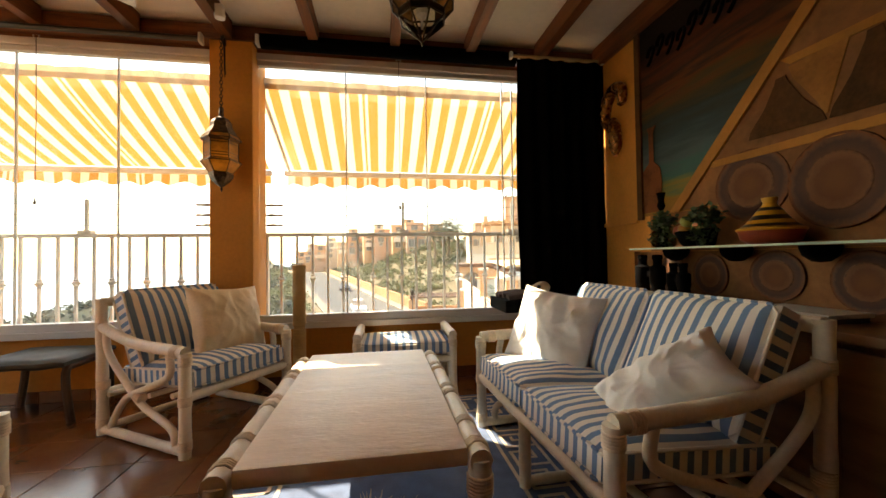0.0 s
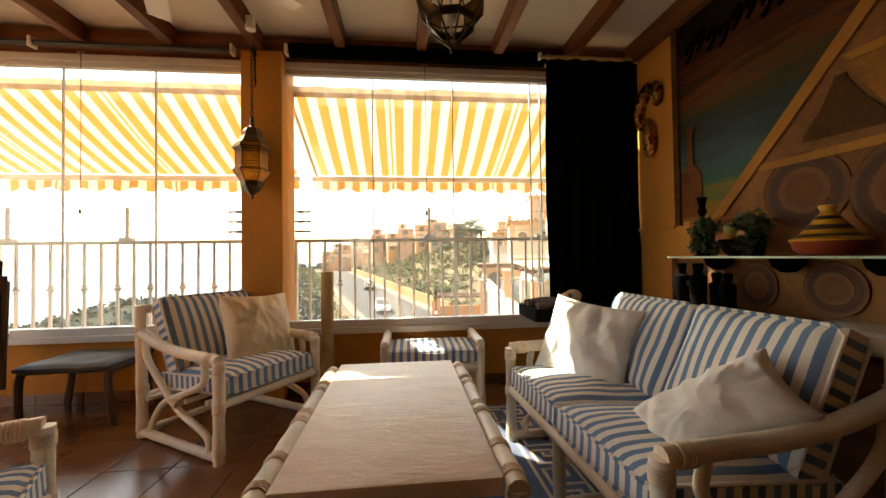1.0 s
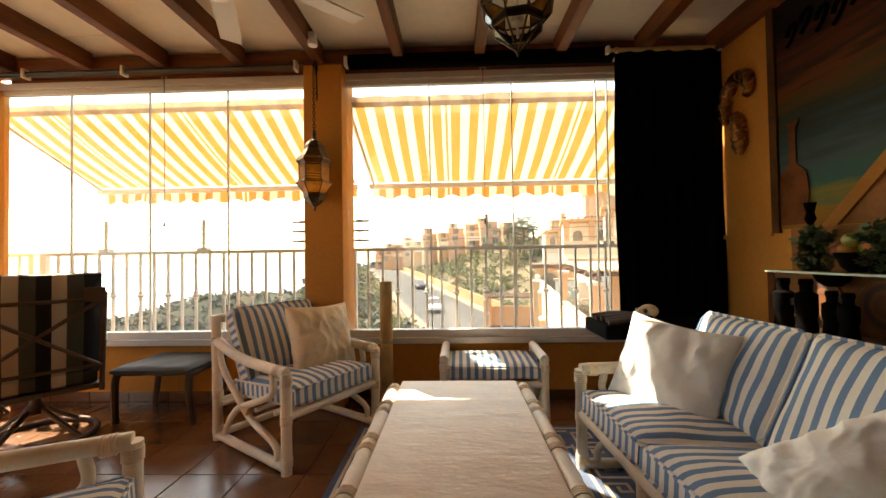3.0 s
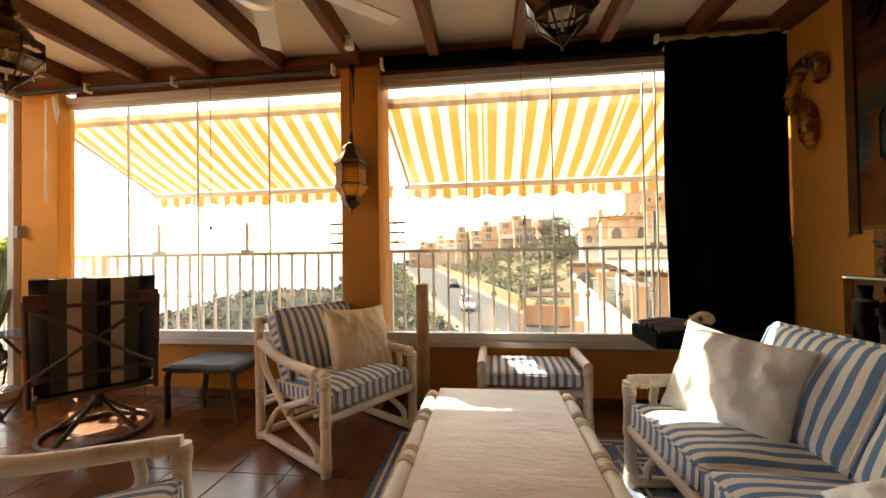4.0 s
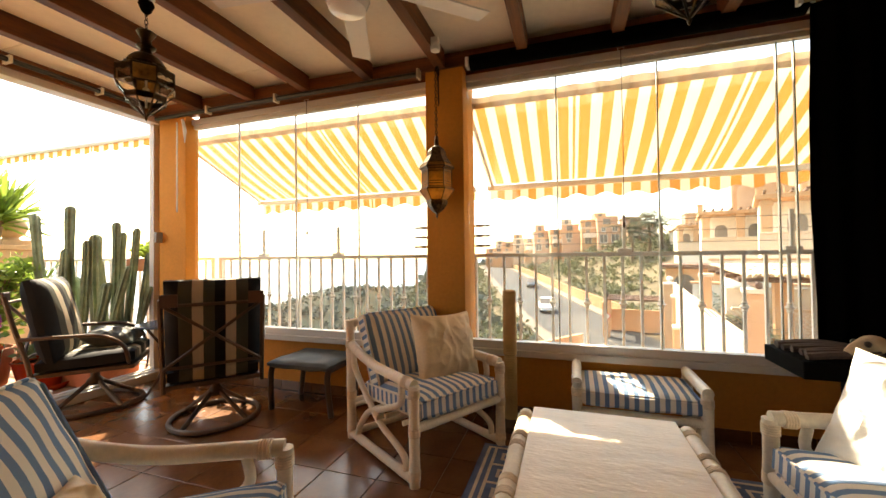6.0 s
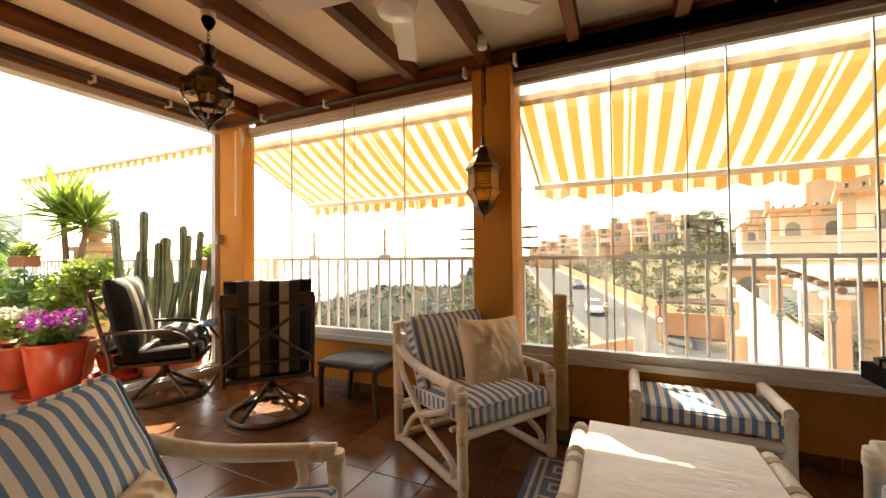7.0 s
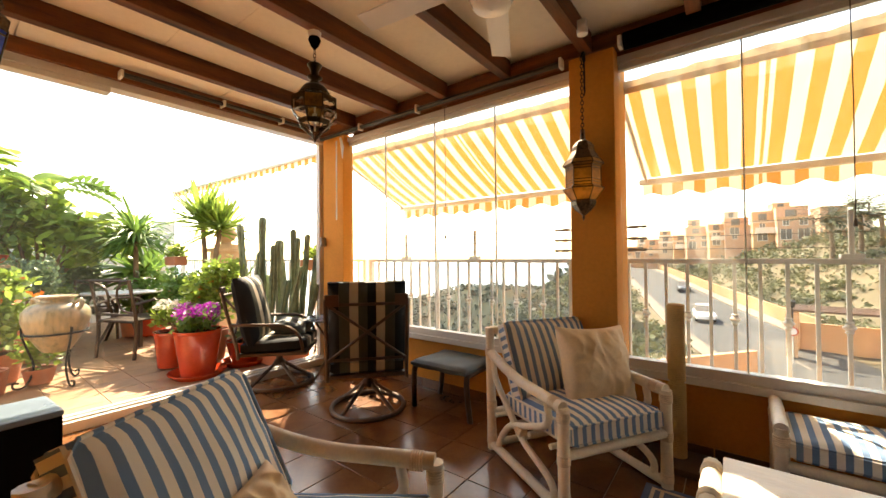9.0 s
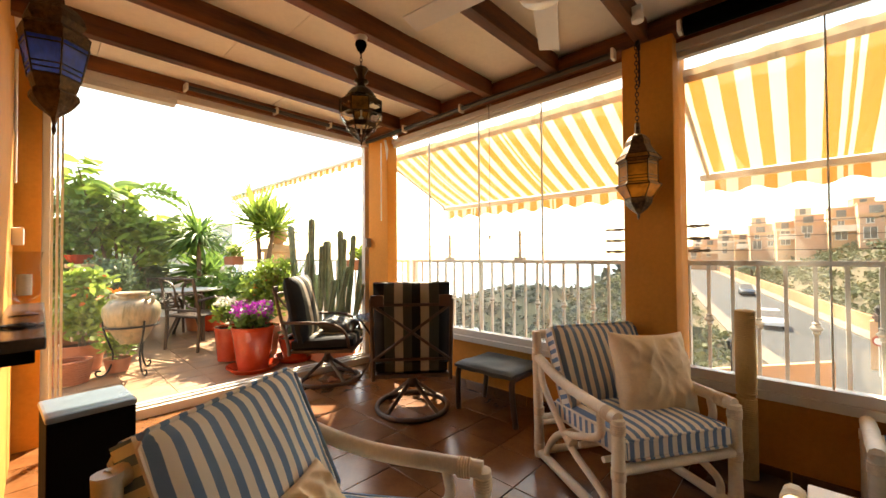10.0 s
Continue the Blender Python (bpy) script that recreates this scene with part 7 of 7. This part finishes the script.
# lower gardens: an ochre annex, gate piers, a sloping white wall, a straw-roofed pergola
annex = empty("garden_annex", frame_of(5.3, 24.5, -12, -6.2), "ochre garden annex with a brown tiled roof", "annex")
part("wall", boxes((0, 2.6, 0, 3.2, 0, 6.5), bevel=0.03), M_h[1], annex)
part("window", arched(bmesh.new(), 0.35, 1.35, -0.01, 4.4, 6.2), M_hglass, annex, "arched opening")
part("roof", boxes((-0.25, 2.9, -0.5, 3.4, 6.5, 6.72), bevel=0.05), M_hwood, annex, "brown roof edge")
M_straw = shader("straw_thatch", (0.42, 0.32, 0.20), 1.0, var=0.4, scale=4, grain=25, bump=0.8, stretch=(1, 6, 1))
for gx, gy, gh, gw in ((5.15, 23.0, 5.75, 0.25), (4.75, 19.6, 5.45, 0.28), (4.35, 17.6, 4.5, 0.3), (3.7, 10.1, 6.55, 0.15), (4.05, 14.0, 6.65, 0.13), (5.05, 12.2, 6.7, 0.17), (6.3, 12.2, 6.7, 0.17)):
    g = empty("garden_pillar", frame_of(gx, gy, -14, -6.2), "ochre garden pier with a pale cap", "pillar", "garden pillars")
    part("shaft", boxes((-gw, gw, -gw, gw, 0, gh), bevel=0.02), M_h[1], g)
    part("cap", boxes((-gw - 0.05, gw + 0.05, -gw - 0.05, gw + 0.05, gh, gh + 0.09), bevel=0.02), M_h[3], g)
    if gy > 17:
        bm = bmesh.new()
        lathe(bm, [(0.09, gh + 0.09), (0.06, gh + 0.14), (0.15, gh + 0.26), (0.13, gh + 0.36), (0.0, gh + 0.43)], 10)
        part("finial", bm, M_h[3], g, "white ball finial", smooth=True)
straw = empty("straw_pergola", frame_of(3.55, 10.0, -10, 0.52), "garden pergola thatched with weathered straw on dark poles", "pergola")
bm = bmesh.new()
rnd = random.Random(31)
for i in range(70):
    px = i * 0.05
    for q in range(3):
        y0 = q * 1.5 + rnd.uniform(-0.12, 0.12)
        tube(bm, [(px, y0, 0.17 + 0.03 * q + rnd.uniform(-0.02, 0.02)), (px + rnd.uniform(-0.04, 0.04), y0 + 0.8, 0.20 + 0.03 * q), (px, y0 + 1.62, 0.19 + 0.03 * q + rnd.uniform(-0.02, 0.02))], 0.035, 5)
part("thatch", bm, M_straw, straw, "weathered straw thatch")
for q in range(4):
    bm = bmesh.new()
    tube(bm, [(-0.12, 0.15 + q * 1.35, 0.09), (3.6, 0.15 + q * 1.35, 0.09 + 0.02 * q)], 0.055, 8)
    part("pole", bm, M_hwood, straw)
for q in range(2):
    bm = bmesh.new()
    tube(bm, [(0.12 + q * 3.2, -0.25, 0.0), (0.12 + q * 3.2, 4.7, 0.06)], 0.065, 8)
    part("beam", bm, M_hwood, straw)
ramp = empty("garden_wall", frame_of(3.62, 10.3, 0, 0), "sloping white garden wall with a pierced panel", "wall", "garden walls")
bm = bmesh.new()
P = [(0.0, 0.0, -0.65), (0.25, 3.5, -0.45), (0.62, 7.0, -0.30), (1.05, 10.0, -0.25)]
for (xa, ya, za), (xb, yb, zb) in zip(P, P[1:]):
    q = [bm.verts.new(c) for c in ((xa, ya, za), (xb, yb, zb), (xb, yb, -6.4), (xa, ya, -6.4), (xa + 0.22, ya, za), (xb + 0.22, yb, zb), (xb + 0.22, yb, -6.4), (xa + 0.22, ya, -6.4))]
    for f in ((0, 1, 2, 3), (4, 7, 6, 5), (0, 4, 5, 1), (0, 3, 7, 4), (1, 5, 6, 2)):
        bm.faces.new([q[k] for k in f])
bmesh.ops.recalc_face_normals(bm, faces=bm.faces)
part("wall", bm, M_h[2], ramp)
part("coping", boxes((-0.05, 0.27, 0.0, 0.3, -0.65, -0.55), bevel=0.02), M_h[2], ramp)
yard = empty("garden_wall", frame_of(4.2, 12.6, -6, -6.2), "pale courtyard wall with a diamond lattice panel", "wall", "garden walls")
part("wall", boxes((0, 4.5, 0, 0.2, 0, 5.15), (0, 4.5, 0.6, 0.8, 5.15, 6.4)), M_h[3], yard)
for k in range(34):
    for s_ in (1, -1):
        bm = bmesh.new()
        xa = 0.1 + k * 0.13
        tube(bm, [(xa, 0.1, 5.15), (xa + s_ * 0.75, 0.1, 5.9)], 0.014, 4)
        part("lath", bm, M_h[2], yard)
part("rail", boxes((0, 4.5, 0.06, 0.14, 5.88, 5.95)), M_h[2], yard)
stepped = empty("terrace_wall", frame_of(6.3, 25.0, -16, -6.4), "white stepped terrace wall under the villas", "wall")
part("wall", boxes((1.2, 9.5, 0, 0.4, 0, 7.1), (0.4, 9.0, -2.2, -1.8, 0, 6.0), bevel=0.03), M_h[3], stepped)
part("coping", boxes((1.1, 9.6, -0.06, 0.46, 7.1, 7.22), (0.3, 9.1, -2.26, -1.74, 6.0, 6.12), bevel=0.02), M_h[1], stepped)
bm = bmesh.new()
lathe(bm, [(0.9, 6.0), (0.85, 6.4), (0.6, 6.8), (0.0, 7.0)], 18, (2.4, -2.6, 0))
part("dome", bm, M_h[3], stepped, "white domed oven", smooth=True)
for px, py, pz, tw_ in ((6.0, 38.5, -2.9, -8),):
    p = empty("carport", frame_of(px, py, tw_, pz), "dark slatted timber pergola over a parking bay", "pergola", "garden pergolas")
    for i in range(12):
        part("slat", boxes((-2.6, 2.6, -1.8 + i * 0.32, -1.68 + i * 0.32, 0.0, 0.14)), M_hwood, p)
    for sx in (-2.4, 2.4):
        part("beam", boxes((sx - 0.1, sx + 0.1, -1.9, 1.9, -0.2, 0.0)), M_hwood, p)
        part("post", boxes((sx - 0.3, sx + 0.3, -1.7, -1.2, -3.5, -0.2)), M_h[1], p)
        part("post", boxes((sx - 0.3, sx + 0.3, 1.2, 1.7, -3.5, -0.2)), M_h[1], p)
    part("wall", boxes((-2.4, 2.4, 1.75, 1.95, -3.5, -1.2)), M_h[1], p, "low ochre wall")


def strip(name, off, y0, y1, hgt, thick, mat, label, kind="structure", cat="wall"):
    bm = bmesh.new()
    prev = None
    y = y0
    while y <= y1:
        c = road_x(y) + off
        zb = land(road_x(y), y)
        ring = [bm.verts.new(v) for v in ((c - thick / 2, y, zb - 0.6), (c - thick / 2, y, zb + hgt), (c + thick / 2, y, zb + hgt), (c + thick / 2, y, zb - 0.6))]
        if prev:
            for q in range(4):
                bm.faces.new((prev[q], prev[(q + 1) % 4], ring[(q + 1) % 4], ring[q]))
        else:
            bm.faces.new(ring)
        prev = ring
        y += 3
    bm.faces.new(prev[::-1])
    bmesh.ops.recalc_face_normals(bm, faces=bm.faces)
    return tagged(part(name, bm, mat), label, cat, kind=kind)


M_kerb = shader("pavement_paving", (0.17, 0.135, 0.10), 0.9, var=0.2, scale=0.6, grain=6, bump=0.0)
M_road_wall = shader("roadside_render", (0.34, 0.165, 0.07), 0.9, var=0.2, scale=0.4, grain=4, bump=0.0)
strip("wall_roadside", 6.0, 47, 150, 1.5, 0.35, M_road_wall, "long ochre retaining wall along the road")
strip("pavement", 5.0, 44, 150, 0.17, 1.5, M_kerb, "pale pavement with a real kerb along the road", cat="pavement")
strip("pavement_2", -4.9, 20, 150, 0.16, 1.3, M_kerb, "narrow pavement on the seaward side of the road", cat="pavement")
bm = bmesh.new()
for i in range(26):
    y = 34 + i * 4.5
    c = road_x(y)
    z = land(c, y) + 0.07
    vs = [bm.verts.new(v) for v in ((c - 0.07, y, z), (c + 0.07, y, z), (c + 0.07 - 0.55, y + 2, land(road_x(y + 2), y + 2) + 0.075), (c - 0.07 - 0.55, y + 2, land(road_x(y + 2), y + 2) + 0.075))]
    bm.faces.new(vs)
tagged(part("road_marking", bm, M_kerb), "white dashed line along the road", "road marking", kind="structure")
gate = empty("entrance_wall", frame_of(-1.6, 27.0, 52, -6.1), "curved ochre wall at the side street", "wall")
part("wall", boxes((-4.5, 4.5, -0.15, 0.15, -0.5, 1.5), bevel=0.04), M_h[1], gate)


M_palm = shader("palm_leaf", (0.055, 0.068, 0.03), 0.6, var=0.35, scale=0.8, isl=True, bump=0, trans=0.08)


def palm(x, y, h, crown, seed):
    p = empty("palm_tree", frame_of(x, y, 0, land(x, y)), "date palm with an arching crown on the hillside", "palm tree", "palm trees")
    rnd = random.Random(seed)
    bm = bmesh.new()
    tube(bm, [(0, 0, -0.3), (0.1, 0, h * 0.5), (0, 0.1, h)], [0.32, 0.24, 0.26], 9, smooth_steps=4)
    part("trunk", bm, M_trunk, p, smooth=True)
    bm = bmesh.new()
    for k in range(34):
        a, el = rnd.uniform(0, 6.28), rnd.uniform(-0.3, 1.25)
        d = Vector((math.cos(a) * math.cos(el), math.sin(a) * math.cos(el), math.sin(el)))
        q = Vector((0, 0.1, h))
        side = d.cross(Vector((0, 0, 1))).normalized()
        for s in range(9):
            t = s / 9
            q = q + (d - Vector((0, 0, 1)) * 1.1 * t * t).normalized() * crown / 9
            for sg in (-1, 1):
                blade(bm, q, side * sg + d * 0.7 - Vector((0, 0, 0.25)), (0, 0, 1), crown * 0.30 * (1 - 0.5 * t), 0.05 + 0.06 * crown, 0.4, 2, 0.1)
    part("crown", bm, M_palm, p)


for x, y, h, c, s in ((10.9, 74, 5.2, 4.2, 1), (14.0, 76, 6.6, 3.2, 2), (15.9, 76, 6.3, 3.2, 3), (-8.0, 104, 2.6, 2.4, 4), (-6.5, 22, 2.2, 1.9, 5), (6.6, 20, 4.6, 1.4, 6), (4.75, 12.6, 4.9, 0.9, 7), (-8, 27, 1.6, 1.8, 8)):
    palm(x, y, h if h < 5 else h - land(x, y), c, s)

rnd = random.Random(77)
bm = bmesh.new()
count = 0
while count < 3500:
    y = rnd.uniform(16, 150)
    side_ = rnd.choice((rnd.uniform(7.5, 46), rnd.uniform(-45, -6.5)))
    x = road_x(y) + side_
    if side_ > 0 and y < 45:
        continue
    if side_ > 0 and y < 60 and x > 10:
        continue
    s = rnd.uniform(0.35, 1.5) * (1.0 if y < 90 else 1.3)
    leaf_cloud(bm, (x, y, land(x, y) + s * 0.35), (s, s, s * 0.65), 46, s * 0.36, rnd)
    count += 1
tagged(part("scrub", bm, shader("scrub_leaf", (0.105, 0.108, 0.052), 0.8, var=0.45, scale=0.4, isl=True, bump=0, trans=0.2)), "dry green scrub over the hillside", "shrubs", kind="stuff")
bm = bmesh.new()
for _ in range(5200):
    y = rnd.uniform(40, 300)
    x = road_x(y) - rnd.uniform(9, 110)
    s = rnd.uniform(0.8, 2.0)
    leaf_cloud(bm, (x, y, land(x, y) + s * 0.3), (s, s, s * 0.6), 20, s * 0.55, rnd)
for _ in range(900):
    x, y = rnd.uniform(-300, -40), rnd.uniform(90, 420)
    s = rnd.uniform(2.0, 4.5)
    leaf_cloud(bm, (x, y, land(x, y) + s * 0.3), (s, s, s * 0.6), 14, s * 0.9, rnd)
tagged(part("far_woods", bm, shader("coast_scrub", (0.058, 0.064, 0.048), 0.9, var=0.25, scale=0.2, isl=True, bump=0, trans=0.15)), "dark scrub on the coastal slope", "woods", kind="stuff")


def car(x, y, turn, mat, label):
    c = empty("car", frame_of(x, y, turn, land(road_x(y), y) + 0.08), label, "car", "parked cars")
    bm = bmesh.new()
    rows = [(-2.1, 0.35, 0.75, 0.80), (-1.95, 0.3, 0.95, 0.86), (-1.0, 0.28, 1.02, 0.9), (0.5, 0.28, 1.0, 0.9), (1.6, 0.3, 0.92, 0.88), (2.1, 0.35, 0.68, 0.78)]
    prev = None
    for yy, z0, z1, hw in rows:
        ring = [bm.verts.new(v) for v in ((-hw, yy, z0), (-hw, yy, z1 - 0.1), (-hw + 0.1, yy, z1), (hw - 0.1, yy, z1), (hw, yy, z1 - 0.1), (hw, yy, z0))]
        if prev:
            for q in range(6):
                bm.faces.new((prev[q], prev[(q + 1) % 6], ring[(q + 1) % 6], ring[q]))
        else:
            bm.faces.new(ring)
        prev = ring
    bm.faces.new(prev[::-1])
    bmesh.ops.recalc_face_normals(bm, faces=bm.faces)
    part("body", bm, mat, c, smooth=True)
    for nm, rows, mt in (("cabin", [(-1.9, 1.0, 0.80), (-1.5, 1.52, 0.66), (0.1, 1.55, 0.66), (1.0, 0.98, 0.80)], M_hglass),):
        bm = bmesh.new()
        A = [[bm.verts.new((s * hw, yy, z)) for s in (-1, 1)] for yy, z, hw in rows]
        B = [bm.verts.new((s * 0.84, yy, 0.95)) for s in (-1, 1) for yy in (-1.9, 1.0)]
        for p, q in zip(A, A[1:]):
            bm.faces.new((p[0], p[1], q[1], q[0]))
        bm.faces.new([a[0] for a in A])
        bm.faces.new([a[1] for a in A[::-1]])
        part(nm, bm, mt, c)
    part("roof", boxes((-0.64, 0.64, -1.45, 0.1, 1.53, 1.58), bevel=0.02), mat, c)
    for sx in (-0.8, 0.8):
        for sy in (-1.35, 1.35):
            bm = bmesh.new()
            tube(bm, [(sx - 0.1, sy, 0.32), (sx + 0.1, sy, 0.32)], 0.32, 16)
            part("wheel", bm, M_black, c, smooth=True)
        part("headlight", boxes((sx - 0.14, sx + 0.1, 2.0, 2.08, 0.62, 0.74)), M_alu, c)


car(-2.3, 50.5, 188, shader("white_car_paint", (0.75, 0.75, 0.74), 0.2, var=0.02, bump=0), "white parked car on the road")
car(-6.4, 77, 190, shader("dark_car_paint", (0.03, 0.035, 0.045), 0.2, var=0.05, bump=0), "dark parked car on the road")
for lx, ly, lh in ((3.4, 36.5, 3.6), (-2.2, 22.0, 3.2)):
    L = empty("street_lamp", frame_of(lx, ly, 0, -6.2), "black street lamp beside the road", "street lamp", "street lamps")
    bm = bmesh.new()
    tube(bm, [(0, 0, -0.3), (0, 0, lh)], [0.06, 0.04], 8)
    part("pole", bm, M_jet, L)
    bm = bmesh.new()
    lathe(bm, [(0.04, lh), (0.16, lh + 0.12), (0.20, lh + 0.42), (0.06, lh + 0.58), (0, lh + 0.66)], 8)
    part("lantern", bm, M_jet, L)
sg = empty("road_sign", frame_of(3.3, 35.5, 0, -6.2), "round white road sign with a red rim", "road sign")
bm = bmesh.new()
tube(bm, [(0, 0, -0.3), (0, 0, 2.4)], 0.035, 8)
part("pole", bm, M_alu, sg)
bm = bmesh.new()
tube(bm, [(0, -0.02, 2.15), (0, -0.05, 2.15)], 0.3, 20)
part("disc", bm, M_red, sg)
bm = bmesh.new()
tube(bm, [(0, -0.055, 2.15), (0, -0.06, 2.15)], 0.22, 20)
part("face", bm, M_white, sg)

# ---- floor tiles and skirting ----
def tiling(owner, x0, x1, y0, y1, step, mat, zt, gap=0.005, skip=None, keep=300, stuff_name="tile_field"):
    """Square tiles with sunken joints; the nearest are objects of their own."""
    bm = bmesh.new()
    h = step / 2 - gap / 2
    box(bm, -h, h, -h, h, -0.014, 0.0, bevel=0.0025)
    base = None
    rest = bmesh.new()
    far = []
    nx, ny = int((x1 - x0) / step) + 1, int((y1 - y0) / step) + 1
    spots = [(x0 + (i + 0.5) * step, y0 + (j + 0.5) * step) for i in range(nx) for j in range(ny)]
    spots.sort(key=lambda p: -p[1] if skip is None else skip(p))
    for n, (x, y) in enumerate(spots):
        if n < keep:
            if base is None:
                ob = part("tile", bm, mat, owner)
                base = ob.data
            else:
                ob = new("tile", base)
                ob.parent = owner
            ob.location = (x, y, zt + random.uniform(-0.0006, 0.0006))
            ob.rotation_euler = (random.uniform(-0.0012, 0.0012), random.uniform(-0.0012, 0.0012), random.choice((0, 1, 2, 3)) * math.pi / 2)
        else:
            far.append((x, y))
    for x, y in far:
        vs = [rest.verts.new((x + a * h, y + b * h, zt)) for a, b in ((-1, -1), (1, -1), (1, 1), (-1, 1))]
        rest.faces.new(vs)
    if far:
        tagged(part(stuff_name, rest, mat, owner), kind="stuff")
    else:
        rest.free()


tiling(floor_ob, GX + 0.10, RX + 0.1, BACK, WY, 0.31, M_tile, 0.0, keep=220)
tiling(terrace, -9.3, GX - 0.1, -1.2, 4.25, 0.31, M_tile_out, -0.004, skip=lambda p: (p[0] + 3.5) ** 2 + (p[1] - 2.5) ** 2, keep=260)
base_rows = bmesh.new()
box(base_rows, -0.152, 0.152, 0, 0.010, 0.002, 0.078, bevel=0.002)
skirt = tagged(new("baseboard"), "glossy terracotta skirting tiles along the wall", "skirting", kind="structure")
bme = None
for i in range(17):
    if bme is None:
        ob = part("tile", base_rows, M_tile, skirt)
        bme = ob.data
    else:
        ob = new("tile", bme)
        ob.parent = skirt
    ob.location = (-2.87 + i * 0.31, WY - 0.010, 0)
